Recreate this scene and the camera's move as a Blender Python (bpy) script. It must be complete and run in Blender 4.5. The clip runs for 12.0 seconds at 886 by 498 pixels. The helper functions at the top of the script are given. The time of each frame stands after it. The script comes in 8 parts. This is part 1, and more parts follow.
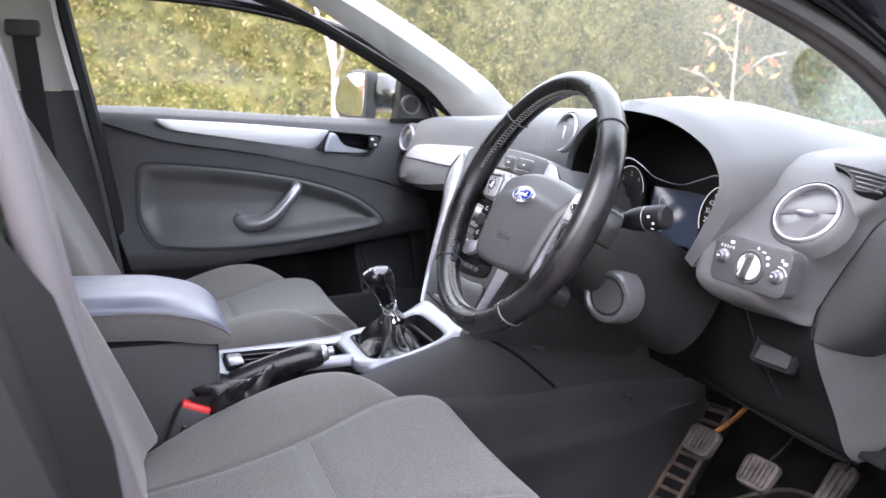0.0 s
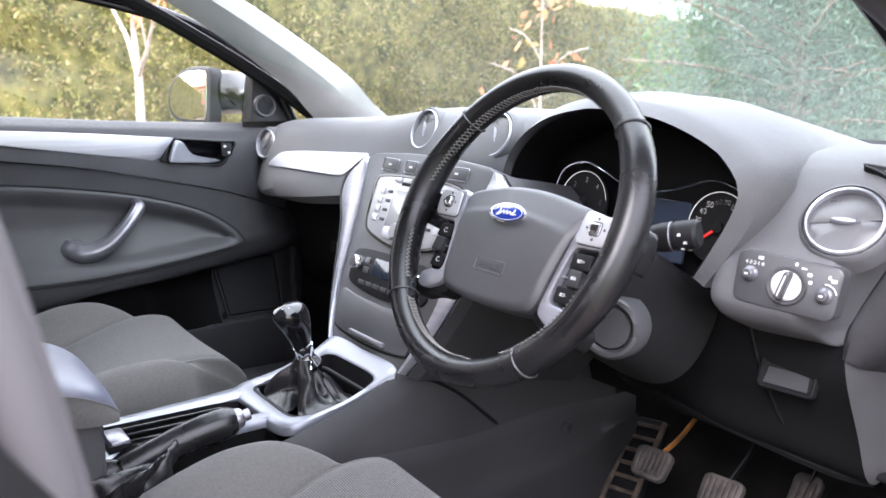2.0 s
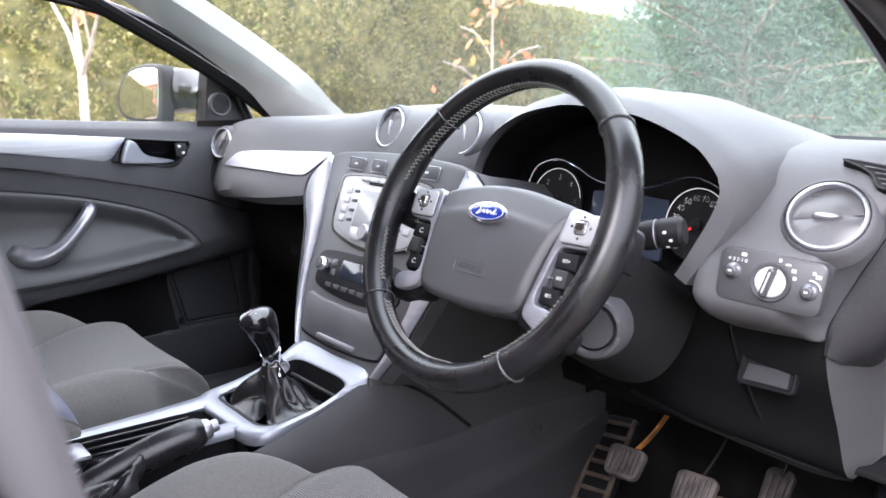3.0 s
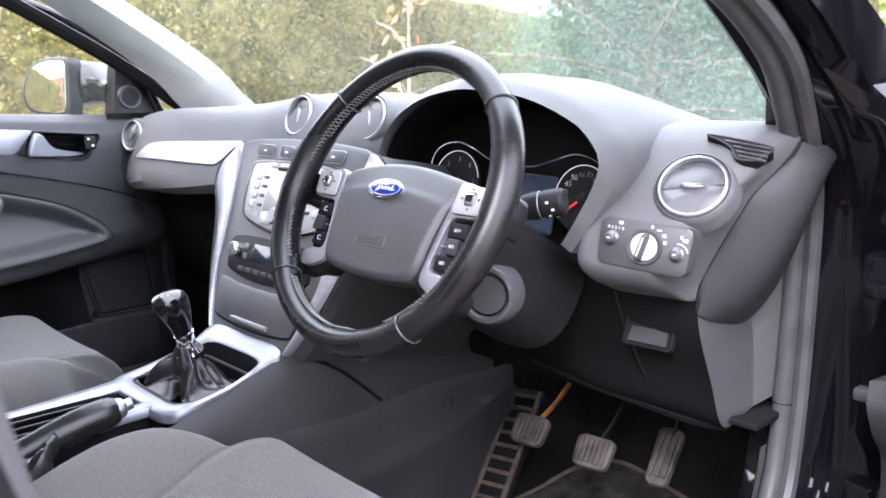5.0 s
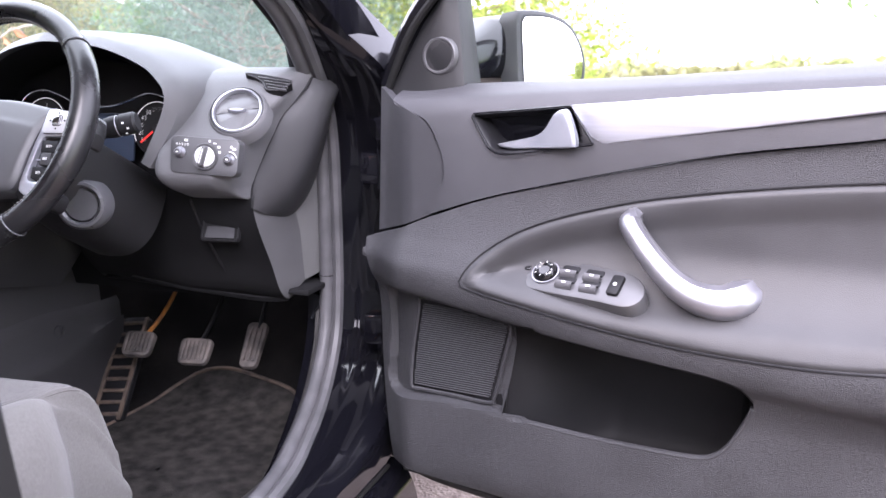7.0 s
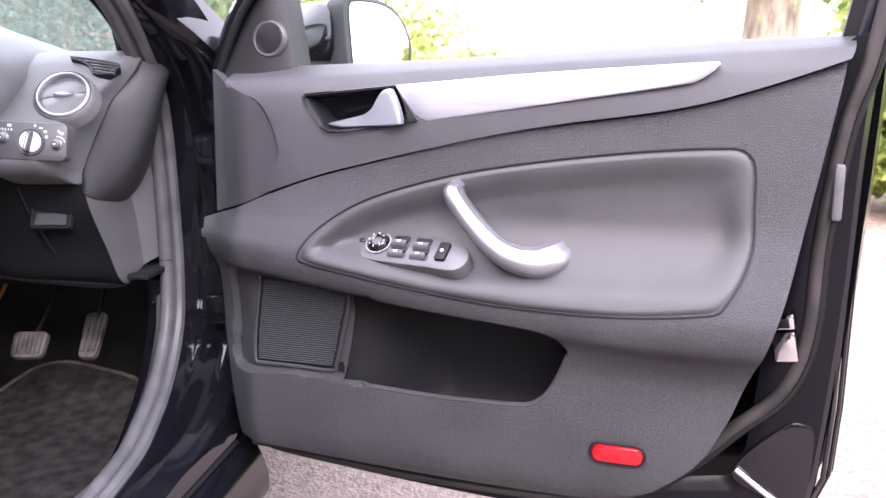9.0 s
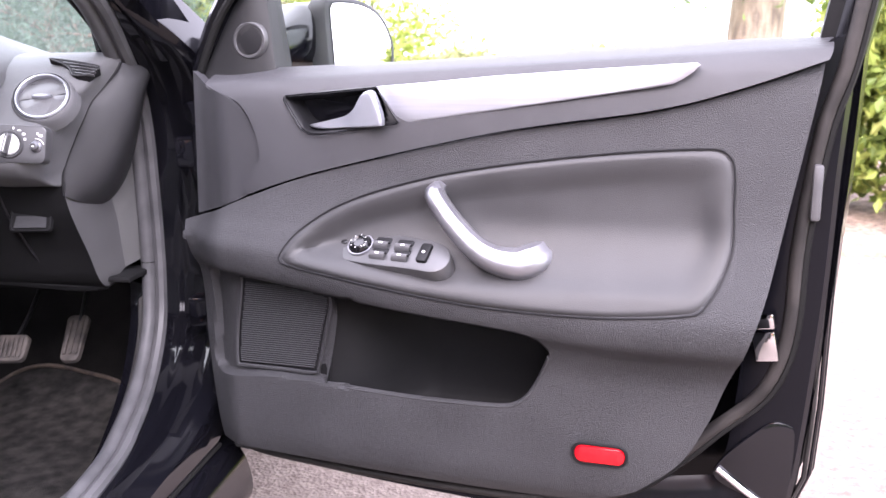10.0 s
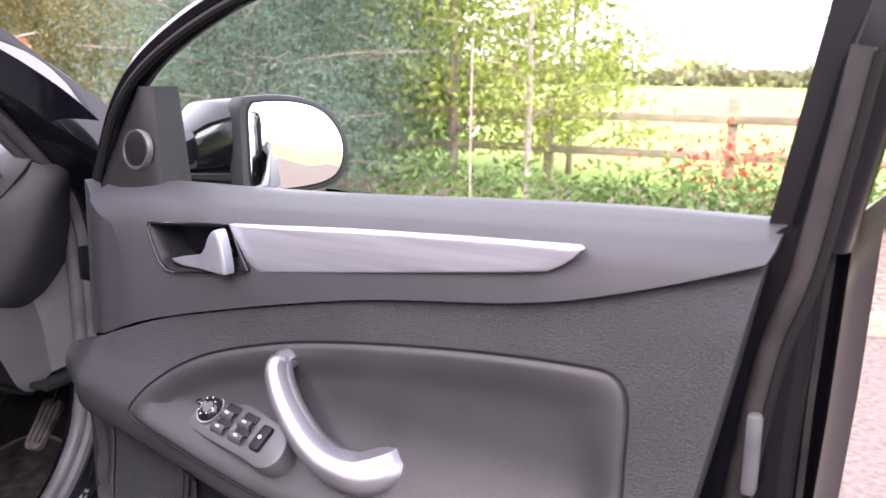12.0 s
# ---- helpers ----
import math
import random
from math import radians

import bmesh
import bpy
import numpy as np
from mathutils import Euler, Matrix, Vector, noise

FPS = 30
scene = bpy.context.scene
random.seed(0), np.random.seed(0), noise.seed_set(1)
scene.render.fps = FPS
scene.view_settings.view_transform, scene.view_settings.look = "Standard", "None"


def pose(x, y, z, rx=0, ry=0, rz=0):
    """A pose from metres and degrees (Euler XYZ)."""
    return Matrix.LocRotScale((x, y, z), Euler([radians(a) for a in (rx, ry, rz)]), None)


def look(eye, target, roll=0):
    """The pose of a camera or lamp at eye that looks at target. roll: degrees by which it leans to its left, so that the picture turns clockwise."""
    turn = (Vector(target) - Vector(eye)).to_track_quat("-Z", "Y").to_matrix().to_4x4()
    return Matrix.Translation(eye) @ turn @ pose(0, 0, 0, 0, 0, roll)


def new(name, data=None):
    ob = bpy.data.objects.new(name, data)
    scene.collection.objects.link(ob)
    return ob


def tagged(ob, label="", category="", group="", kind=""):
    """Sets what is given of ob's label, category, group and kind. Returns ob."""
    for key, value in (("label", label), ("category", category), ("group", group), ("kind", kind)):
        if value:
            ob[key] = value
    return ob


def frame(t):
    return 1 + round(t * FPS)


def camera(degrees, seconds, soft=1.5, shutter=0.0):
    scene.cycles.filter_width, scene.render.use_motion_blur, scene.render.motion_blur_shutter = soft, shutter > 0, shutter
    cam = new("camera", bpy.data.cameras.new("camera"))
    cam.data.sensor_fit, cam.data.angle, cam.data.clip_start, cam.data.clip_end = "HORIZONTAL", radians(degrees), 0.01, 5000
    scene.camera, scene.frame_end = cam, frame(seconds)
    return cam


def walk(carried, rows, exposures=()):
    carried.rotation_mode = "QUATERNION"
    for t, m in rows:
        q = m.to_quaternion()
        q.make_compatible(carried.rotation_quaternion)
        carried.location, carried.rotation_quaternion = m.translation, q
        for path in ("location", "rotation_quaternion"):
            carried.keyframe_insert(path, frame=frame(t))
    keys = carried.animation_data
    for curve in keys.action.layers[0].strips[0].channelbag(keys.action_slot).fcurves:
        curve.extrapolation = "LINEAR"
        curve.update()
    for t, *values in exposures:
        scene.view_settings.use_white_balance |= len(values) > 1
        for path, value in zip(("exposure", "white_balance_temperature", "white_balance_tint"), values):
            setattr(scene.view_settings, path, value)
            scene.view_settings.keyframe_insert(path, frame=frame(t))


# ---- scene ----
cam = camera(56.0, 12.0)
cam.data.dof.use_dof = True
cam.data.dof.focus_distance, cam.data.dof.aperture_fstop = 1.15, 8.0
PATH = [
    (0, (1.393, -0.712, 1.08), (-0.442, -0.013, 0.703), 1.2),
    (0.5, (1.313, -0.739, 1.073), (-0.473, 0.08, 0.7), 1.0),
    (1, (1.232, -0.767, 1.073), (-0.497, 0.167, 0.697), 0.7),
    (1.5, (1.161, -0.792, 1.078), (-0.499, 0.258, 0.701), 0.5),
    (2, (1.11, -0.8, 1.078), (-0.494, 0.334, 0.701), 0.4),
    (2.5, (1.074, -0.804, 1.076), (-0.484, 0.392, 0.699), 0.3),
    (4.5, (1.067, -0.817, 1.074), (-0.409, 0.475, 0.687), -0.0),
    (5, (1.134, -0.828, 1.06), (-0.277, 0.536, 0.676), -0.1),
    (5.5, (1.236, -0.882, 1.048), (-0.025, 0.624, 0.669), 0.0),
    (6, (1.323, -0.944, 1.032), (0.244, 0.696, 0.651), -0.2),
    (6.5, (1.351, -1.014, 1.011), (0.492, 0.749, 0.617), -0.2),
    (7, (1.38, -1.075, 0.999), (0.717, 0.768, 0.593), -0.5),
    (7.5, (1.404, -1.124, 0.994), (0.9, 0.767, 0.583), -0.6),
    (9.5, (1.425, -1.136, 0.989), (1.116, 0.791, 0.553), -0.8),
    (10, (1.431, -1.133, 0.991), (1.137, 0.797, 0.556), -0.8),
    (10.5, (1.454, -1.1, 1.01), (1.175, 0.832, 0.572), -0.6),
    (11, (1.545, -0.989, 1.027), (1.198, 0.939, 0.626), -0.5),
    (11.5, (1.634, -0.85, 1.079), (1.127, 1.039, 0.662), -0.5),
    (12, (1.756, -0.739, 1.128), (0.962, 1.05, 0.715), 0.6),
]
walk(cam, [(t, look(eye, target, roll)) for t, eye, target, roll in PATH],
     [(0, 2.94, 6250, 22), (1.5, 2.93, 6250, 21), (2.5, 2.82, 6250, 20), (5.2, 3.03, 6100, 23), (7, 3.0, 6100, 26), (9.5, 2.98, 6250, 28), (10.5, 2.96, 6250, 28), (12, 2.38, 6400, 30)])

# ---------------------------------------------------------------- light
world = bpy.data.worlds.new("overcast_sky")
scene.world = world
world.use_nodes = True
wn, wl = world.node_tree.nodes, world.node_tree.links
wn.clear()
sky = wn.new("ShaderNodeTexSky")
sky.sky_type, sky.sun_disc = "NISHITA", False
sky.sun_elevation, sky.sun_rotation = radians(38), radians(210)
sky.air_density, sky.dust_density, sky.ozone_density = 1.0, 6.0, 1.0
cloud = wn.new("ShaderNodeMix")
cloud.data_type = "RGBA"
cloud.inputs["Factor"].default_value = 0.8
# the cloud layer is brightest overhead, as an even overcast is
where = wn.new("ShaderNodeTexCoord")
split = wn.new("ShaderNodeSeparateXYZ")
rise = wn.new("ShaderNodeMapRange")
rise.inputs["From Min"].default_value, rise.inputs["From Max"].default_value = 0.0, 1.0
rise.inputs["To Min"].default_value, rise.inputs["To Max"].default_value = 7.6, 11.6
grey = wn.new("ShaderNodeMix")
grey.data_type, grey.blend_type = "RGBA", "MULTIPLY"
grey.inputs["Factor"].default_value = 1.0
grey.inputs["A"].default_value = (0.97, 0.99, 1.04, 1)
wl.new(where.outputs["Generated"], split.inputs[0])
wl.new(split.outputs["Z"], rise.inputs["Value"])
wl.new(rise.outputs["Result"], grey.inputs["B"])
wl.new(grey.outputs["Result"], cloud.inputs["B"])
back = wn.new("ShaderNodeBackground")
back.inputs["Strength"].default_value = 0.14
wout = wn.new("ShaderNodeOutputWorld")
wl.new(sky.outputs[0], cloud.inputs["A"])
wl.new(cloud.outputs["Result"], back.inputs["Color"])
wl.new(back.outputs[0], wout.inputs["Surface"])

sun = new("sun", bpy.data.lights.new("sun", "SUN"))
sun.data.energy, sun.data.angle, sun.data.color = 0.7, radians(26), (1.0, 0.97, 0.93)
sun.matrix_world = look((4.0, -6.8, 6.2), (0, 0, 0))

# ---------------------------------------------------------------- materials


def mat(name, color, rough=0.5, metal=0.0, spec=0.5, coat=0.0):
    m = bpy.data.materials.new(name)
    m.use_nodes = True
    b = m.node_tree.nodes["Principled BSDF"]
    b.inputs["Base Color"].default_value = (*color, 1)
    b.inputs["Roughness"].default_value = rough
    b.inputs["Metallic"].default_value = metal
    b.inputs["Specular IOR Level"].default_value = spec
    b.inputs["Coat Weight"].default_value = coat
    b.inputs["Coat Roughness"].default_value = 0.04
    return m


def node(m, kind, **values):
    n = m.node_tree.nodes.new(kind)
    for k, v in values.items():
        n.inputs[k].default_value = v
    return n


def link(m, a, b):
    m.node_tree.links.new(a, b)


def shader(m):
    return m.node_tree.nodes["Principled BSDF"]


def place(m, scale=(1, 1, 1)):
    """Object coordinates, which are the world's metres for all meshes here."""
    c = node(m, "ShaderNodeTexCoord")
    s = node(m, "ShaderNodeMapping")
    s.inputs["Scale"].default_value = scale
    link(m, c.outputs["Object"], s.inputs["Vector"])
    return s.outputs["Vector"]


def vary(m, colors, scale=3.0, detail=4.0, rough=None, at=None, lo=0.35, hi=0.65):
    """Base colour between two colours by a noise; rough: the roughness at either end."""
    n = node(m, "ShaderNodeTexNoise", Scale=scale, Detail=detail)
    link(m, at or place(m), n.inputs["Vector"])
    r = node(m, "ShaderNodeValToRGB")
    r.color_ramp.elements[0].position, r.color_ramp.elements[1].position = lo, hi
    r.color_ramp.elements[0].color, r.color_ramp.elements[1].color = (*colors[0], 1), (*colors[1], 1)
    link(m, n.outputs["Fac"], r.inputs["Fac"])
    link(m, r.outputs["Color"], shader(m).inputs["Base Color"])
    if rough:
        k = node(m, "ShaderNodeMapRange")
        k.inputs["From Min"].default_value, k.inputs["From Max"].default_value = 0.3, 0.7
        k.inputs["To Min"].default_value, k.inputs["To Max"].default_value = rough
        link(m, n.outputs["Fac"], k.inputs["Value"])
        link(m, k.outputs["Result"], shader(m).inputs["Roughness"])
    return r.outputs["Color"]


def bump(m, height, strength=0.3, distance=0.001):
    b = node(m, "ShaderNodeBump", Strength=strength, Distance=distance)
    link(m, height, b.inputs["Height"])
    link(m, b.outputs["Normal"], shader(m).inputs["Normal"])


def grain(m, scale=900.0, strength=0.25, distance=0.0006, at=None):
    n = node(m, "ShaderNodeTexNoise", Scale=scale, Detail=2.0)
    link(m, at or place(m), n.inputs["Vector"])
    bump(m, n.outputs["Fac"], strength, distance)


def leather_grain(m, scale=420.0, strength=0.3, distance=0.0005):
    v = node(m, "ShaderNodeTexVoronoi", Scale=scale)
    v.feature = "DISTANCE_TO_EDGE"
    link(m, place(m), v.inputs["Vector"])
    r = node(m, "ShaderNodeMapRange")
    r.inputs["From Max"].default_value = 0.25
    link(m, v.outputs["Distance"], r.inputs["Value"])
    bump(m, r.outputs["Result"], strength, distance)


def soft_plastic(name, a, b, rough=(0.5, 0.62), g=0.3, scale=420.0):
    m = mat(name, a, 0.55, 0.0, 0.26)
    vary(m, (a, b), 7.0, 6.0, rough)
    leather_grain(m, scale, g)
    return m


DASH = soft_plastic("dash_grey_plastic", (0.078, 0.078, 0.082), (0.095, 0.095, 0.1), (0.46, 0.58), 0.4, 520.0)
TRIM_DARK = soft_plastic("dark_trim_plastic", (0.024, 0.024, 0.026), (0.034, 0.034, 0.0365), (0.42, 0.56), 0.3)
CARD = soft_plastic("door_card_plastic", (0.024, 0.024, 0.026), (0.032, 0.032, 0.0345), (0.4, 0.52), 0.85, 480.0)
CARD_SMOOTH = soft_plastic("smooth_door_plastic", (0.033, 0.033, 0.0362), (0.042, 0.042, 0.046), (0.36, 0.46), 0.35, 700.0)
CONSOLE = soft_plastic("console_side_plastic", (0.03, 0.0296, 0.031), (0.038, 0.0375, 0.039), (0.45, 0.58), 0.3)
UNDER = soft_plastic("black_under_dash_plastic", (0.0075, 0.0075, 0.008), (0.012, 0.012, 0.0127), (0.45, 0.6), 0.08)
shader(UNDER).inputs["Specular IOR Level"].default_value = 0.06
GREY_LOWER = soft_plastic("grey_lower_trim", (0.05, 0.05, 0.052), (0.065, 0.065, 0.068), (0.5, 0.62), 0.25)
SAIL = soft_plastic("black_mirror_panel_plastic", (0.011, 0.011, 0.0118), (0.016, 0.016, 0.017), (0.42, 0.55), 0.25)
SCUFF = soft_plastic("scuffed_dark_trim", (0.03, 0.03, 0.031), (0.075, 0.072, 0.07), (0.5, 0.65), 0.3)
KICK = soft_plastic("pale_kick_trim", (0.085, 0.085, 0.085), (0.105, 0.105, 0.105), (0.5, 0.62), 0.25)
PILLAR = soft_plastic("light_grey_pillar_trim", (0.25, 0.244, 0.234), (0.29, 0.283, 0.272), (0.6, 0.7), 0.15, 900.0)
# darker copy of the pillar trim, toned down against the light through the windscreen
PILLAR_DIMMED = soft_plastic("dimmed_grey_pillar_trim", (0.2, 0.196, 0.19), (0.24, 0.235, 0.227), (0.65, 0.75), 0.3, 900.0)
RUBBER = mat("grey_rubber_seal", (0.035, 0.035, 0.038), 0.5, 0.0, 0.3)
vary(RUBBER, ((0.05, 0.05, 0.053), (0.075, 0.074, 0.078)), 22.0, 6.0, (0.4, 0.58))
BLACK_RUBBER = mat("black_rubber", (0.01, 0.01, 0.01), 0.55, 0.0, 0.06)
grain(BLACK_RUBBER, 500.0, 0.2)
PAINT = mat("black_car_paint", (0.0035, 0.0035, 0.005), 0.07, 0.0, 0.5)
grain(PAINT, 14.0, 0.04, 0.004)
FLAP = mat("grey_vent_plastic", (0.09, 0.09, 0.095), 0.3)
vary(FLAP, ((0.06, 0.06, 0.064), (0.075, 0.075, 0.08)), 20.0, 4.0, (0.26, 0.36))
DOOR_PAINT = mat("black_inner_door_paint", (0.004, 0.004, 0.0055), 0.16, 0.0, 0.16)
grain(DOOR_PAINT, 14.0, 0.05, 0.004)
RING_DARK = mat("grey_tweeter_plastic", (0.035, 0.035, 0.037), 0.4)
PLASTIC_GLOSS = mat("gloss_black_plastic", (0.006, 0.006, 0.007), 0.12)
BLACK = mat("matt_black_plastic", (0.007, 0.007, 0.008), 0.5, 0.0, 0.2)
grain(BLACK, 900.0, 0.15)
SATIN = mat("satin_aluminium", (0.4, 0.4, 0.43), 0.32, 0.75)
vary(SATIN, ((0.2, 0.2, 0.219), (0.255, 0.255, 0.278)), 16.0, 6.0, (0.3, 0.38), lo=0.3, hi=0.7)
STRIP = mat("brushed_aluminium_strip", (0.5, 0.51, 0.56), 0.4, 0.8)
vary(STRIP, ((0.4, 0.41, 0.455), (0.47, 0.48, 0.525)), 30.0, 6.0, (0.36, 0.44), at=place(STRIP, (0.2, 0.2, 6)))
SILVER = mat("silver_paint", (0.3, 0.31, 0.34), 0.36, 0.45)
vary(SILVER, ((0.2, 0.21, 0.238), (0.245, 0.255, 0.285)), 12.0, 5.0, (0.3, 0.4))
CHROME = mat("chrome", (0.8, 0.8, 0.82), 0.09, 1.0)
WHITE_PLASTIC = mat("pale_silver_plastic", (0.42, 0.42, 0.435), 0.35, 0.35)
DIAL_SILVER = mat("pale_silver_dial", (0.62, 0.62, 0.63), 0.4, 0.2)
PRINT = mat("white_print", (0.55, 0.55, 0.55), 0.6)
# the dials are lit from behind, white figures and a red scale
LIT_PRINT = mat("lit_dial_figures", (0.55, 0.55, 0.55), 0.6)
shader(LIT_PRINT).inputs["Emission Color"].default_value = (1.0, 0.98, 0.95, 1)
shader(LIT_PRINT).inputs["Emission Strength"].default_value = 0.07
LIT_RED = mat("lit_red_scale", (0.6, 0.02, 0.015), 0.5)
shader(LIT_RED).inputs["Emission Color"].default_value = (1.0, 0.05, 0.03, 1)
shader(LIT_RED).inputs["Emission Strength"].default_value = 0.06
BLUE = mat("blue_enamel", (0.012, 0.03, 0.22), 0.15, 0.0, 0.5, 1.0)
SCREEN = mat("dark_display_glass", (0.02, 0.026, 0.038), 0.08)
SCREEN_BLUE = mat("blue_grey_display", (0.03, 0.04, 0.062), 0.12)
SCREEN_PALE = mat("pale_radio_display", (0.3, 0.3, 0.3), 0.14)
RED_LENS = mat("red_reflector_lens", (0.42, 0.005, 0.009), 0.12, 0.0, 0.4, 0.3)
RED_FLAT = mat("red_button_plastic", (0.55, 0.03, 0.03), 0.4)
CARPET = mat("black_carpet", (0.014, 0.013, 0.013), 0.95, 0, 0.1)
vary(CARPET, ((0.005, 0.0048, 0.0047), (0.02, 0.018, 0.0165)), 9.0, 9.0, lo=0.4, hi=0.8)
grain(CARPET, 600.0, 0.9, 0.003)
MAT = mat("dusty_mat_carpet", (0.03, 0.028, 0.026), 0.95, 0, 0.1)
vary(MAT, ((0.013, 0.0123, 0.0118), (0.05, 0.046, 0.042)), 34.0, 12.0, lo=0.34, hi=0.78)
grain(MAT, 520.0, 0.9, 0.003)
LEATHER = mat("black_leather", (0.01, 0.01, 0.011), 0.36, 0.0, 0.4)
vary(LEATHER, ((0.006, 0.006, 0.0068), (0.011, 0.011, 0.012)), 18.0, 5.0, (0.2, 0.34))
leather_grain(LEATHER, 500.0, 0.12)
HUB = mat("charcoal_airbag_cover", (0.048, 0.048, 0.051), 0.5)
vary(HUB, ((0.046, 0.046, 0.049), (0.056, 0.056, 0.06)), 12.0, 5.0, (0.4, 0.52))
leather_grain(HUB, 620.0, 0.16)
THREAD = mat("grey_thread", (0.2, 0.195, 0.185), 0.8)
GUNMETAL = mat("graphite_paint", (0.06, 0.06, 0.064), 0.38, 0.25)
vary(GUNMETAL, ((0.055, 0.055, 0.058), (0.07, 0.07, 0.074)), 15.0, 5.0, (0.32, 0.44))
STACK = mat("satin_grey_stack_paint", (0.1, 0.1, 0.105), 0.4, 0.2)
vary(STACK, ((0.07, 0.07, 0.074), (0.086, 0.086, 0.09)), 15.0, 5.0, (0.34, 0.46))
WORN = mat("worn_pedal_rubber", (0.1, 0.09, 0.085), 0.75)
vary(WORN, ((0.024, 0.021, 0.02), (0.085, 0.073, 0.066)), 28.0, 7.0, lo=0.38, hi=0.62)
STEEL = mat("rusty_pedal_arm", (0.25, 0.1, 0.03), 0.5, 0.6)
vary(STEEL, ((0.1, 0.06, 0.04), (0.5, 0.2, 0.04)), 30.0, 5.0)
SEAL_PALE = mat("pale_grey_rubber_seal", (0.065, 0.061, 0.064), 0.55, 0.0, 0.25)
grain(SEAL_PALE, 700.0, 0.1)
SEAL = mat("dusty_brown_grey_seal", (0.05, 0.046, 0.045), 0.55, 0.0, 0.25)
vary(SEAL, ((0.013, 0.012, 0.012), (0.026, 0.023, 0.022)), 20.0, 6.0, (0.45, 0.6))
RESTPAD = mat("dusty_brown_footrest", (0.06, 0.043, 0.03), 0.8)
vary(RESTPAD, ((0.032, 0.024, 0.019), (0.085, 0.062, 0.045)), 40.0, 6.0)


def cloth(name, a, b, rib=0.0):
    m = mat(name, a, 0.92, 0, 0.15)
    v = place(m)
    col = vary(m, (a, b), 260.0, 3.0, at=v, lo=0.3, hi=0.7)
    big = node(m, "ShaderNodeTexNoise", Scale=5.0, Detail=5.0)
    link(m, v, big.inputs["Vector"])
    mixed = node(m, "ShaderNodeMix")
    mixed.data_type, mixed.blend_type = "RGBA", "MULTIPLY"
    mixed.inputs["Factor"].default_value = 0.45
    link(m, col, mixed.inputs["A"])
    link(m, big.outputs["Color"], mixed.inputs["B"])
    link(m, col, shader(m).inputs["Base Color"])
    n = node(m, "ShaderNodeTexNoise", Scale=750.0, Detail=2.0)
    link(m, v, n.inputs["Vector"])
    height = n.outputs["Fac"]
    if rib:
        w = node(m, "ShaderNodeTexWave", Scale=rib, Distortion=0.25)
        w.bands_direction = "Y"
        w.inputs["Detail"].default_value = 1.0
        link(m, v, w.inputs["Vector"])
        s = node(m, "ShaderNodeMath")
        s.operation = "MULTIPLY_ADD"
        s.inputs[1].default_value = 1.6
        link(m, w.outputs["Fac"], s.inputs[0])
        link(m, height, s.inputs[2])
        height = s.outputs[0]
        shade = node(m, "ShaderNodeMix")
        shade.data_type, shade.blend_type = "RGBA", "MULTIPLY"
        shade.inputs["Factor"].default_value = 0.3
        link(m, col, shade.inputs["A"])
        link(m, w.outputs["Color"], shade.inputs["B"])
        link(m, shade.outputs["Result"], shader(m).inputs["Base Color"])
    bump(m, height, 0.5, 0.0012)
    shader(m).inputs["Sheen Weight"].default_value = 0.15
    return m


CLOTH = cloth("grey_seat_cloth", (0.08, 0.077, 0.073), (0.097, 0.094, 0.09))
CLOTH_RIB = cloth("ribbed_seat_cloth", (0.085, 0.082, 0.079), (0.118, 0.114, 0.11), 105.0)
CLOTH_DOOR = mat("fine_ribbed_door_vinyl", (0.03, 0.03, 0.032), 0.5, 0.0, 0.3)
vary(CLOTH_DOOR, ((0.026, 0.026, 0.0275), (0.034, 0.034, 0.036)), 9.0, 5.0, (0.36, 0.48))
leather_grain(CLOTH_DOOR, 520.0, 0.2)
ARMREST = mat("blue_grey_armrest_vinyl", (0.13, 0.135, 0.17), 0.38)
vary(ARMREST, ((0.085, 0.09, 0.118), (0.115, 0.12, 0.15)), 14.0, 6.0, (0.3, 0.45))


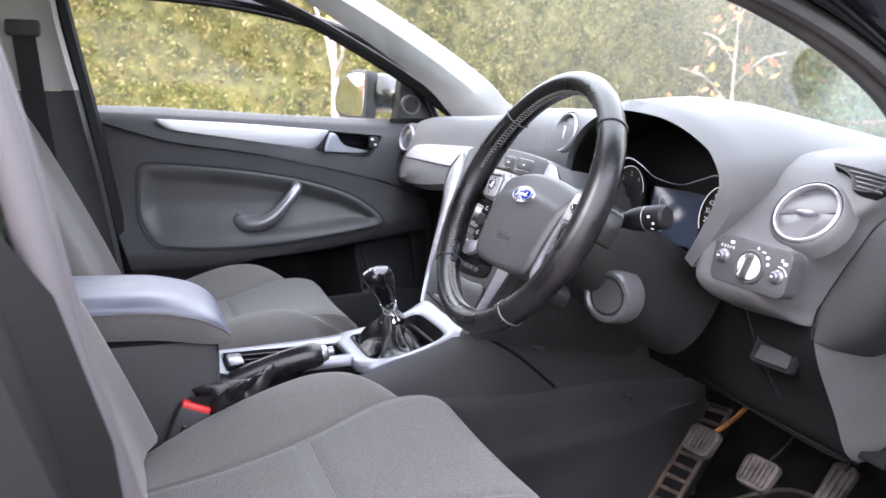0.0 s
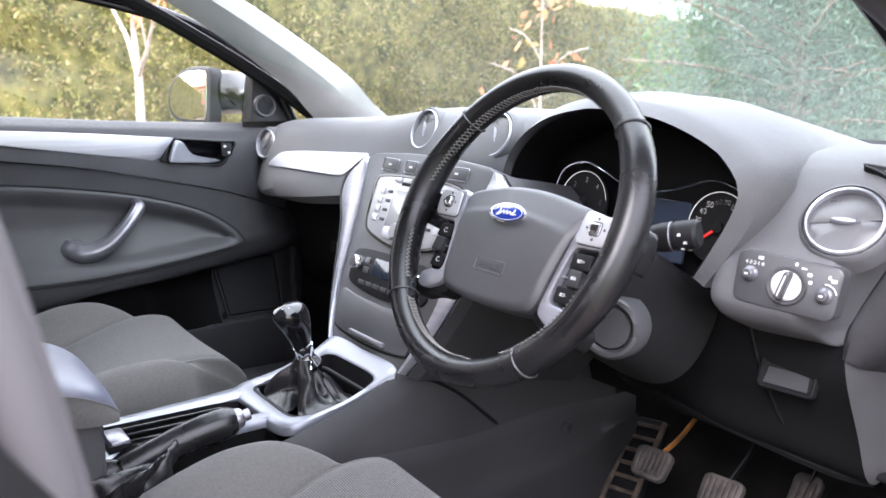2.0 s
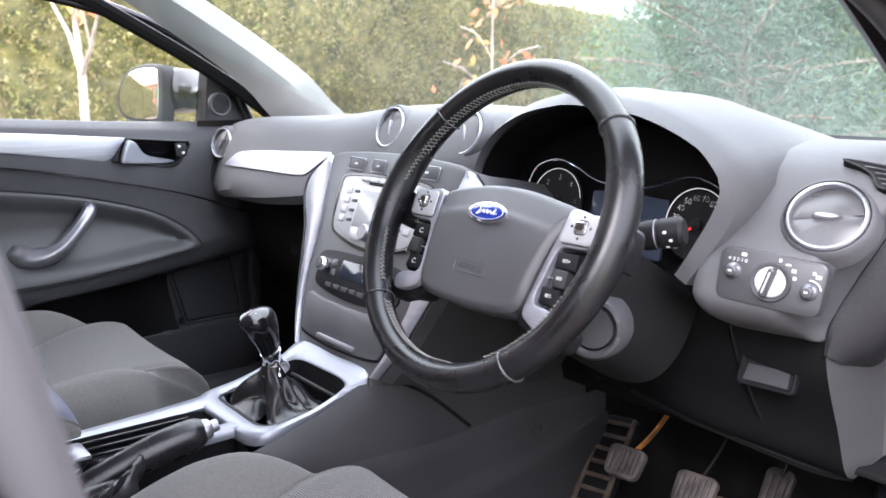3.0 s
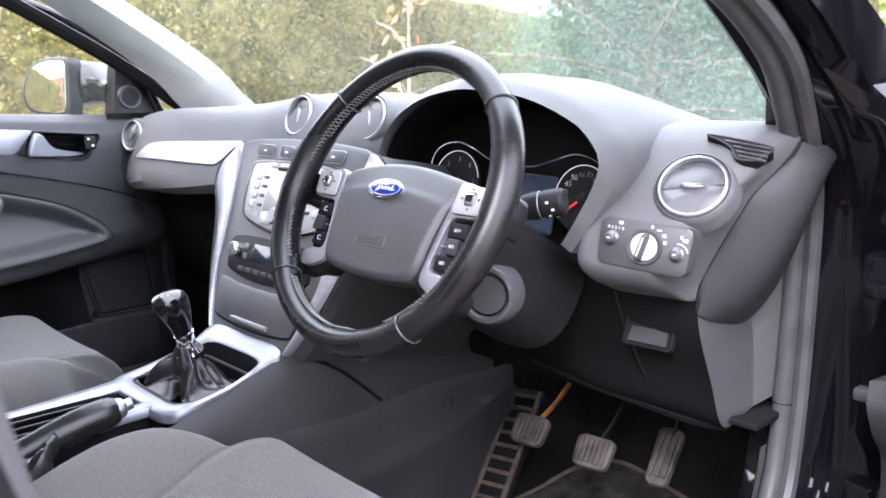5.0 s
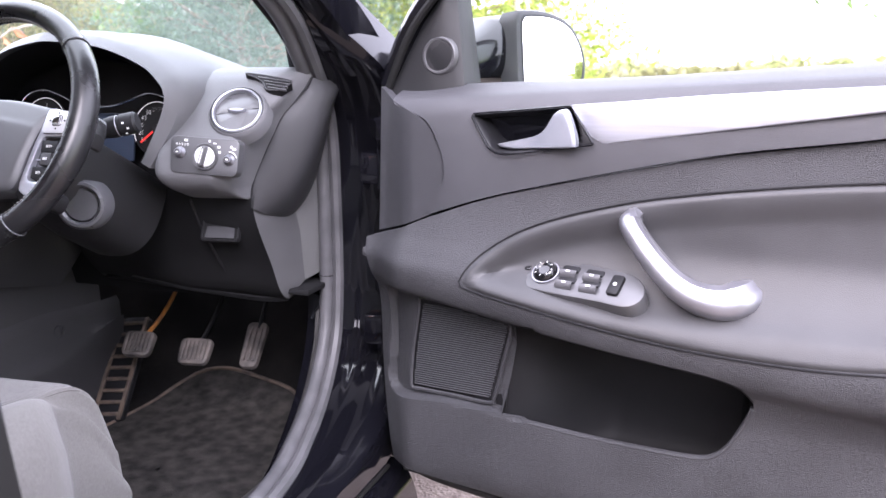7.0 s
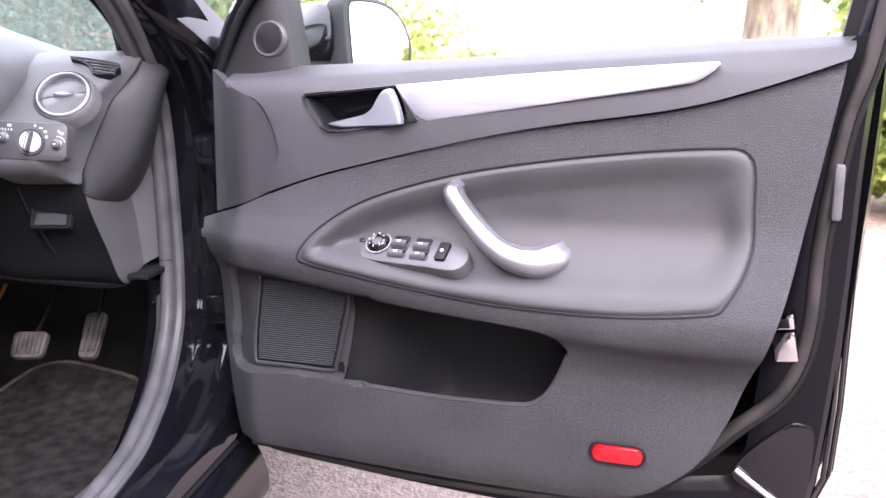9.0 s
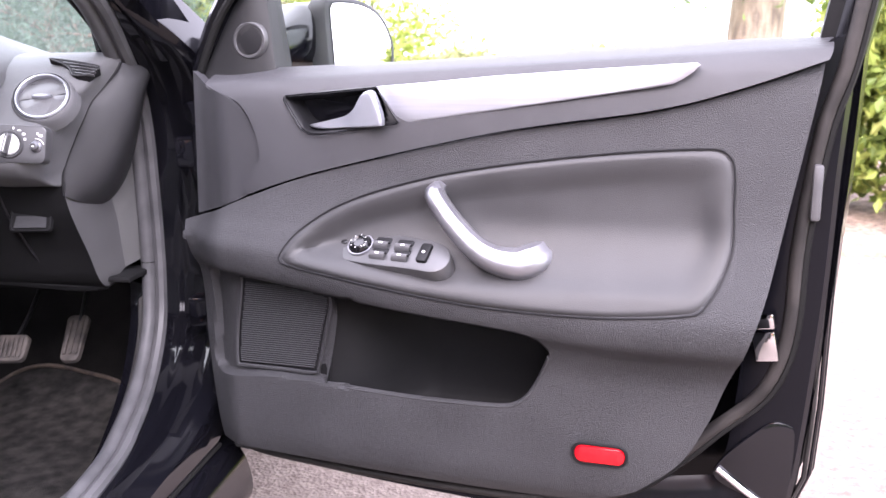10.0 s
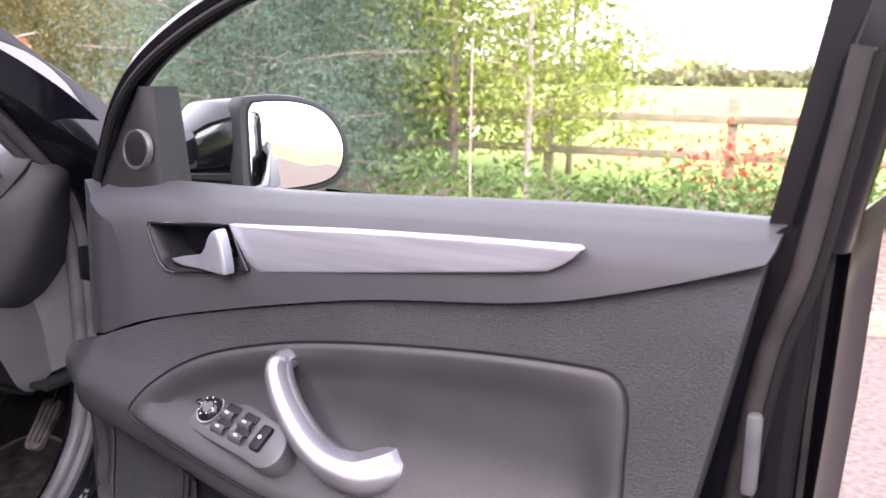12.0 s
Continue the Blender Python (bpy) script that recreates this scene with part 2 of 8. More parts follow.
def glass(name, tint, dust_haze=0.0):
    m = bpy.data.materials.new(name)
    m.use_nodes = True
    nt = m.node_tree
    nt.nodes.clear()
    out = nt.nodes.new("ShaderNodeOutputMaterial")
    mix, f = nt.nodes.new("ShaderNodeMixShader"), nt.nodes.new("ShaderNodeLayerWeight")
    p, k = nt.nodes.new("ShaderNodeMath"), nt.nodes.new("ShaderNodeMath")
    p.operation, k.operation = "POWER", "MULTIPLY_ADD"
    p.inputs[1].default_value, k.inputs[1].default_value, k.inputs[2].default_value = 5.0, 0.85, 0.015
    f.inputs["Blend"].default_value = 0.5
    t, g = nt.nodes.new("ShaderNodeBsdfTransparent"), nt.nodes.new("ShaderNodeBsdfGlossy")
    t.inputs["Color"].default_value = (*tint, 1)
    g.inputs["Roughness"].default_value = 0.0
    nt.links.new(f.outputs["Facing"], p.inputs[0])
    nt.links.new(p.outputs[0], k.inputs[0])
    nt.links.new(k.outputs[0], mix.inputs[0])
    nt.links.new(t.outputs[0], mix.inputs[1])
    nt.links.new(g.outputs[0], mix.inputs[2])
    if dust_haze:
        # a thin dusty film lit from behind, also painting in the milky reflected haze
        film, veil = nt.nodes.new("ShaderNodeMixShader"), nt.nodes.new("ShaderNodeBsdfTranslucent")
        specks = nt.nodes.new("ShaderNodeTexNoise")
        specks.inputs["Scale"].default_value, specks.inputs["Detail"].default_value = 3.0, 8.0
        amount = nt.nodes.new("ShaderNodeMath")
        amount.operation = "MULTIPLY"
        amount.inputs[1].default_value = dust_haze * 2
        veil.inputs["Color"].default_value = (0.75, 0.88, 0.86, 1)
        nt.links.new(specks.outputs["Fac"], amount.inputs[0])
        nt.links.new(amount.outputs[0], film.inputs[0])
        nt.links.new(mix.outputs[0], film.inputs[1])
        nt.links.new(veil.outputs[0], film.inputs[2])
        mix = film
    nt.links.new(mix.outputs[0], out.inputs[0])
    return m


GLASS = glass("clear_car_glass", (0.93, 0.96, 0.94))
SCREEN_GLASS = glass("dusty_hazed_windscreen_glass", (0.86, 0.94, 0.91), 0.008)
MIRROR = mat("mirror_glass", (0.9, 0.9, 0.9), 0.0, 1.0)


def leafy(name, colors, rough=0.5):
    """Leaves: each takes its own colour of the ramp."""
    m = mat(name, colors[0], rough, 0, 0.3)
    g = node(m, "ShaderNodeNewGeometry")
    r = node(m, "ShaderNodeValToRGB")
    e = r.color_ramp.elements
    e[0].color, e[1].color = (*colors[0], 1), (*colors[-1], 1)
    for i, c in enumerate(colors[1:-1]):
        k = e.new((i + 1) / (len(colors) - 1))
        k.color = (*c, 1)
    link(m, g.outputs["Random Per Island"], r.inputs["Fac"])
    link(m, r.outputs["Color"], shader(m).inputs["Base Color"])
    back = node(m, "ShaderNodeBsdfTranslucent")
    add = node(m, "ShaderNodeMixShader")
    add.inputs[0].default_value = 0.35
    link(m, r.outputs["Color"], back.inputs["Color"])
    o = m.node_tree.nodes["Material Output"]
    link(m, shader(m).outputs[0], add.inputs[1])
    link(m, back.outputs[0], add.inputs[2])
    link(m, add.outputs[0], o.inputs[0])
    return m


HEDGE = leafy("hedge_leaves", [(0.06, 0.075, 0.02), (0.15, 0.165, 0.04), (0.25, 0.25, 0.07), (0.37, 0.33, 0.12), (0.34, 0.25, 0.12), (0.5, 0.43, 0.22)])
PINE = leafy("pine_needles", [(0.06, 0.09, 0.065), (0.11, 0.17, 0.125), (0.16, 0.24, 0.18), (0.23, 0.31, 0.24)])
SPRING = leafy("spring_leaves", [(0.16, 0.2, 0.04), (0.26, 0.32, 0.06), (0.36, 0.42, 0.09), (0.44, 0.46, 0.14)])
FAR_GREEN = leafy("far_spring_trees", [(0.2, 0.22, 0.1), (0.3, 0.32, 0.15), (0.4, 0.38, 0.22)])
FAR_HEDGE = leafy("far_hedge_leaves", [(0.12, 0.11, 0.06), (0.2, 0.18, 0.1), (0.26, 0.25, 0.13)])
LAUREL = leafy("laurel_leaves", [(0.09, 0.13, 0.03), (0.18, 0.24, 0.05), (0.3, 0.36, 0.08), (0.4, 0.42, 0.13)])
SHRUB = leafy("shrub_leaves", [(0.07, 0.12, 0.04), (0.15, 0.24, 0.07), (0.26, 0.36, 0.12)])
RED_LEAF = leafy("red_shrub_leaves", [(0.3, 0.03, 0.03), (0.55, 0.07, 0.05), (0.6, 0.16, 0.1), (0.3, 0.2, 0.06)])
ORANGE_LEAF = leafy("orange_young_leaves", [(0.6, 0.18, 0.08), (0.75, 0.3, 0.15), (0.45, 0.4, 0.1)])
# the shade deep inside the hedge is put into this dark colour
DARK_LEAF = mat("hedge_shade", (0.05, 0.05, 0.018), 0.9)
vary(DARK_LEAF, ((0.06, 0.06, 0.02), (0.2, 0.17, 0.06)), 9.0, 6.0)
BARK = mat("grey_brown_bark", (0.25, 0.19, 0.15), 0.9)
vary(BARK, ((0.16, 0.12, 0.1), (0.36, 0.28, 0.22)), 22.0, 8.0, at=place(BARK, (1, 1, 0.25)))
grain(BARK, 40.0, 0.8, 0.01)
PALE_BARK = mat("pale_bark", (0.5, 0.42, 0.36), 0.8)
vary(PALE_BARK, ((0.3, 0.23, 0.19), (0.5, 0.42, 0.36)), 24.0, 6.0)
WOOD = mat("weathered_fence_wood", (0.3, 0.25, 0.17), 0.85)
vary(WOOD, ((0.22, 0.18, 0.12), (0.36, 0.3, 0.2)), 14.0, 8.0, at=place(WOOD, (0.3, 1, 1)))
GRAVEL = mat("pale_tarred_gravel", (0.42, 0.37, 0.34), 0.9, 0.0, 0.1)
GROUND = mat("meadow_grass", (0.2, 0.3, 0.06), 0.95)
vary(GROUND, ((0.2, 0.3, 0.05), (0.34, 0.42, 0.09)), 0.35, 9.0)
grain(GROUND, 30.0, 0.6, 0.03)
SOIL = mat("bark_mulch", (0.16, 0.11, 0.08), 0.95)
vary(SOIL, ((0.08, 0.055, 0.04), (0.28, 0.2, 0.15)), 24.0, 8.0)
grain(SOIL, 60.0, 0.9, 0.02)
KERB = mat("mossy_kerb_stone", (0.3, 0.26, 0.2), 0.9)
vary(KERB, ((0.2, 0.19, 0.11), (0.38, 0.32, 0.26)), 14.0, 7.0)
grain(KERB, 90.0, 0.5, 0.006)
BRICK = mat("far_brick", (0.35, 0.16, 0.11), 0.9)
ROOF = mat("far_roof_tiles", (0.3, 0.14, 0.1), 0.9)
vary(GRAVEL, ((0.105, 0.083, 0.072), (0.19, 0.157, 0.137)), 38.0, 14.0, lo=0.3, hi=0.7)
gv = node(GRAVEL, "ShaderNodeTexVoronoi", Scale=110.0)
link(GRAVEL, place(GRAVEL), gv.inputs["Vector"])
bump(GRAVEL, gv.outputs["Distance"], 0.7, 0.006)

# ---------------------------------------------------------------- mesh tools
# A shape is a pair (points, faces).


def lerp(a, b, t):
    return a + (b - a) * t


def smooth01(a, b, x):
    t = min(1.0, max(0.0, (x - a) / (b - a)))
    return t * t * (3 - 2 * t)


def curve(points, n=40, closed=False):
    """A smooth line through the points, with n points at even steps along it."""
    p = [Vector(q) for q in points]
    m = len(p)
    fine = []
    for i in range(m if closed else m - 1):
        if closed:
            a, b, c, d = p[i - 1], p[i], p[(i + 1) % m], p[(i + 2) % m]
        else:
            a, b, c, d = p[max(i - 1, 0)], p[i], p[i + 1], p[min(i + 2, m - 1)]
        for k in range(16):
            t = k / 16
            fine.append(0.5 * (2 * b + (c - a) * t + (2 * a - 5 * b + 4 * c - d) * t * t + (3 * b - a - 3 * c + d) * t ** 3))
    fine.append(p[0] if closed else p[-1])
    run = [0.0]
    for i in range(1, len(fine)):
        run.append(run[-1] + (fine[i] - fine[i - 1]).length)
    out, j = [], 0
    for k in range(n):
        s = run[-1] * k / (n if closed else n - 1)
        while j < len(run) - 2 and run[j + 1] < s:
            j += 1
        w = (s - run[j]) / max(run[j + 1] - run[j], 1e-9)
        out.append(fine[j].lerp(fine[j + 1], min(max(w, 0), 1)))
    return out


def graph(points):
    """A smooth function through (x, y) points."""
    xs = [q[0] for q in points]
    ys = [q[1] for q in points]

    def f(x):
        if x <= xs[0]:
            return ys[0]
        if x >= xs[-1]:
            return ys[-1]
        i = next(k for k in range(len(xs) - 1) if x <= xs[k + 1])
        t = (x - xs[i]) / (xs[i + 1] - xs[i])
        m0 = (ys[i + 1] - ys[max(i - 1, 0)]) / (xs[i + 1] - xs[max(i - 1, 0)]) * (xs[i + 1] - xs[i])
        m1 = (ys[min(i + 2, len(ys) - 1)] - ys[i]) / (xs[min(i + 2, len(xs) - 1)] - xs[i]) * (xs[i + 1] - xs[i])
        return (2 * t ** 3 - 3 * t * t + 1) * ys[i] + (t ** 3 - 2 * t * t + t) * m0 + (-2 * t ** 3 + 3 * t * t) * ys[i + 1] + (t ** 3 - t * t) * m1
    return f


def join(*shapes):
    v, f = [], []
    for a, b in shapes:
        k = len(v)
        v.extend(a)
        f.extend([[i + k for i in q] for q in b])
    return v, f


def moved(shape, m):
    v = [m @ Vector(p) for p in shape[0]]
    f = shape[1] if m.to_3x3().determinant() > 0 else [list(reversed(q)) for q in shape[1]]
    return v, f


def loft(rows, around=True, caps=True):
    """Skin over rows of equal numbers of points; around: each row is closed."""
    n, m = len(rows[0]), len(rows)
    v = [Vector(p) for r in rows for p in r]
    f = []
    for i in range(m - 1):
        for j in range(n if around else n - 1):
            k = (j + 1) % n
            f.append([i * n + j, i * n + k, (i + 1) * n + k, (i + 1) * n + j])
    if caps and around:
        f.append(list(range(n - 1, -1, -1)))
        f.append([(m - 1) * n + j for j in range(n)])
    return v, f


def tube(path, radius, n=10, closed=False, flat=1.0, up=(0, 0, 1)):
    """A round bar along the path; radius: a number or a function of 0..1; flat: its height to its width."""
    p = [Vector(q) for q in path]
    rows, m = [], len(p)
    for i, q in enumerate(p):
        a = p[i - 1] if closed or i else p[0]
        b = p[(i + 1) % m] if closed or i < m - 1 else p[-1]
        d = (b - a).normalized()
        s = d.cross(Vector(up))
        s = s.normalized() if s.length > 1e-4 else Vector((1, 0, 0))
        t = s.cross(d).normalized()
        r = radius(i / (m - 1)) if callable(radius) else radius
        rows.append([q + s * math.cos(2 * math.pi * k / n) * r + t * math.sin(2 * math.pi * k / n) * r * flat for k in range(n)])
    if closed:
        rows.append(rows[0])
    return loft(rows, True, not closed)


def lathe(profile, n=40):
    """Turned about z: (radius, z) from one end to the other."""
    rows = [[Vector((r * math.cos(2 * math.pi * k / n), r * math.sin(2 * math.pi * k / n), z)) for k in range(n)] for r, z in profile]
    return loft(rows, True, True)


def offset(outline, d):
    """A flat closed outline drawn in by d."""
    n, out = len(outline), []
    area = sum(outline[i - 1][0] * outline[i][1] - outline[i][0] * outline[i - 1][1] for i in range(n))
    s = 1 if area > 0 else -1
    for i in range(n):
        a, b, c = Vector(outline[i - 1][:2]), Vector(outline[i][:2]), Vector(outline[(i + 1) % n][:2])
        t = (c - b).normalized() + (b - a).normalized()
        t = t.normalized() if t.length > 1e-6 else (c - b).normalized()
        out.append(b + Vector((-t.y, t.x)) * s * d)
    return out


def slab(outline, z0, z1, r=0.002, both=False):
    """A plate of that outline from z0 up to z1, with its upper edge (or both) rounded by r."""
    area = sum(outline[i - 1][0] * outline[i][1] - outline[i][0] * outline[i - 1][1] for i in range(len(outline)))
    o = list(outline) if area > 0 else list(reversed(outline))
    steps = [(0.0, z0)]
    if both:
        steps = [(r, z0), (r * 0.3, z0 + r * 0.3), (0.0, z0 + r)]
    steps += [(0.0, z1 - r), (r * 0.3, z1 - r * 0.3), (r, z1)]
    rows = [[Vector((q[0], q[1], z)) for q in (offset(o, d) if d else o)] for d, z in steps]
    return loft(rows, True, True)


def box(x, y, z, r=0.003, at=(0, 0, 0)):
    """A box of these sizes about its centre, with rounded edges."""
    bm = bmesh.new()
    bmesh.ops.create_cube(bm, size=1)
    bmesh.ops.scale(bm, vec=(x, y, z), verts=bm.verts)
    if r:
        bmesh.ops.bevel(bm, geom=bm.edges[:], offset=min(r, 0.45 * min(x, y, z)), segments=2, affect="EDGES", profile=0.5)
    bm.verts.ensure_lookup_table()
    s = [v.co + Vector(at) for v in bm.verts], [[v.index for v in f.verts] for f in bm.faces]
    bm.free()
    return s


def rounded(w, h, r, n=5):
    """The outline of a rounded rectangle about 0."""
    out = []
    for cx, cy, a in ((w / 2 - r, h / 2 - r, 0), (r - w / 2, h / 2 - r, 90), (r - w / 2, r - h / 2, 180), (w / 2 - r, r - h / 2, 270)):
        out += [Vector((cx + r * math.cos(radians(a + 90 * k / n)), cy + r * math.sin(radians(a + 90 * k / n)))) for k in range(n + 1)]
    return out


def coons(bottom, right, top, left, nu, nv, lift, skirt=0.012):
    """A sheet between four edges drawn in two coordinates (bottom and top run left to right, left and right upwards), raised by
    lift(a, b) along the third; skirt: its edges turn back by that much. Points come out as (a, lift, b)."""
    B, T, L, R = curve(bottom, nu), curve(top, nu), curve(left, nv), curve(right, nv)
    rows = []
    for j in range(nv):
        t = j / (nv - 1)
        row = []
        for i in range(nu):
            s = i / (nu - 1)
            p = B[i] * (1 - t) + T[i] * t + L[j] * (1 - s) + R[j] * s
            p -= B[0] * (1 - s) * (1 - t) + B[-1] * s * (1 - t) + T[0] * (1 - s) * t + T[-1] * s * t
            row.append(Vector((p[0], lift(p[0], p[1]), p[1])))
        rows.append(row)
    v, f = loft(rows, False)
    if skirt:
        n = nu
        ring = [i for i in range(nu)] + [j * n + nu - 1 for j in range(1, nv)] + [(nv - 1) * n + i for i in range(nu - 2, -1, -1)] + [j * n for j in range(nv - 2, 0, -1)]
        k = len(v)
        v += [v[i] - Vector((0, skirt, 0)) for i in ring]
        m = len(ring)
        f += [[ring[i], k + i, k + (i + 1) % m, ring[(i + 1) % m]] for i in range(m)]
    return v, f


def pad(outline, rings, lift, centre=None, skirt=0.01, roll=0.006):
    """A sheet inside a closed outline in two coordinates, raised by lift(a, b), with edges that roll back. Points are (a, lift, b)."""
    o = [Vector(p) for p in outline]
    c = Vector(centre) if centre else sum(o, Vector((0, 0))) / len(o)
    rows = []
    for k in range(1, rings + 1):
        t = k / rings
        e = 1 - (1 - t) ** 1.5
        rows.append([Vector((q[0], lift(q[0], q[1]) - roll * max(0, (e - 0.9) / 0.1) ** 2, q[1])) for q in (c.lerp(p, e) for p in o)])
    rows.append([p - Vector((0, skirt, 0)) for p in rows[-1]])
    v, f = loft(rows, True, False)
    f.append(list(range(len(o) - 1, -1, -1)))
    return v, f


def part(name, shape, material, parent=None, label="", sharp=38, kind=""):
    """Links a shape as one mesh object, under a thing or a part."""
    me = bpy.data.meshes.new(name)
    me.from_pydata([tuple(p) for p in shape[0]], [], shape[1])
    me.validate()
    bm = bmesh.new()
    bm.from_mesh(me)
    bmesh.ops.recalc_face_normals(bm, faces=bm.faces)
    bm.to_mesh(me)
    bm.free()
    me.shade_smooth()
    me.set_sharp_from_angle(angle=radians(sharp))
    me.materials.append(material)
    ob = new(name, me)
    if parent:
        ob.parent = parent
        up = parent
        while up:
            ob.matrix_parent_inverse = up.matrix_basis.inverted() if up is parent else ob.matrix_parent_inverse
            up = None
    return tagged(ob, label=label, kind=kind)


def thing(name, label, category, at=(0, 0, 0), group="", kind=""):
    """An Empty at the base of a thing; its parts keep the world's coordinates."""
    e = new(name)
    e.empty_display_size = 0.05
    e.matrix_basis = Matrix.Translation(at)
    return tagged(e, label, category, group, kind)


def axes(origin, x, y, z):
    m = Matrix((x, y, z)).transposed().to_4x4()
    m.translation = Vector(origin)
    return m


def facing(origin, normal, up=(0, 0, 1)):
    """A frame whose z is the normal and whose y leans to up."""
    z = Vector(normal).normalized()
    x = Vector(up).cross(z).normalized()
    return axes(origin, x, z.cross(x), z)


def words(name, text, size, m, material, parent, depth=0.0004):
    """Lettering as a mesh, upright in the frame m (x to the right, y up, z to the reader)."""
    c = bpy.data.curves.new(name, "FONT")
    c.body, c.size, c.extrude, c.align_x, c.align_y, c.resolution_u = text, size, depth, "CENTER", "CENTER", 2
    tmp = bpy.data.objects.new(name, c)
    me = bpy.data.meshes.new_from_object(tmp)
    bpy.data.objects.remove(tmp)
    s = [m @ v.co for v in me.vertices], [list(p.vertices) for p in me.polygons]
    bpy.data.meshes.remove(me)
    return part(name, s, material, parent)

# ---------------------------------------------------------------- ground and garden


def sheet(name, x0, y0, x1, y1, z, material, label, category, n=2, wob=0.0):
    v, f = [], []
    for j in range(n + 1):
        for i in range(n + 1):
            x, y = lerp(x0, x1, i / n), lerp(y0, y1, j / n)
            v.append((x, y, z + wob * noise.noise(Vector((x * 0.7, y * 0.7, 3)))))
    for j in range(n):
        for i in range(n):
            k = j * (n + 1) + i
            f.append([k, k + 1, k + n + 2, k + n + 1])
    return tagged(part(name, (v, f), material), label, category, kind="structure")


sheet("ground", -1500, -1500, 1500, 1500, -0.03, GROUND, "bright green meadow reaching to the horizon", "ground", 4)
sheet("driveway", -3.8, -14, 9, 3.3, 0.0, GRAVEL, "pale pinkish gravel driveway, worn and dusty", "driveway", 40, 0.006)
sheet("planting_bed", -4.5, 3.38, 9, 7.6, 0.03, SOIL, "brown bark mulch bed with dry leaves", "flower bed", 40, 0.05)
sheet("hedge_bed", -9, -14, -3.86, 12, 0.012, SOIL, "brown bare soil under the hedge", "flower bed", 20, 0.03)


def fast(name, v, f, material, label, category, kind="stuff", parent=None):
    """A mesh of many loose pieces, from arrays."""
    me = bpy.data.meshes.new(name)
    me.from_pydata(v.tolist(), [], f.tolist())
    me.materials.append(material)
    ob = new(name, me)
    if parent:
        ob.parent = parent
        ob.matrix_parent_inverse = parent.matrix_basis.inverted()
    return tagged(ob, label, category, kind=kind)


def leaves(rng, at, size, stretch=0.55, droop=0.0):
    """A four-cornered bent leaf at each of the places, turned at random."""
    n = len(at)
    a = rng.normal(size=(n, 3))
    a[:, 2] -= droop
    a /= np.linalg.norm(a, axis=1)[:, None]
    b = np.cross(a, rng.normal(size=(n, 3)))
    b /= np.linalg.norm(b, axis=1)[:, None]
    c = np.cross(a, b)
    s = size * rng.uniform(0.6, 1.4, size=(n, 1))
    v = np.stack([at - a * s, at + b * s * stretch + c * s * 0.15, at + a * s, at - b * s * stretch + c * s * 0.15], 1).reshape(-1, 3)
    f = np.arange(4 * n).reshape(-1, 4)
    return v, f


rng = np.random.default_rng(7)

# the long clipped hedge, which leads away from the drive
HEDGE_LINE = curve([(-4.6, -9.0), (-4.5, -2.0), (-4.9, 1.5), (-6.3, 5.5), (-8.0, 9.5), (-9.2, 13.5), (-8.6, 18)], 120)
hedge = thing("hedge", "clipped hedge of small yellow-green and brown leaves", "hedge", (-4.6, 0, 0))
rows = []
for i, p in enumerate(HEDGE_LINE):
    t = (HEDGE_LINE[min(i + 1, 119)] - HEDGE_LINE[max(i - 1, 0)]).normalized()
    side = Vector((-t.y, t.x))
    row = []
    for k in range(14):
        a = k / 13
        d, z = (0.0, lerp(0.0, 2.25, a / 0.6)) if a < 0.6 else (lerp(0.0, 1.2, (a - 0.6) / 0.4), 2.25)
        q = p + side * d
        w = 0.16 * noise.noise(Vector((q.x * 1.6, q.y * 1.6, z * 1.6))) + 0.07 * noise.noise(Vector((q.x * 5, q.y * 5, z * 5)))
        row.append(Vector((q.x, q.y, z * (1 + 0.04 * noise.noise(Vector((q.x, q.y, 9)))))) + Vector((side.x, side.y, 0)) * w)
    rows.append(row)
part("hedge_core", loft(rows, False), DARK_LEAF, hedge, "dark inner sheet, the hedge's shade put into its colour")
n = 150000
s = rng.beta(1.0, 1.25, n) * 100
i0 = s.astype(int)
P = np.array([[q.x, q.y] for q in HEDGE_LINE])
T = P[np.minimum(i0 + 1, 119)] - P[i0]
T /= np.linalg.norm(T, axis=1)[:, None]
S = np.stack([-T[:, 1], T[:, 0]], 1)
z = rng.uniform(0.15, 2.3, n)
base = P[i0] + (P[np.minimum(i0 + 1, 119)] - P[i0]) * (s - i0)[:, None]
w = np.array([0.16 * noise.noise(Vector((x * 1.6, y * 1.6, k * 1.6))) + 0.07 * noise.noise(Vector((x * 5, y * 5, k * 5))) for (x, y), k in zip(base, z)])
out = rng.exponential(0.03, n)
top = rng.random(n) < 0.12
z[top], out[top] = 2.25 + rng.normal(0, 0.05, top.sum()), -rng.uniform(0, 1.0, top.sum())
at = np.concatenate([base + S * (w - out)[:, None], z[:, None]], 1)
v, f = leaves(rng, at, 0.0185, 0.42, 0.2)
fast("hedge_leaf", v, f, HEDGE, "small yellow-green hedge leaves", "", parent=hedge)


def limb(a, b, r0, r1, bend=0.1, n=8, sides=7, seed=0):
    a, b = Vector(a), Vector(b)
    mid = a.lerp(b, 0.5) + Vector((noise.noise(Vector((seed, 1, 2))), noise.noise(Vector((seed, 4, 2))), 0.3)) * bend
    return tube(curve([a, mid, b], n), lambda t: lerp(r0, r1, t), sides, up=(0.3, 0.9, 0.1))


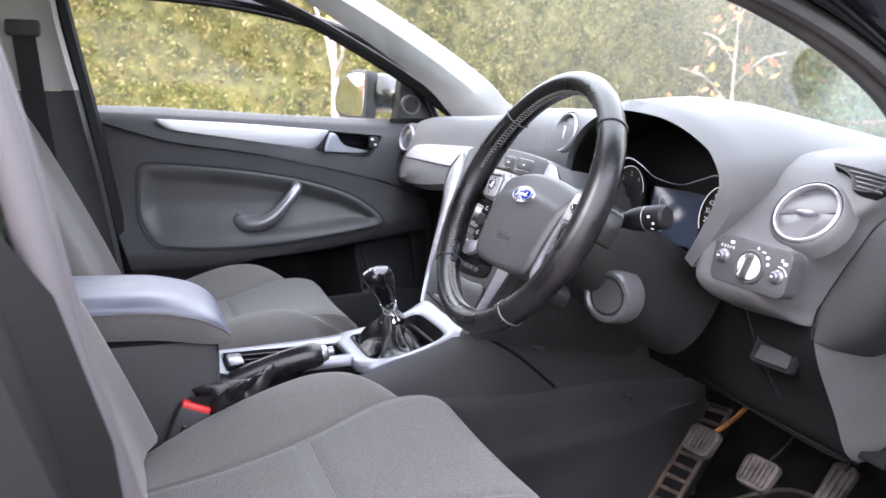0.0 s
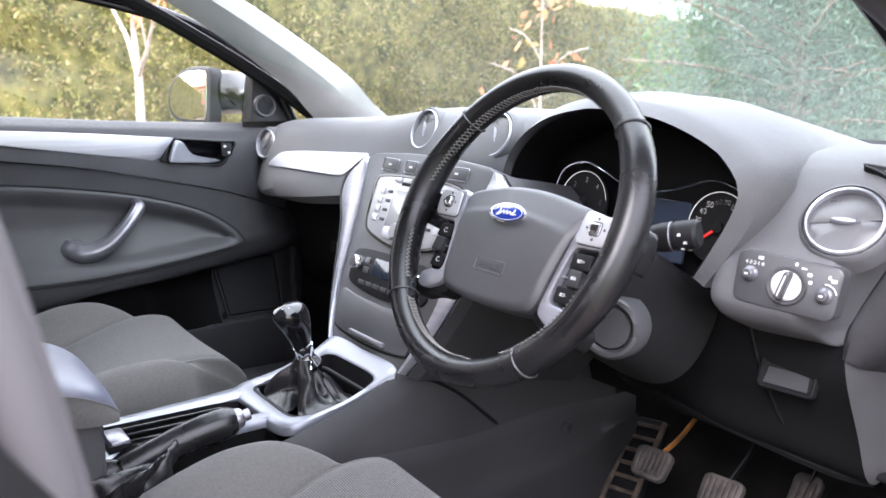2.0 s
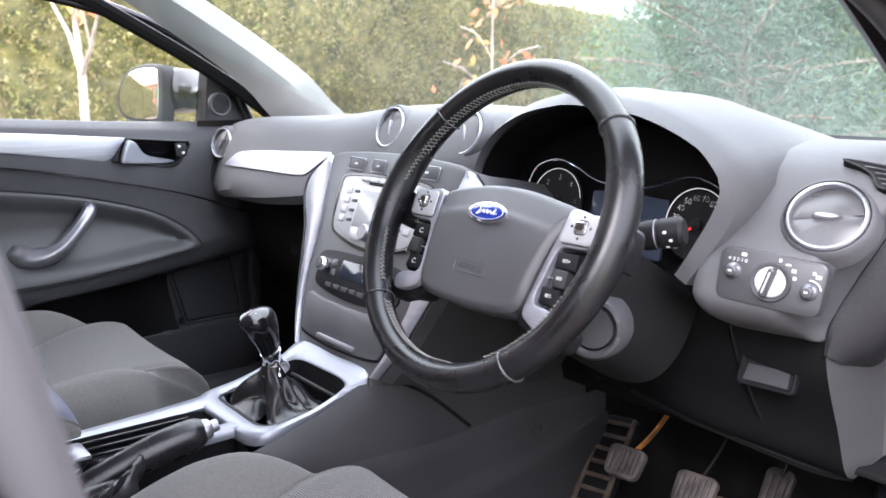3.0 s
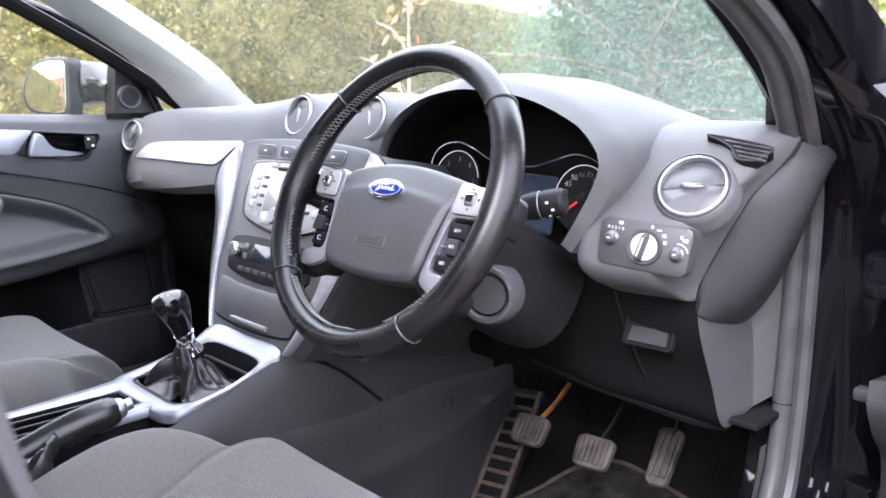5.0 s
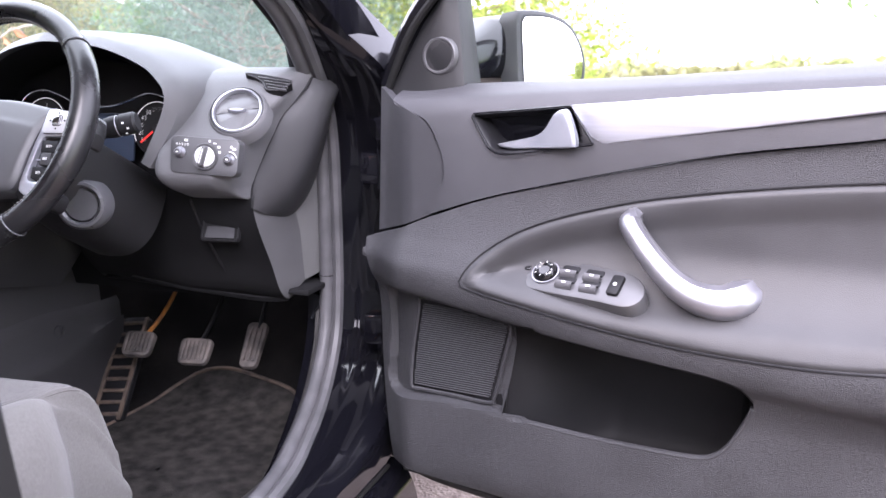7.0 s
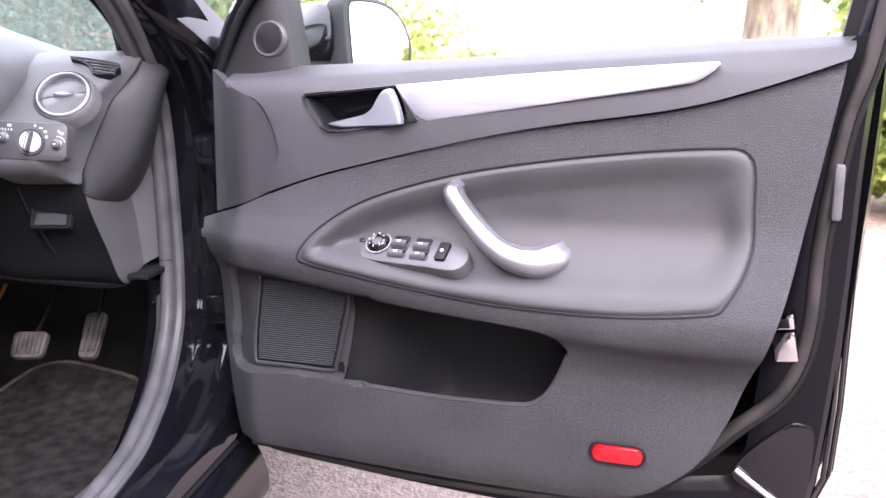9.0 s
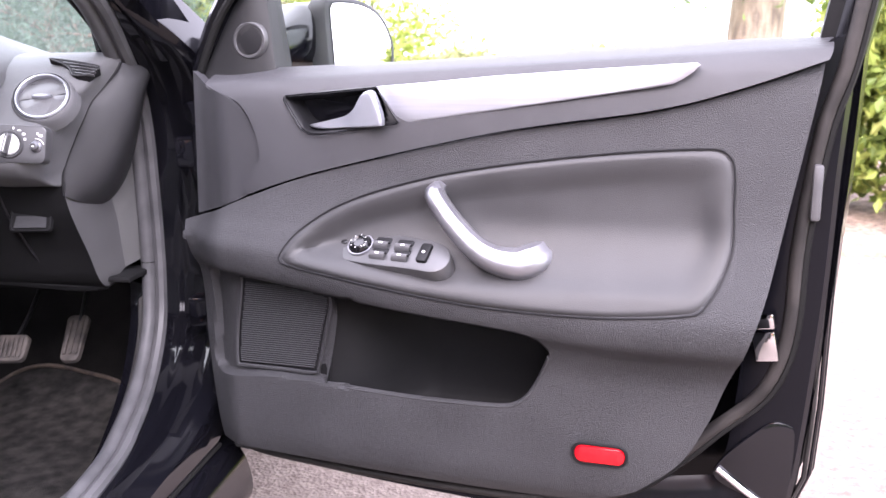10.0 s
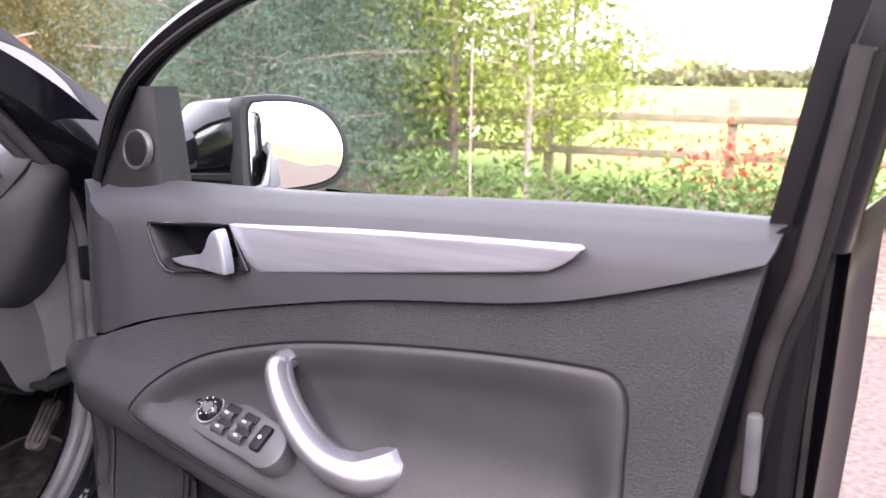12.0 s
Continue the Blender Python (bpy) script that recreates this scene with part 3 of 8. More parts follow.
def tree(name, label, at, height, crown, leaf_mat, trunk_mat, count, size, radius, low=0.25, limbs=14, seed=1, stretch=0.55, squash=1.0, lean=(0, 0)):
    """A tapered trunk, limbs and a crown of many small leaves in clumps along the limbs."""
    g = np.random.default_rng(seed)
    t = thing(name, label, "tree", at)
    x, y, z = at
    wood = [limb((x, y, z - 0.1), (x + lean[0], y + lean[1], z + height * 0.92), radius, radius * 0.2, 0.12 * height * 0.2, 12, 10, seed)]
    tips = []
    for k in range(limbs):
        h = lerp(low, 0.95, (k + 0.5) / limbs)
        a = 2.4 * k + g.uniform(-0.4, 0.4)
        reach = crown * (1 - 0.55 * max(0, h - 0.45) / 0.5) * g.uniform(0.7, 1.1)
        s = Vector((x + lean[0] * h, y + lean[1] * h, z + height * h * 0.9))
        e = s + Vector((math.cos(a) * reach, math.sin(a) * reach, height * 0.12 * g.uniform(0.2, 1.2) * squash))
        wood.append(limb(s, e, radius * 0.38 * (1.1 - h), 0.006, 0.2, 7, 6, seed + k))
        for j in range(3):
            m = s.lerp(e, 0.35 + 0.22 * j)
            q = m + Vector((g.normal(0, 0.3), g.normal(0, 0.3), g.normal(0.05, 0.25))) * reach * 0.7
            wood.append(limb(m, q, radius * 0.1, 0.003, 0.08, 5, 4, seed + 7 * j))
            tips += [m, q, m.lerp(q, 0.6)]
        tips.append(e)
    part("trunk", join(*wood), trunk_mat, t, "tapered trunk and limbs")
    tips = np.array([list(p) for p in tips])
    pick = g.integers(0, len(tips), count)
    where = tips[pick] + g.normal(0, 1, (count, 3)) * np.array([1, 1, 0.75]) * crown * 0.15
    where[:, 2] = np.maximum(where[:, 2], z + 0.12)
    v, f = leaves(g, where, size, stretch)
    fast("crown", v, f, leaf_mat, "", "", parent=t)
    return t


tree("pine_tree", "blue-green garden pine with soft drooping needles", (-2.5, 4.95, 0), 3.4, 1.35, PINE, BARK, 150000, 0.03, 0.08, 0.04, 60, 3, 0.09)
tree("pine_tree", "blue-green garden pine with soft drooping needles", (-3.5, 7.3, 0), 3.4, 1.3, PINE, BARK, 90000, 0.032, 0.07, 0.04, 50, 5, 0.09)
tree("garden_tree", "soft green garden tree behind the hedge", (-5.0, 8.6, 0), 3.6, 1.7, SHRUB, BARK, 16000, 0.045, 0.06, 0.05, 30, 23)
tree("garden_tree", "soft green garden tree behind the pines", (-3.3, 9.2, 0), 3.4, 1.5, SHRUB, BARK, 14000, 0.045, 0.06, 0.05, 28, 24)
tree("spring_tree", "young tree with thin pale trunk and fresh yellow-green leaves", (-0.56, 6.3, 0), 3.6, 0.95, SPRING, PALE_BARK, 3600, 0.03, 0.035, 0.2, 16, 11)
tree("spring_tree", "young tree with thin pale trunk and fresh yellow-green leaves", (-1.75, 7.4, 0), 4.2, 1.35, SPRING, BARK, 9000, 0.04, 0.06, 0.12, 18, 12)
tree("hazel_bush", "many-stemmed bush with fresh yellow-green leaves", (-0.9, 8.9, 0), 3.0, 1.2, SPRING, BARK, 5200, 0.04, 0.04, 0.05, 16, 14)
tree("laurel_bush", "bright green leafy bush beside the drive", (3.55, 4.5, 0), 1.6, 0.75, LAUREL, BARK, 12000, 0.045, 0.03, 0.03, 20, 15, 0.5, 0.6)
tree("laurel_bush", "bright green leafy bush beside the drive", (4.8, 4.7, 0), 1.6, 0.9, LAUREL, BARK, 9000, 0.045, 0.03, 0.03, 20, 16, 0.5, 0.6)
sap = thing("sapling", "slim pale forked sapling with a few orange leaves", "tree", (-2.87, 0.3, 0))
twigs = [((-2.87, 0.3, -0.05), (-2.86, 0.3, 1.13), 0.024, 0.019), ((-2.86, 0.3, 1.12), (-3.02, 0.3, 1.31), 0.014, 0.01), ((-3.02, 0.3, 1.31), (-3.6, 0.32, 1.62), 0.01, 0.004), ((-2.86, 0.3, 1.12), (-2.9, 0.3, 1.34), 0.015, 0.012), ((-2.9, 0.3, 1.33), (-2.82, 0.28, 1.75), 0.011, 0.005),
         ((-2.86, 0.3, 1.12), (-2.72, 0.3, 1.22), 0.012, 0.009), ((-2.72, 0.3, 1.22), (-2.54, 0.32, 1.46), 0.009, 0.004), ((-2.9, 0.3, 1.34), (-2.98, 0.36, 1.7), 0.008, 0.004), ((-2.7, 0.3, 1.24), (-2.66, 0.24, 1.5), 0.006, 0.003)]
part("trunk", join(*[limb(a, b, r, q, 0.03, 7, 7, k) for k, (a, b, r, q) in enumerate(twigs)]), PALE_BARK, sap, "pale forked stem")
gs = np.random.default_rng(19)
spots = np.array([(-2.86, 0.28, 1.52), (-2.8, 0.3, 1.6), (-2.76, 0.3, 1.4), (-2.9, 0.3, 1.45), (-2.68, 0.28, 1.46), (-2.95, 0.3, 1.62)])
where = spots[gs.integers(0, 6, 36)] + gs.normal(0, 1, (36, 3)) * [0.05, 0.05, 0.03]
v, f = leaves(gs, where, 0.03, 0.5, 0.4)
fast("crown", v, f, ORANGE_LEAF, "a few drooping orange leaves", "", parent=sap)
tree("sapling", "thin pale sapling with a few reddish leaves", (-3.6, 3.4, 0), 2.3, 0.5, ORANGE_LEAF, PALE_BARK, 70, 0.04, 0.018, 0.3, 9, 21)

big = thing("tall_pine", "thick reddish-brown pine with flaky bark", "tree", (3.05, 6.7, 0))
part("trunk", tube(curve([(3.0, 6.7, -0.1), (3.02, 6.7, 1.2), (3.09, 6.7, 2.4), (3.2, 6.75, 6.0)], 24), lambda t: lerp(0.25, 0.17, t) * (1.2 if t < 0.02 else 1), 18), BARK, big)
gg = np.random.default_rng(31)
part("bough", join(limb((3.1, 6.7, 2.2), (2.2, 6.3, 1.74), 0.05, 0.012, 0.2, 8, 6, 2), limb((3.12, 6.7, 2.4), (4.1, 6.2, 1.78), 0.05, 0.012, 0.2, 8, 6, 5)), BARK, big)
where = np.concatenate([np.array([2.4, 6.35, 1.78]) + gg.normal(0, 1, (1500, 3)) * [0.26, 0.2, 0.13], np.array([3.75, 6.3, 1.85]) + gg.normal(0, 1, (1500, 3)) * [0.32, 0.2, 0.17]])
v, f = leaves(gg, where, 0.045, 0.3)
fast("needle", v, f, SHRUB, "", "", parent=big)

shrubs = thing("shrub_row", "low green and red-leaved shrubs in the mulch bed", "shrub", (1.2, 6.4, 0))
gg = np.random.default_rng(41)
spots = [(-0.4, 5.3, 0.25), (0.3, 5.5, 0.22), (0.9, 5.6, 0.25), (-1.2, 5.4, 0.3), (1.5, 5.9, 0.25), (2.3, 6.2, 0.2)]
where = np.concatenate([np.array([x, y, 0.05 + r * 0.7]) + gg.normal(0, 1, (700, 3)) * [r, r * 0.7, r * 0.5] for x, y, r in spots])
where[:, 2] = np.maximum(where[:, 2], 0.06)
v, f = leaves(gg, where, 0.035, 0.5)
fast("green_shrub", v, f, SHRUB, "", "", parent=shrubs)
where = np.concatenate([np.array([x, y, 0.4]) + gg.normal(0, 1, (k, 3)) * [0.2, 0.2, 0.17] for x, y, k in ((0.72, 6.0, 40), (1.05, 6.2, 90), (1.45, 6.3, 90), (0.95, 5.9, 70), (1.25, 6.1, 70))])
where[:, 2] = np.maximum(where[:, 2], 0.06)
v, f = leaves(gg, where, 0.036, 0.5)
fast("red_shrub", v, f, RED_LEAF, "red young leaves", "", parent=shrubs)

fence = thing("fence", "weathered post and rail wooden fence", "fence", (1.0, 7.9, 0))
for k in range(9):
    x = -6.4 + 1.85 * k
    part("fence_post", box(0.1, 0.09, 1.0, 0.008, (x, 7.9, 0.42)), WOOD, fence)
for z in (0.72, 0.36):
    for k in range(8):
        x = -6.4 + 1.85 * (k + 0.5)
        part("fence_rail", box(1.85, 0.04, 0.09, 0.006, (x, 7.84, z + 0.01 * noise.noise(Vector((k, z, 0))))), WOOD, fence)
label_card = thing("plant_label", "white plastic plant label hanging on a cane", "label", (-0.28, 4.36, 0.5))
part("card", box(0.022, 0.003, 0.075, 0.001), PRINT, label_card).matrix_basis = pose(-0.28, 4.36, 0.76, 0, 35, 0)
part("string", tube([(-0.295, 4.36, 0.79), (-0.33, 4.4, 0.95)], 0.002, 5), BARK, label_card)
part("cane", tube([(-0.33, 4.4, 0.0), (-0.335, 4.4, 0.8), (-0.33, 4.4, 1.35)], 0.007, 7), PALE_BARK, label_card, "thin pale cane")
kerb = thing("kerb", "low mossy kerb stones along the drive", "kerb", (2, 3.34, 0))
for k in range(14):
    part("kerb_stone", box(0.9, 0.11, 0.12, 0.02, (-3.3 + 0.915 * k, 3.34 + 0.02 * noise.noise(Vector((k, 5, 5))), 0.03)), KERB, kerb)

# far off: a hedge line, trees and roofs beyond the meadow
far = thing("far_hedge", "distant hedge line across the meadow", "hedge", (0, 95, 0), kind="stuff")
gg = np.random.default_rng(51)
where = np.stack([gg.uniform(-150, 120, 9000), 95 + gg.normal(0, 1.5, 9000), gg.uniform(0, 1.7, 9000)], 1)
v, f = leaves(gg, where, 0.55, 0.6)
fast("far_leaf", v, f, FAR_HEDGE, "", "", parent=far)
woods = thing("far_woods", "distant row of pale green trees", "trees", (40, 160, 0), kind="stuff")
where = []
for k in range(46):
    x, y, h = gg.uniform(-190, 170), gg.uniform(150, 190), gg.uniform(1.8, 3.9)
    where.append(np.array([x, y, h * 0.55]) + gg.normal(0, 1, (160, 3)) * [h * 0.5, h * 0.4, h * 0.26])
where = np.concatenate(where)
where[:, 2] = np.abs(where[:, 2])
v, f = leaves(gg, where, 0.9, 0.6)
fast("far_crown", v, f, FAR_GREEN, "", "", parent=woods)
for k, (x, y, w, h) in enumerate(((-130, 270, 11, 7.2), (-100, 285, 14, 6.4), (-64, 270, 10, 7.6), (-38, 290, 9, 6.6), (-170, 280, 12, 6.8))):
    house = thing("far_house", "distant brick house with a red pitched roof", "house", (x, y, 0), "far houses")
    part("house_wall", box(w, 8, 4.2, 0, (x, y, 2.1)), BRICK, house)
    part("house_roof", ([(x - w / 2 - 0.4, y - 4.5, 4.2), (x + w / 2 + 0.4, y - 4.5, 4.2), (x + w / 2 + 0.4, y + 4.5, 4.2), (x - w / 2 - 0.4, y + 4.5, 4.2), (x - w / 2 - 0.4, y, h), (x + w / 2 + 0.4, y, h)],
                        [[0, 1, 5, 4], [2, 3, 4, 5], [0, 4, 3], [1, 2, 5], [3, 2, 1, 0]]), ROOF, house)

# behind the drive: a house, a conifer and a clipped hedge, which the mirrors show
home = thing("house", "brick house with a tiled roof behind the drive", "house", (-7.5, -17, 0))
part("house_wall", box(9, 6, 4.6, 0, (-7.5, -17, 2.3)), BRICK, home)
part("house_roof", ([(-12.3, -20.4, 4.6), (-2.7, -20.4, 4.6), (-2.7, -13.6, 4.6), (-12.3, -13.6, 4.6), (-12.3, -17, 7.4), (-2.7, -17, 7.4)], [[0, 1, 5, 4], [2, 3, 4, 5], [0, 4, 3], [1, 2, 5], [3, 2, 1, 0]]), ROOF, home)
for x in (-10.0, -7.5, -5.0):
    for z in (1.4, 3.5):
        wdw = part("house_window", box(1.2, 0.08, 1.1, 0.01, (x, -13.98, z)), PRINT, home, "white framed window")
        part("house_pane", box(1.04, 0.04, 0.94, 0, (x, -13.93, z)), SCREEN, wdw)
tree("conifer", "dark green upright conifer behind the drive", (-3.4, -9.5, 0), 4.2, 0.8, SHRUB, BARK, 9000, 0.07, 0.1, 0.03, 24, 61, 0.3)
tree("garden_tree", "leafy garden tree behind the drive", (4.5, -10.5, 0), 4.5, 2.2, SHRUB, BARK, 9000, 0.09, 0.12, 0.15, 22, 62)
tree("garden_tree", "leafy garden tree behind the drive", (8.5, -7.0, 0), 4.5, 2.2, SHRUB, BARK, 9000, 0.09, 0.12, 0.15, 22, 63)
rear_hedge = thing("rear_hedge", "green hedge along the far side of the drive", "hedge", (2, -13, 0), kind="stuff")
gg = np.random.default_rng(71)
where = np.stack([gg.uniform(-3, 12, 9000), -12.6 + gg.normal(0, 0.3, 9000), gg.uniform(0, 2.0, 9000)], 1)
v, f = leaves(gg, where, 0.12, 0.6)
fast("rear_leaf", v, f, SHRUB, "", "", parent=rear_hedge)

# ---------------------------------------------------------------- doors
# A door's own coordinates: u from front to rear along the door, w towards the cabin, z up.
OPEN = radians(-8.8)
DRIVER = axes((1.039, 0.032, 0.0), (math.cos(OPEN), math.sin(OPEN), 0), (math.sin(OPEN), -math.cos(OPEN), 0), (0, 0, 1))
PASSENGER = axes((-0.742, -0.09, 0.008), (0, -1, 0), (1, 0, 0), (0, 0, 1))

door_w = graph([(0.37, 0.005), (0.41, 0.03), (0.48, 0.036), (0.56, 0.034), (0.61, 0.04), (0.635, 0.056), (0.67, 0.06), (0.70, 0.05), (0.74, 0.036), (0.81, 0.022), (0.9, 0.012), (0.955, 0.004), (0.985, -0.012), (1.0, -0.045), (1.02, -0.075)])
INSERT = curve([(-0.004, 0.724), (0.022, 0.762), (0.09, 0.803), (0.2, 0.837), (0.31, 0.858), (0.453, 0.876), (0.565, 0.8835), (0.592, 0.879), (0.603, 0.86), (0.605, 0.81), (0.606, 0.765), (0.597, 0.731), (0.577, 0.696), (0.556, 0.684), (0.445, 0.674), (0.309, 0.676), (0.179, 0.689), (0.058, 0.7055), (0.012, 0.714)], 160, True)
INS = [(p.x, p.y) for p in INSERT]


def inside(poly, x, y):
    """How far (x, y) lies inside the outline; outside it is negative."""
    best, odd, n = 9.0, False, len(poly)
    for i in range(n):
        (x1, y1), (x2, y2) = poly[i - 1], poly[i]
        dx, dy = x2 - x1, y2 - y1
        t = min(1, max(0, ((x - x1) * dx + (y - y1) * dy) / (dx * dx + dy * dy + 1e-12)))
        best = min(best, math.hypot(x - x1 - t * dx, y - y1 - t * dy))
        if (y1 > y) != (y2 > y) and x < x1 + (y - y1) / (y2 - y1) * dx:
            odd = not odd
    return best if odd else -best


# the hollow below the armrest: shallow round the loudspeaker, then an open bin
BIN_TOP = graph([(0.03, 0.676), (0.075, 0.672), (0.144, 0.664), (0.228, 0.656), (0.309, 0.649), (0.352, 0.643), (0.372, 0.634), (0.383, 0.618)])
BIN_FOOT = graph([(0.03, 0.531), (0.06, 0.529), (0.184, 0.523), (0.268, 0.523), (0.318, 0.525), (0.338, 0.531), (0.356, 0.548), (0.372, 0.578), (0.383, 0.606)])
BIN = [(u, BIN_FOOT(u)) for u in np.linspace(0.045, 0.383, 60)] + [(u, BIN_TOP(u)) for u in np.linspace(0.383, 0.075, 60)]
POCKET = [(p.x, p.y) for p in curve([(-0.142, 0.531), (-0.146, 0.6), (-0.142, 0.69), (-0.13, 0.701), (-0.1, 0.697), (0.0, 0.683), (0.075, 0.673), (0.11, 0.668), (0.1, 0.6), (0.09, 0.53), (0.04, 0.53), (-0.05, 0.532)], 80, True)]
SPEAKER = [(p.x, p.y) for p in curve([(-0.104, 0.546), (-0.1, 0.606), (-0.086, 0.676), (-0.076, 0.688), (-0.014, 0.682), (0.056, 0.671), (0.064, 0.662), (0.048, 0.608), (0.033, 0.55), (0.024, 0.541), (-0.03, 0.542), (-0.094, 0.5425)], 64, True)]
ledge = graph([(-0.17, 0.70), (-0.12, 0.692), (0.08, 0.664), (0.3, 0.638), (0.46, 0.622), (0.65, 0.62)])


def swell(u, z):
    """How far the armrest swells towards the cabin, growing to the rear."""
    return 0.013 * smooth01(-0.06, 0.25, u) * smooth01(0.57, 0.64, z) * (1 - smooth01(0.69, 0.79, z))


def base_w(u, z):
    """The sweep of the door card without its hollows."""
    k = ledge(u) - 0.62
    w = door_w(z - k * smooth01(0.45, 0.6, z) * (1 - smooth01(0.72, 0.85, z)))
    return w + swell(u, z) - 0.03 * smooth01(-0.1, -0.175, u)


def card_w(u, z):
    """The moulded face of the door card, below the upper trim."""
    w = base_w(u, z)
    w -= 0.05 * smooth01(0.009, 0.022, inside(INS, u, z))
    if z < 0.71 and u < 0.12:
        w -= 0.016 * smooth01(0.0, 0.008, inside(POCKET, u, z))
    return w


insert_z = graph([(0.66, 0.056), (0.685, 0.056), (0.7, 0.051), (0.72, 0.036), (0.745, 0.023), (0.775, 0.014), (0.81, 0.011), (0.84, 0.011), (0.87, 0.013), (0.9, 0.014)])


def insert_w(u, z):
    d = inside(INS, u, z)
    return lerp(base_w(u, z) + 0.0012, insert_z(z) + swell(u, z), smooth01(0.004, 0.045, d)) + 0.0022 * smooth01(0.0, 0.008, d)


def card_normal(fn, u, z, e=0.004):
    return Vector(((fn(u - e, z) - fn(u + e, z)) / (2 * e), 1, (fn(u, z - e) - fn(u, z + e)) / (2 * e))).normalized()


def on_card(M, fn, u, z, lift=0.0, tilt=None):
    """A frame in the world on the face of the card: x along the door, z out of the face."""
    n = Vector(tilt).normalized() if tilt else card_normal(fn, u, z)
    x = Vector((1, 0, 0)) - n * n.x
    x.normalize()
    y = n.cross(x)
    L = Matrix((x, -y if y.z < 0 else y, n)).transposed().to_4x4()
    L.translation = Vector((u, fn(u, z) + lift, z))
    return M @ L


def build_door(M, name, label, driver):
    d = thing(name, label, "car door", M @ Vector((0.25, -0.05, 0.37)))
    # moulded card
    card = coons([(-0.146, 0.412), (0.0, 0.402), (0.2, 0.39), (0.36, 0.388), (0.44, 0.397), (0.5, 0.42)],
                 [(0.5, 0.42), (0.555, 0.47), (0.588, 0.53), (0.606, 0.58), (0.632, 0.66), (0.658, 0.76), (0.698, 0.985)],
                 [(-0.182, 0.765), (-0.12, 0.783), (-0.06, 0.807), (0.05, 0.842), (0.3, 0.898), (0.5, 0.927), (0.6, 0.952), (0.698, 0.985)],
                 [(-0.146, 0.412), (-0.158, 0.5), (-0.165, 0.6), (-0.168, 0.7), (-0.182, 0.765)], 150, 110, card_w, 0.03)
    # cut the bin's mouth out of the card, drawing the cut edge onto the outline, and hang the bin behind it
    pv, pf = card
    deep = [inside(BIN, p[0], p[2]) if 0.0 < p[0] < 0.4 and p[2] < 0.7 and p[1] > -0.05 else -1.0 for p in pv]
    pf = [q for q in pf if not all(deep[i] > -0.0004 for i in q)]
    for i in {i for q in pf for i in q}:
        if deep[i] > 0:
            best = min(((Vector(BIN[k - 1]), Vector(BIN[k])) for k in range(len(BIN))), key=lambda e: (e[0].lerp(e[1], 0.5) - Vector((pv[i][0], pv[i][2]))).length)
            a, b = best
            q = Vector((pv[i][0], pv[i][2]))
            t = min(1.0, max(0.0, (q - a).dot(b - a) / max((b - a).length_squared, 1e-9)))
            q = a.lerp(b, t)
            pv[i] = Vector((q.x, card_w(q.x, q.y), q.y))
    card = pv, pf
    bin_rows = []
    for u in list(np.linspace(0.034, 0.36, 42)) + list(np.linspace(0.364, 0.383, 8)):
        top, foot = BIN_TOP(u), BIN_FOOT(u)
        close = 1 - smooth01(0.355, 0.384, u)
        back = base_w(u, 0.6) - 0.016 - 0.112 * smooth01(0.04, 0.19, u) * lerp(0.3, 1.0, close)
        fw, tw = card_w(u, foot), card_w(u, top)
        bin_rows.append(curve([(u, tw, top + 0.0005), (u, tw - 0.004, top - 0.004), (u, lerp(tw, back, 0.55), top - 0.008), (u, back, top - 0.03 * close - 0.004), (u, back - 0.002, lerp(top, foot, 0.6)), (u, back + 0.006, foot - 0.045 * close), (u, lerp(fw, back, 0.45), foot - 0.055 * close), (u, fw - 0.012, foot - 0.03 * close), (u, fw - 0.006, foot - 0.006), (u, fw, foot - 0.0005)], 30))
    part("pocket_lip", moved(tube([(u, card_w(u, BIN_FOOT(u)) - 0.0035, BIN_FOOT(u) - 0.001) for u in np.linspace(0.05, 0.383, 60)], 0.0042, 8, up=(0, 1, 0)), M), CARD, d, "rounded lip of the pocket")
    # same plastic as the card; black here paints in the pocket's deep shade
    part("pocket_bin", moved(loft(bin_rows, False), M), UNDER, d, "deep lower pocket, its shade put into a black colour")
    part("door_card", moved(card, M), CARD, d, "grained charcoal plastic card")
    # smooth upper trim with the window ledge
    up = graph([(0.70, 0.0), (0.8, 0.016), (0.9, 0.016), (0.96, 0.008), (0.985, -0.008), (0.997, -0.03), (1.01, -0.06), (1.03, -0.07)])

    def up_w(u, z):
        return up(z + 0.014 - 0.044 * u) + 0.003
    rim = [(-0.004, 0.949), (0.133, 0.9605), (0.137, 0.957), (0.168, 0.9145), (0.166, 0.912), (0.05, 0.896), (0.034, 0.8965), (0.022, 0.904), (-0.006, 0.944)]
    bowl = [Vector(rim[i]).lerp(Vector(rim[(i + 1) % len(rim)]), k / 6) for i in range(len(rim)) for k in range(6)]
    BO = [(p.x, p.y) for p in bowl]

    def trim_w(u, z):
        return up_w(u, z) - (0.08 * smooth01(0.001, 0.012, inside(BO, u, z)) if -0.01 < u < 0.18 else 0.0)
    trim = coons([(-0.072, 0.807), (0.05, 0.845), (0.3, 0.901), (0.5, 0.930), (0.6, 0.955), (0.7, 0.989)],
                 [(0.7, 0.989), (0.704, 0.998), (0.706, 1.009), (0.707, 1.017)],
                 [(-0.142, 0.987), (0.0, 0.99), (0.22, 0.997), (0.43, 1.008), (0.58, 1.0145), (0.707, 1.017)],
                 [(-0.072, 0.807), (-0.0765, 0.82), (-0.064, 0.838), (-0.048, 0.86), (-0.055, 0.9), (-0.083, 0.94), (-0.142, 0.962), (-0.142, 0.987)], 220, 64, trim_w, 0.02)
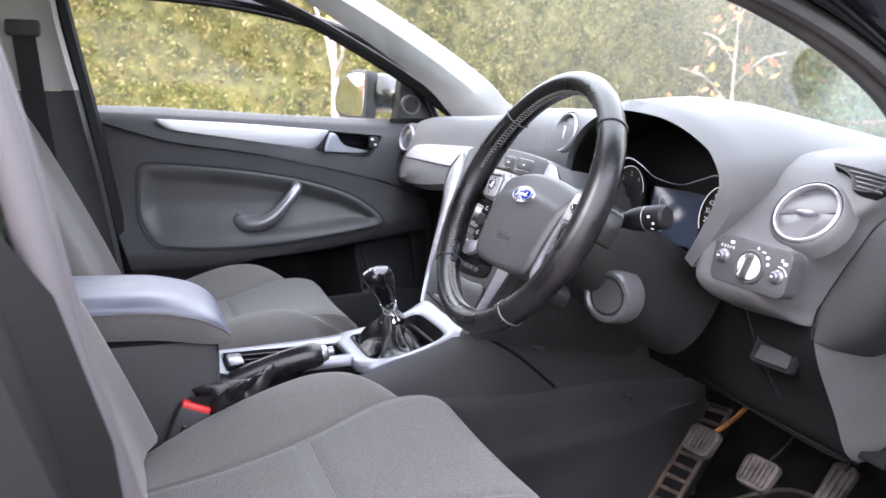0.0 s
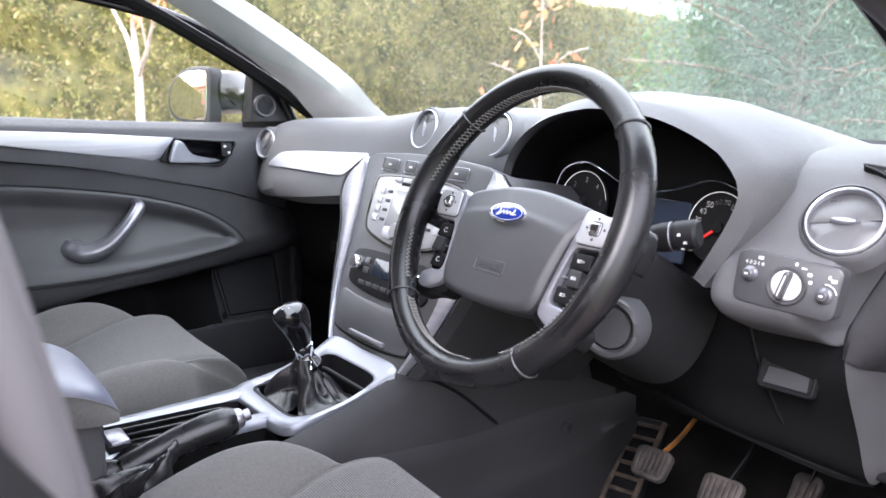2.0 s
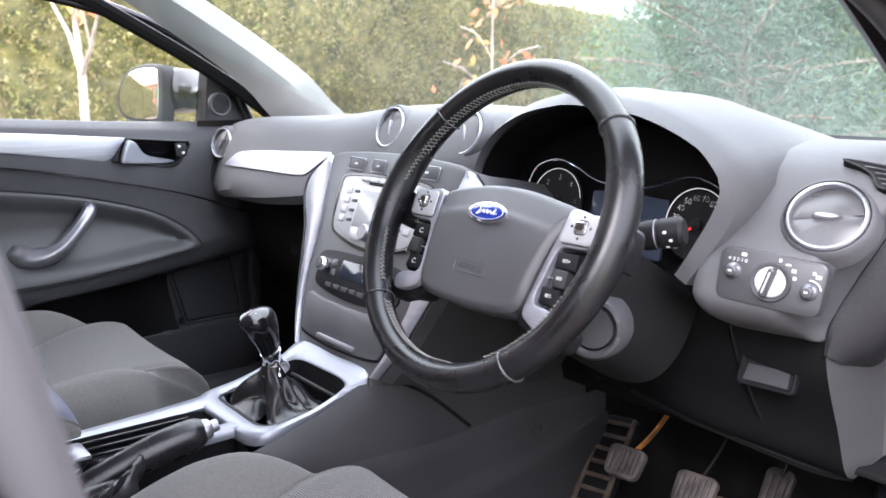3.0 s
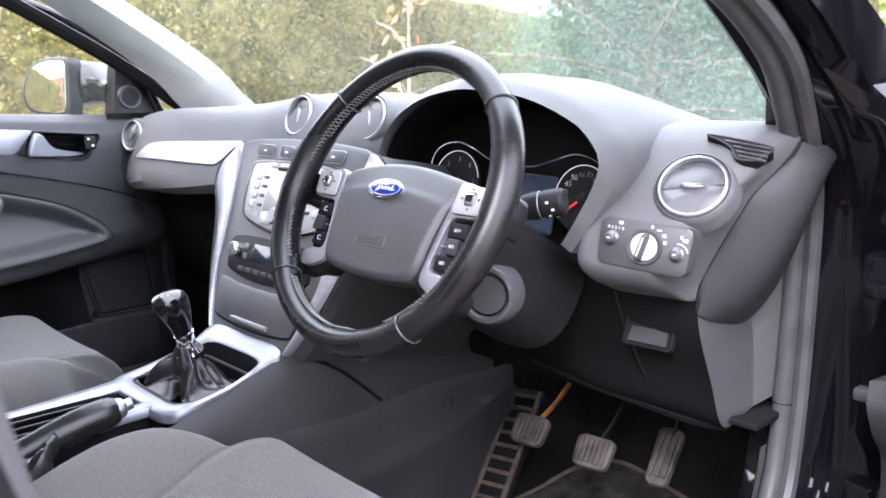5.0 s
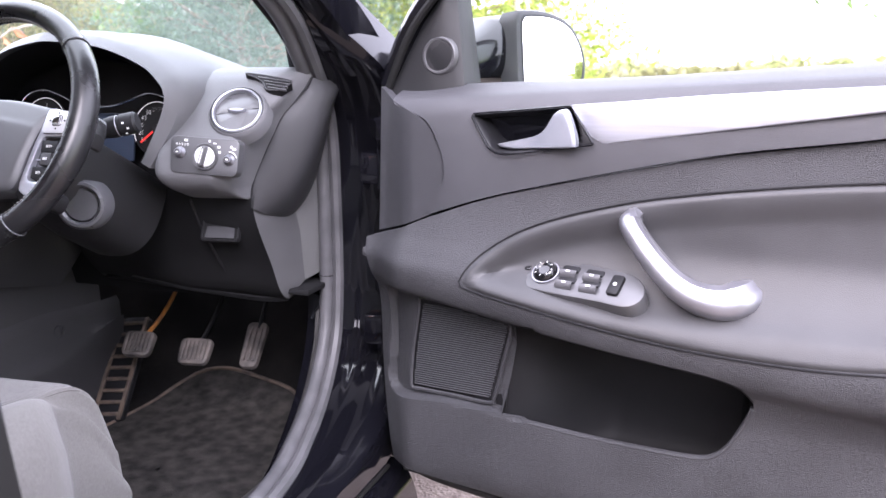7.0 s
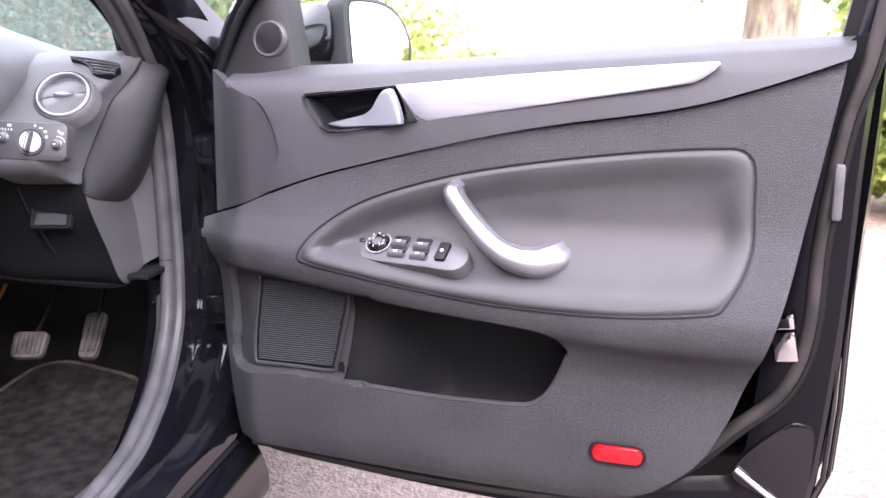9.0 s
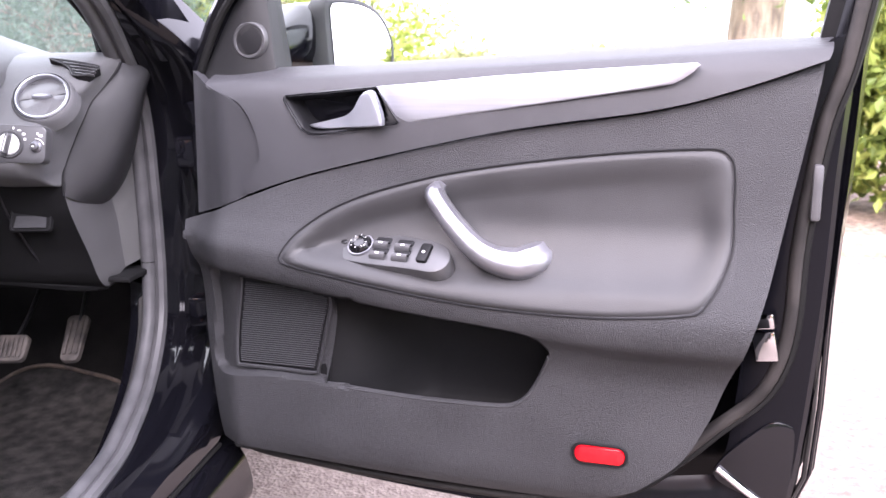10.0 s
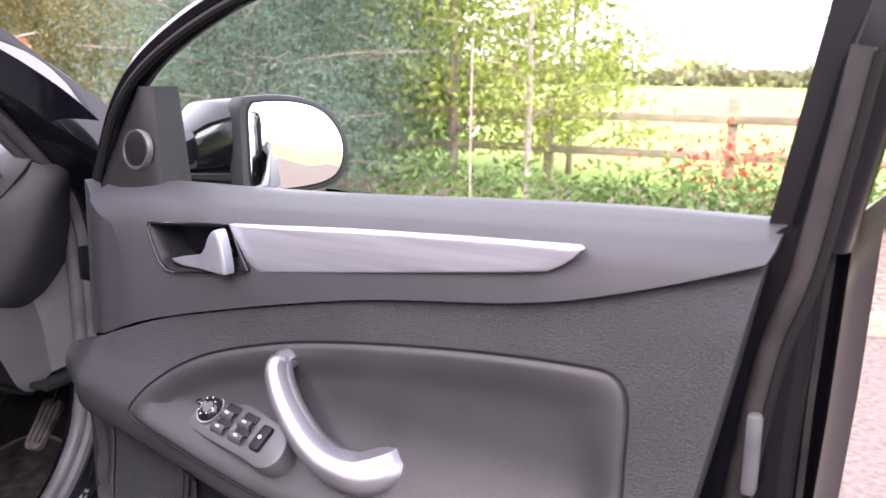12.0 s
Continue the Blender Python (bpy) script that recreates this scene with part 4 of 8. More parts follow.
    part("upper_trim", moved(trim, M), CARD_SMOOTH, d, "smooth grey upper trim")
    front = coons([(-0.182, 0.769), (-0.12, 0.787), (-0.075, 0.805)], [(-0.075, 0.805), (-0.078, 0.82), (-0.067, 0.838), (-0.052, 0.86), (-0.059, 0.9), (-0.087, 0.94), (-0.146, 0.966)],
                  [(-0.172, 0.985), (-0.16, 0.976), (-0.146, 0.966)], [(-0.182, 0.769), (-0.178, 0.85), (-0.172, 0.985)], 24, 40,
                  lambda u, z: 0.012 - 0.03 * smooth01(-0.1, -0.18, u), 0.02)
    part("front_trim", moved(front, M), CARD_SMOOTH, d, "smooth plastic corner of the door")
    part("insert", moved(pad(INS, 26, insert_w, (0.3, 0.77), 0.012, 0.003), M), CLOTH_DOOR, d, "padded black vinyl insert and armrest")
    part("insert_piping", moved(tube([(p.x, base_w(p.x, p.y) + 0.0006, p.y) for p in INSERT], 0.0013, 6, True, up=(0, 1, 0)), M), BLACK, d)
    # bright strip
    edge = [(0.135, 0.9615), (0.2, 0.966), (0.3, 0.974), (0.42, 0.981), (0.5, 0.985), (0.54, 0.987), (0.552, 0.9875), (0.556, 0.985), (0.549, 0.977), (0.536, 0.968), (0.525, 0.9625), (0.5, 0.958), (0.4, 0.9435), (0.28, 0.9265), (0.2, 0.9155), (0.174, 0.912), (0.17, 0.913), (0.155, 0.934), (0.143, 0.951)]
    strip = [Vector(edge[i]).lerp(Vector(edge[(i + 1) % len(edge)]), k / 4) for i in range(len(edge)) for k in range(4)]
    part("trim_strip", moved(pad([(p.x, p.y) for p in strip], 12, lambda u, z: 0.0195 + 0.004 * u - 2.2 * (z - 0.939 - 0.085 * (u - 0.135)) ** 2, None, 0.01, 0.0025), M), STRIP, d, "brushed aluminium strip")
    # inner handle in its bowl
    handle_bowl = part("handle_bowl", moved(pad(BO, 14, lambda u, z: up_w(u, z) + 0.003 - 0.055 * smooth01(0.0015, 0.014, inside(BO, u, z)) * (1 - smooth01(0.135, 0.15, u)), None, 0.012, 0.002), M), BLACK, d, "black handle recess")
    part("bowl_rim", moved(tube([(p.x, up_w(p.x, p.y) + 0.005, p.y) for p in bowl], 0.0012, 6, True, up=(0, 1, 0)), M), PLASTIC_GLOSS, handle_bowl)
    lever = curve([(0.03, 0.908), (0.065, 0.916), (0.092, 0.923), (0.108, 0.936), (0.117, 0.95), (0.126, 0.956), (0.135, 0.955), (0.145, 0.935), (0.15, 0.916), (0.145, 0.909), (0.09, 0.905), (0.05, 0.903)], 60, True)
    part("inner_handle", moved(pad([(p.x, p.y) for p in lever], 8, lambda u, z: 0.014 + 0.028 * max(0.0, (u - 0.03) / 0.125) ** 1.6, None, 0.012, 0.003), M), SILVER, d, "satin chrome release handle")
    if not driver:
        lock = part("lock_button", moved(slab(rounded(0.026, 0.03, 0.004), 0, 0.006, 0.002), on_card(M, up_w, 0.015, 0.931, -0.004)), BLACK, d)
        for k in (-1, 1):
            part("icon", moved(slab(rounded(0.006, 0.005, 0.001), 0.0055, 0.0064, 0.0002), on_card(M, up_w, 0.015 + 0.004 * k, 0.931 + 0.007 * k, -0.004)), PRINT, lock)
    # pull grip
    grip = curve([(0.226, -0.02, 0.823), (0.222, 0.02, 0.825), (0.222, 0.04, 0.819), (0.238, 0.053, 0.8), (0.262, 0.06, 0.774), (0.287, 0.061, 0.751), (0.312, 0.057, 0.737), (0.337, 0.05, 0.731), (0.352, 0.043, 0.732), (0.363, 0.03, 0.734), (0.37, 0.012, 0.736)], 56)
    thick = graph([(0.0, 0.0135), (0.15, 0.0125), (0.4, 0.0135), (0.62, 0.0165), (0.78, 0.021), (0.9, 0.024), (1.0, 0.0245)])
    rows = []
    for i, p in enumerate(grip):
        t = (grip[min(i + 1, 55)] - grip[max(i - 1, 0)]).normalized()
        side = t.cross(Vector((0, 1, 0)))
        side = side.normalized() if side.length > 0.35 or i > 28 else Vector((-0.72, 0, -0.69))
        out = side.cross(t).normalized()
        if i and side.dot(last) < 0:
            side, out = -side, -out
        if not i and out.dot(Vector((-0.6, 0.2, 0.4))) < 0:
            side, out = -side, -out
        last = side
        r = thick(i / 55)
        rows.append([p + side * r * x + out * r * y for x, y in ((1.0, -0.5), (1.02, 0.0), (0.92, 0.4), (0.55, 0.62), (0.34, 0.8), (0.0, 0.84), (-0.34, 0.78), (-0.7, 0.5), (-0.98, 0.05), (-1.0, -0.5), (-0.5, -0.8), (0.5, -0.8))])
    part("pull_grip", moved(loft(rows), M), SATIN, d, "satin silver pull grip with a faceted face")
    part("grip_backing", moved(tube([p + Vector((0.002, -0.012, -0.002)) for p in grip], lambda t: thick(t) * 1.06, 14, flat=0.7, up=(0, 1, 0)), M), GUNMETAL, d, "dark rear half of the grip")
    # speaker grille
    grille = part("speaker_grille", moved(pad(SPEAKER, 10, lambda u, z: base_w(u, z) - 0.012, None, 0.012, 0.003), M), BLACK, d, "black perforated speaker grille")
    part("grille_rim", moved(tube([(u, base_w(u, z) - 0.011, z) for u, z in SPEAKER], 0.003, 6, True, up=(0, 1, 0)), M), TRIM_DARK, grille)
    ribs = []
    for k in range(42):
        z = 0.536 + 0.0034 * k
        us = [u for u in np.linspace(-0.115, 0.06, 71) if inside(SPEAKER, u, z) > 0.006]
        if len(us) > 4:
            ribs.append(tube([(u, base_w(u, z) - 0.0108, z) for u in np.linspace(us[0], us[-1], 5)], 0.0011, 4, up=(0, 1, 0)))
    part("grille_rib", moved(join(*ribs), M), TRIM_DARK, grille, kind="stuff")
    # sail panel with the tweeter
    fwd = 0.0 if driver else -0.02
    rows = []
    for k in range(22):
        z = lerp(0.97, 1.108, k / 21)
        h = k / 21
        left, crease = lerp(-0.192, -0.112, h ** 0.9), lerp(-0.043, -0.062, h)
        lean = -0.012 * h
        rows.append([Vector((left - 0.002, -0.07, z)), Vector((left, -0.052 + lean, z)), Vector((left + 0.012, -0.041 + lean, z))]
                    + [Vector((lerp(left + 0.024, crease - 0.003, j / 9), -0.036 + 0.009 * math.sin(math.pi * j / 9) + lean, z)) for j in range(10)]
                    + [Vector((crease, -0.038 + lean, z)), Vector((crease + 0.002, -0.046 + lean, z)), Vector((crease + 0.004, -0.085, z))])
    part("sail_panel", moved(join(loft(rows, False), ([rows[0][i] for i in range(16)] + [p + Vector((0, -0.03, 0)) for p in rows[0]], [[i, i + 1, i + 17, i + 16] for i in range(15)])), M @ Matrix.Translation((fwd, 0, 0))), SAIL, d, "black triangular mirror panel")
    tw = M @ Matrix.Translation((fwd, 0, 0)) @ axes((-0.083, -0.0345, 1.028), (1, 0, 0), (0, -0.1, 0.995), (0, 0.995, 0.1))
    tweeter = part("tweeter", moved(lathe([(0.0, 0.001), (0.0215, 0.001), (0.0225, 0.0026), (0.025, 0.003), (0.027, 0.0018), (0.029, -0.003)], 40), tw), RING_DARK, d, "round tweeter grille")
    part("tweeter_mesh", moved(lathe([(0.0, 0.0028), (0.012, 0.0026), (0.02, 0.0018), (0.021, 0.0)], 30), tw), BLACK, tweeter)
    # painted shell behind the card
    shell = curve([(-0.165, 0.40), (-0.1, 0.37), (0.2, 0.345), (0.45, 0.34), (0.66, 0.36), (0.7, 0.4), (0.722, 0.65), (0.728, 0.85), (0.732, 1.01), (0.7, 1.012), (0.6, 0.985), (0.3, 0.965), (-0.15, 0.945), (-0.182, 0.9), (-0.175, 0.6)], 100, True)
    mid = Vector((0.27, 0.69))
    ring = []
    for k, w in ((0.8, -0.03), (0.86, -0.018), (0.985, -0.018), (1.0, -0.026), (1.0, -0.06), (0.99, -0.075)):
        ring.append([Vector((lerp(mid.x, p.x, k), w, lerp(mid.y, p.y, k))) for p in shell])
    part("door_shell", moved(join(loft(ring, True, False), moved(slab(shell, 0.13, 0.17, 0.02, True), axes((0, 0, 0), (1, 0, 0), (0, 0, 1), (0, -1, 0)))), M), DOOR_PAINT, d, "gloss black painted door shell")
    skin = loft([curve([(u0, -0.07, z), (u0 + 0.004, -0.085, z), (u0 + 0.003, -0.11, z), (u0 - 0.01, -0.145, z), (0.4, -0.2, z), (0.0, -0.195, z), (-0.24, -0.15, z), (-0.235, -0.12, z), (0.0, -0.15, z), (0.4, -0.155, z), (0.66, -0.13, z)], 52, True) for u0, z in ((0.69, 0.34), (0.712, 0.4), (0.722, 0.5), (0.735, 0.65), (0.745, 0.85), (0.75, 1.02))])
    skin = [Vector((p.x, p.y, p.z - (min(0.9 * (0.75 - p.x), 0.045 + 0.06 * (0.75 - p.x)) if p.z > 0.9 else 0.0))) for p in skin[0]], skin[1]
    part("outer_skin", moved(skin, M), DOOR_PAINT, d, "gloss black outer skin")
    seal = curve([(-0.16, 0.42), (-0.13, 0.39), (-0.05, 0.375), (0.2, 0.362), (0.38, 0.366), (0.48, 0.395), (0.552, 0.455), (0.6, 0.505), (0.648, 0.552), (0.673, 0.603), (0.683, 0.665), (0.686, 0.77), (0.703, 0.91), (0.724, 0.99), (0.748, 1.15)], 90)
    part("door_seal", moved(tube([(p.x, -0.018, p.y) for p in seal], lambda t: 0.006 + 0.003 * smooth01(0.3, 0.45, t), 10, up=(0, 1, 0)), M), SEAL, d, "grey-brown rubber door seal")
    part("seal_groove", moved(tube([(p.x + 0.0105, -0.017, p.y - 0.004) for p in seal[30:]], 0.0045, 6, up=(0, 1, 0)), M), BLACK_RUBBER, d)
    for dx, w, r, m in ((0.0, -0.074, 0.0035, SEAL), (0.009, -0.088, 0.003, PAINT), (-0.012, -0.062, 0.003, BLACK_RUBBER), (0.014, -0.108, 0.0035, BLACK_RUBBER), (0.006, -0.14, 0.003, SEAL)):
        part("door_hem", moved(tube([(u + dx, w, z) for u, z in ((0.7, 0.36), (0.722, 0.42), (0.727, 0.52), (0.728, 0.7), (0.73, 0.86), (0.735, 1.0))], r, 6, up=(0, 1, 0)), M), m, d, "folded edge of the door skin")
    # window frame and pane
    fr = curve([(-0.18, 0.985), (-0.125, 1.09), (-0.04, 1.16), (0.12, 1.225), (0.35, 1.27), (0.6, 1.285), (0.735, 1.275), (0.765, 1.24), (0.745, 1.12), (0.722, 1.0)], 60)
    frame_path = [(p.x, -0.055, p.y) for p in fr]
    wf = part("window_frame", moved(tube(frame_path, lambda t: 0.017 + 0.012 * smooth01(0.8, 0.9, t), 10, flat=1.1, up=(0, 1, 0)), M), DOOR_PAINT, d, "black window frame")
    part("frame_seal", moved(tube([(p.x * 1.0 + 0.004, -0.035, p.y - 0.014) for p in fr], 0.006, 8, up=(0, 1, 0)), M), BLACK_RUBBER, wf)
    part("rear_cover", moved(slab([Vector(p) for p in ((0.69, 1.0), (0.722, 1.0), (0.765, 1.24), (0.735, 1.27), (0.725, 1.2))], 0.03, 0.05, 0.003), M @ axes((0, 0, 0), (1, 0, 0), (0, 0, 1), (0, -1, 0))), UNDER, d, "dark trim of the rear window post")
    pane = curve([(-0.15, 0.985), (-0.1, 1.09), (0.0, 1.16), (0.2, 1.23), (0.5, 1.26), (0.72, 1.25), (0.715, 1.1), (0.705, 1.0)], 40)
    glass_pane = part("window_pane", moved(slab(list(pane), 0.066, 0.07, 0.0006), M @ axes((0, 0, 0), (1, 0, 0), (0, 0, 1), (0, -1, 0))), GLASS, d, "clear side window")
    glass_pane.visible_shadow = False
    part("waist_seal", moved(tube([(u, -0.06, 0.978 + 0.04 * u) for u in np.linspace(-0.06, 0.7, 16)], 0.006, 8), M), BLACK_RUBBER, d)
    # wing mirror on the outside
    mx = ((-0.085, -0.08, 1.015), (-0.095, -0.115, 1.02), (-0.085, -0.15, 1.036), (-0.062, -0.22, 1.038), (-0.03, -0.29, 1.036), (-0.012, -0.325, 1.032))
    rows = []
    for k, (u, w, z) in enumerate(mx):
        hz = (0.026, 0.032, 0.05, 0.057, 0.05, 0.026)[k]
        hu = (0.03, 0.034, 0.054, 0.058, 0.048, 0.026)[k]
        rows.append([Vector((u + hu * math.copysign(abs(math.cos(a)) ** 0.7, math.cos(a)), w, z + hz * math.copysign(abs(math.sin(a)) ** 0.7, math.sin(a)))) for a in [2 * math.pi * i / 24 for i in range(24)]])
    housing = part("wing_mirror", moved(loft(rows), M @ Matrix.Translation((0, 0, 0.0 if driver else 0.02))), PAINT, d, "black wing mirror housing")
    across, out = Vector((0.29, -0.957, 0)).normalized(), Vector((0.955, 0.29, 0.09)).normalized()
    tilt = M @ axes((0.012, -0.228, 1.027 if driver else 1.05), across, Vector((-0.085, -0.03, 1)).normalized(), out)
    gl = [Vector((p.x, p.y)) * 0.93 for p in curve([(-0.079, -0.054), (-0.08, 0.0), (-0.077, 0.054), (-0.06, 0.064), (0.0, 0.063), (0.045, 0.049), (0.072, 0.02), (0.08, -0.012), (0.07, -0.042), (0.045, -0.057), (0.0, -0.063), (-0.06, -0.063)], 50, True)]
    part("mirror_rim", moved(slab([p * 1.17 for p in gl], -0.03, 0.005, 0.006), tilt), TRIM_DARK, housing)
    part("mirror_gap", moved(slab([p * 1.05 for p in gl], 0.0, 0.0052, 0.0005), tilt), BLACK, housing)
    part("mirror_pane", moved(slab(gl, 0.003, 0.0062, 0.0005), tilt), MIRROR, housing, "mirror glass")
    if driver:
        pack_o = curve([(0.057, 0.0), (0.075, 0.016), (0.11, 0.02), (0.18, 0.018), (0.235, 0.012), (0.255, -0.006), (0.24, -0.022), (0.19, -0.022), (0.11, -0.021), (0.072, -0.016)], 60, True)
        along = Vector((0.17, 0.03, 0.0)).normalized()
        n = Vector((-0.1, 0.62, 0.78))
        n = (n - along * n.dot(along)).normalized()
        flat = M @ axes((0.16, 0.04, 0.739), along, n.cross(along) if n.cross(along).z > 0 else along.cross(n), n) @ Matrix.Diagonal((0.95, 0.9, 1, 1)) @ Matrix.Translation((-0.155, 0, 0))
        pack = part("switch_pack", moved(slab([Vector((p.x, p.y * 1.5)) for p in pack_o], -0.02, 0.004, 0.002), flat), GUNMETAL, d, "graphite window switch panel")
        knob_at = flat @ Matrix.Translation((0.104, 0.001, 0.004))
        part("mirror_knob", moved(lathe([(0.0, 0.0075), (0.008, 0.0075), (0.0095, 0.009), (0.012, 0.0095), (0.0145, 0.008), (0.0175, 0.002), (0.0175, -0.002)], 32), knob_at), PLASTIC_GLOSS, pack, "round mirror adjuster")
        part("knob_ring", moved(lathe([(0.0185, 0.0), (0.0185, 0.003), (0.0205, 0.003), (0.0205, 0.0)], 32), knob_at), SATIN, pack)
        for k in range(8):
            a = k * math.pi / 4
            part("knob_mark", moved(box(0.0025, 0.001, 0.0006, 0), knob_at @ Matrix.Rotation(a, 4, "Z") @ Matrix.Translation((0.0125, 0, 0.0098))), PRINT, pack)
        part("fold_button", moved(slab(rounded(0.01, 0.008, 0.002), 0, 0.003, 0.001), flat @ Matrix.Translation((0.074, 0.004, 0.004))), PLASTIC_GLOSS, pack)
        for i, (x, y) in enumerate(((0.139, 0.007), (0.141, -0.013), (0.176, 0.006), (0.178, -0.013))):
            part("switch_pit", moved(slab(rounded(0.026, 0.011, 0.003), -0.002, 0.0012, 0.0004), flat @ Matrix.Translation((x, y + 0.0075, 0.004))), BLACK, pack)
            sw = part("window_switch", moved(loft([[Vector((0.0125 * e, yy, zz)) for e in (-1, -0.9, 0.9, 1)] for yy, zz in ((0.003, 0.0), (0.0025, 0.005), (0.0, 0.0066), (-0.004, 0.0062), (-0.008, 0.0035), (-0.0095, 0.0005))], False), flat @ Matrix.Translation((x, y, 0.004))), GUNMETAL, pack)
            part("icon", moved(box(0.006, 0.0026, 0.0006, 0), flat @ Matrix.Translation((x, y - 0.0015, 0.0107))), PRINT, pack)
        part("lock_switch", moved(slab(rounded(0.017, 0.034, 0.004), 0, 0.005, 0.002), flat @ Matrix.Translation((0.213, -0.003, 0.004))), BLACK, pack)
        part("icon", moved(lathe([(0, 0.0006), (0.0025, 0.0006), (0.0025, 0)], 12), flat @ Matrix.Translation((0.213, -0.003, 0.009))), PRINT, pack)
        # lamp in the card's lower corner, and the lock in the shell's edge
        lamp = on_card(M, card_w, 0.452, 0.471, 0.0)
        red = part("door_lamp", moved(slab(rounded(0.068, 0.025, 0.011, 6), -0.004, 0.006, 0.004), lamp), RED_LENS, d, "red plastic warning lens")
        part("lens_rim", moved(tube([Vector((p.x, p.y, 0.002)) for p in rounded(0.072, 0.029, 0.013, 6)], 0.0022, 6, True), lamp), BLACK, red)
        part("lens_rib", moved(join(*[box(0.0008, 0.02, 0.001, 0, (-0.026 + 0.0035 * k, 0, 0.006)) for k in range(16)]), lamp), RED_LENS, red, kind="stuff")
        lock = M @ axes((0.652, -0.008, 0.64), (0.9, 0.3, 0.2), (-0.2, 0, 0.98), (-0.25, 0.95, 0.0))
        part("door_lock", moved(join(box(0.03, 0.04, 0.006, 0.002, (0, -0.012, 0)), box(0.026, 0.02, 0.01, 0.002, (0.004, 0.022, 0))), lock), CHROME, d, "bright steel door latch")
        part("latch_slot", moved(box(0.014, 0.012, 0.004, 0.001, (0.004, 0.02, 0.005)), lock), BLACK, d)
        part("shell_plate", moved(slab([Vector((p[0], p[1])) for p in curve([(0.60, 0.44), (0.66, 0.515), (0.69, 0.52), (0.7, 0.5), (0.695, 0.41), (0.68, 0.395), (0.66, 0.405)], 40, True)], 0.0, 0.004, 0.002), M @ axes((0, -0.018, 0), (1, 0, 0), (0, 0, 1), (0, 1, 0))), PAINT, d)
        part("drain_edge", moved(tube([(0.605, -0.012, 0.448), (0.645, -0.012, 0.418), (0.683, -0.012, 0.393)], 0.004, 6), M), CHROME, d, "bright worn metal edge")
        part("door_bumper", moved(box(0.012, 0.014, 0.07, 0.004, (0.7, -0.008, 0.83)), M), RUBBER, d, "rubber stop")
        for z in (0.86, 0.60):
            part("hinge", join(box(0.05, 0.035, 0.05, 0.006, (0.845, 0.115, z)), moved(lathe([(0, -0.03), (0.009, -0.03), (0.009, 0.03), (0, 0.03)], 14), Matrix.Translation((0.86, 0.1, z)))), PAINT, d, "painted hinge")
        part("check_strap", box(0.07, 0.02, 0.014, 0.003, (0.86, 0.1, 0.73)), GUNMETAL, d)
        part("hinge_gaiter", join(*[lathe([(0.018, -0.012 + 0.024 * k), (0.022, 0.024 * k), (0.018, 0.012 + 0.024 * k)], 16) for k in range(3)]), BLACK_RUBBER, d).matrix_basis = pose(0.865, 0.12, 0.5, 0, 90, 0)
    return d


build_door(DRIVER, "driver_door", "open black front door with charcoal card, aluminium strip and red lens", True)
build_door(PASSENGER, "passenger_door", "closed front passenger door with charcoal card and aluminium strip", False)

# ---------------------------------------------------------------- dashboard
dash = thing("dashboard", "grey soft-touch car dashboard with round silver vents", "dashboard", (0.0, 0.2, 0.62))

# per station along the car's width: top, its front edge, the lip under the face, and the back
STATIONS = [
    (-0.80, 0.985, 0.035, 0.84, 0.01, 0.22), (-0.74, 1.0, 0.008, 0.832, -0.03, 0.26), (-0.6, 1.012, -0.016, 0.84, -0.065, 0.33), (-0.4, 1.02, -0.022, 0.85, -0.075, 0.4),
    (-0.22, 1.03, -0.015, 0.87, -0.07, 0.44), (-0.1, 1.044, -0.012, 0.9, -0.045, 0.46), (0.04, 1.05, -0.012, 0.92, -0.045, 0.47), (0.16, 1.044, -0.01, 0.93, -0.03, 0.46), (0.24, 1.035, 0.06, 0.93, 0.06, 0.45),
]


def dash_row(x, zt, yf, zl, yl, yb):
    p = [(x, yb, zt - 0.03), (x, lerp(yb, yf, 0.5), zt - 0.008), (x, yf + 0.07, zt), (x, yf + 0.025, zt - 0.006), (x, yf + 0.004, zt - 0.022), (x, lerp(yf, yl, 0.35) - 0.002, lerp(zt, zl, 0.4)),
         (x, yl, zl + 0.03), (x, yl + 0.004, zl + 0.01), (x, yl + 0.02, zl), (x, yl + 0.06, zl + 0.006), (x, yl + 0.12, zl + 0.01)]
    return curve(p, 34)


keys = list(zip(*STATIONS))
fns = [graph(list(zip(keys[0], keys[k]))) for k in range(1, 6)]
xs = np.linspace(-0.8, 0.186, 52)
part("passenger_fascia", loft([dash_row(x, *[f(x) for f in fns]) for x in xs], False), DASH, dash, "grained grey upper fascia")

# hood over the instruments: an arch that flows into the dash top and the right-hand face
ARCH = curve([(0.178, 0.905), (0.188, 0.96), (0.224, 1.003), (0.278, 1.034), (0.338, 1.05), (0.384, 1.054), (0.461, 1.044), (0.523, 1.02), (0.567, 0.991), (0.581, 0.972), (0.575, 0.945), (0.558, 0.91), (0.54, 0.878)], 48)


def hood_lip(s):
    """How far the hood's edge stands forward, from its left foot to its right one."""
    return -0.055 + (0.06 * (0.45 - s) if s < 0.45 else 0.012 * (s - 0.45) / 0.3 if s < 0.75 else lerp(0.012, -0.012, (s - 0.75) / 0.25))


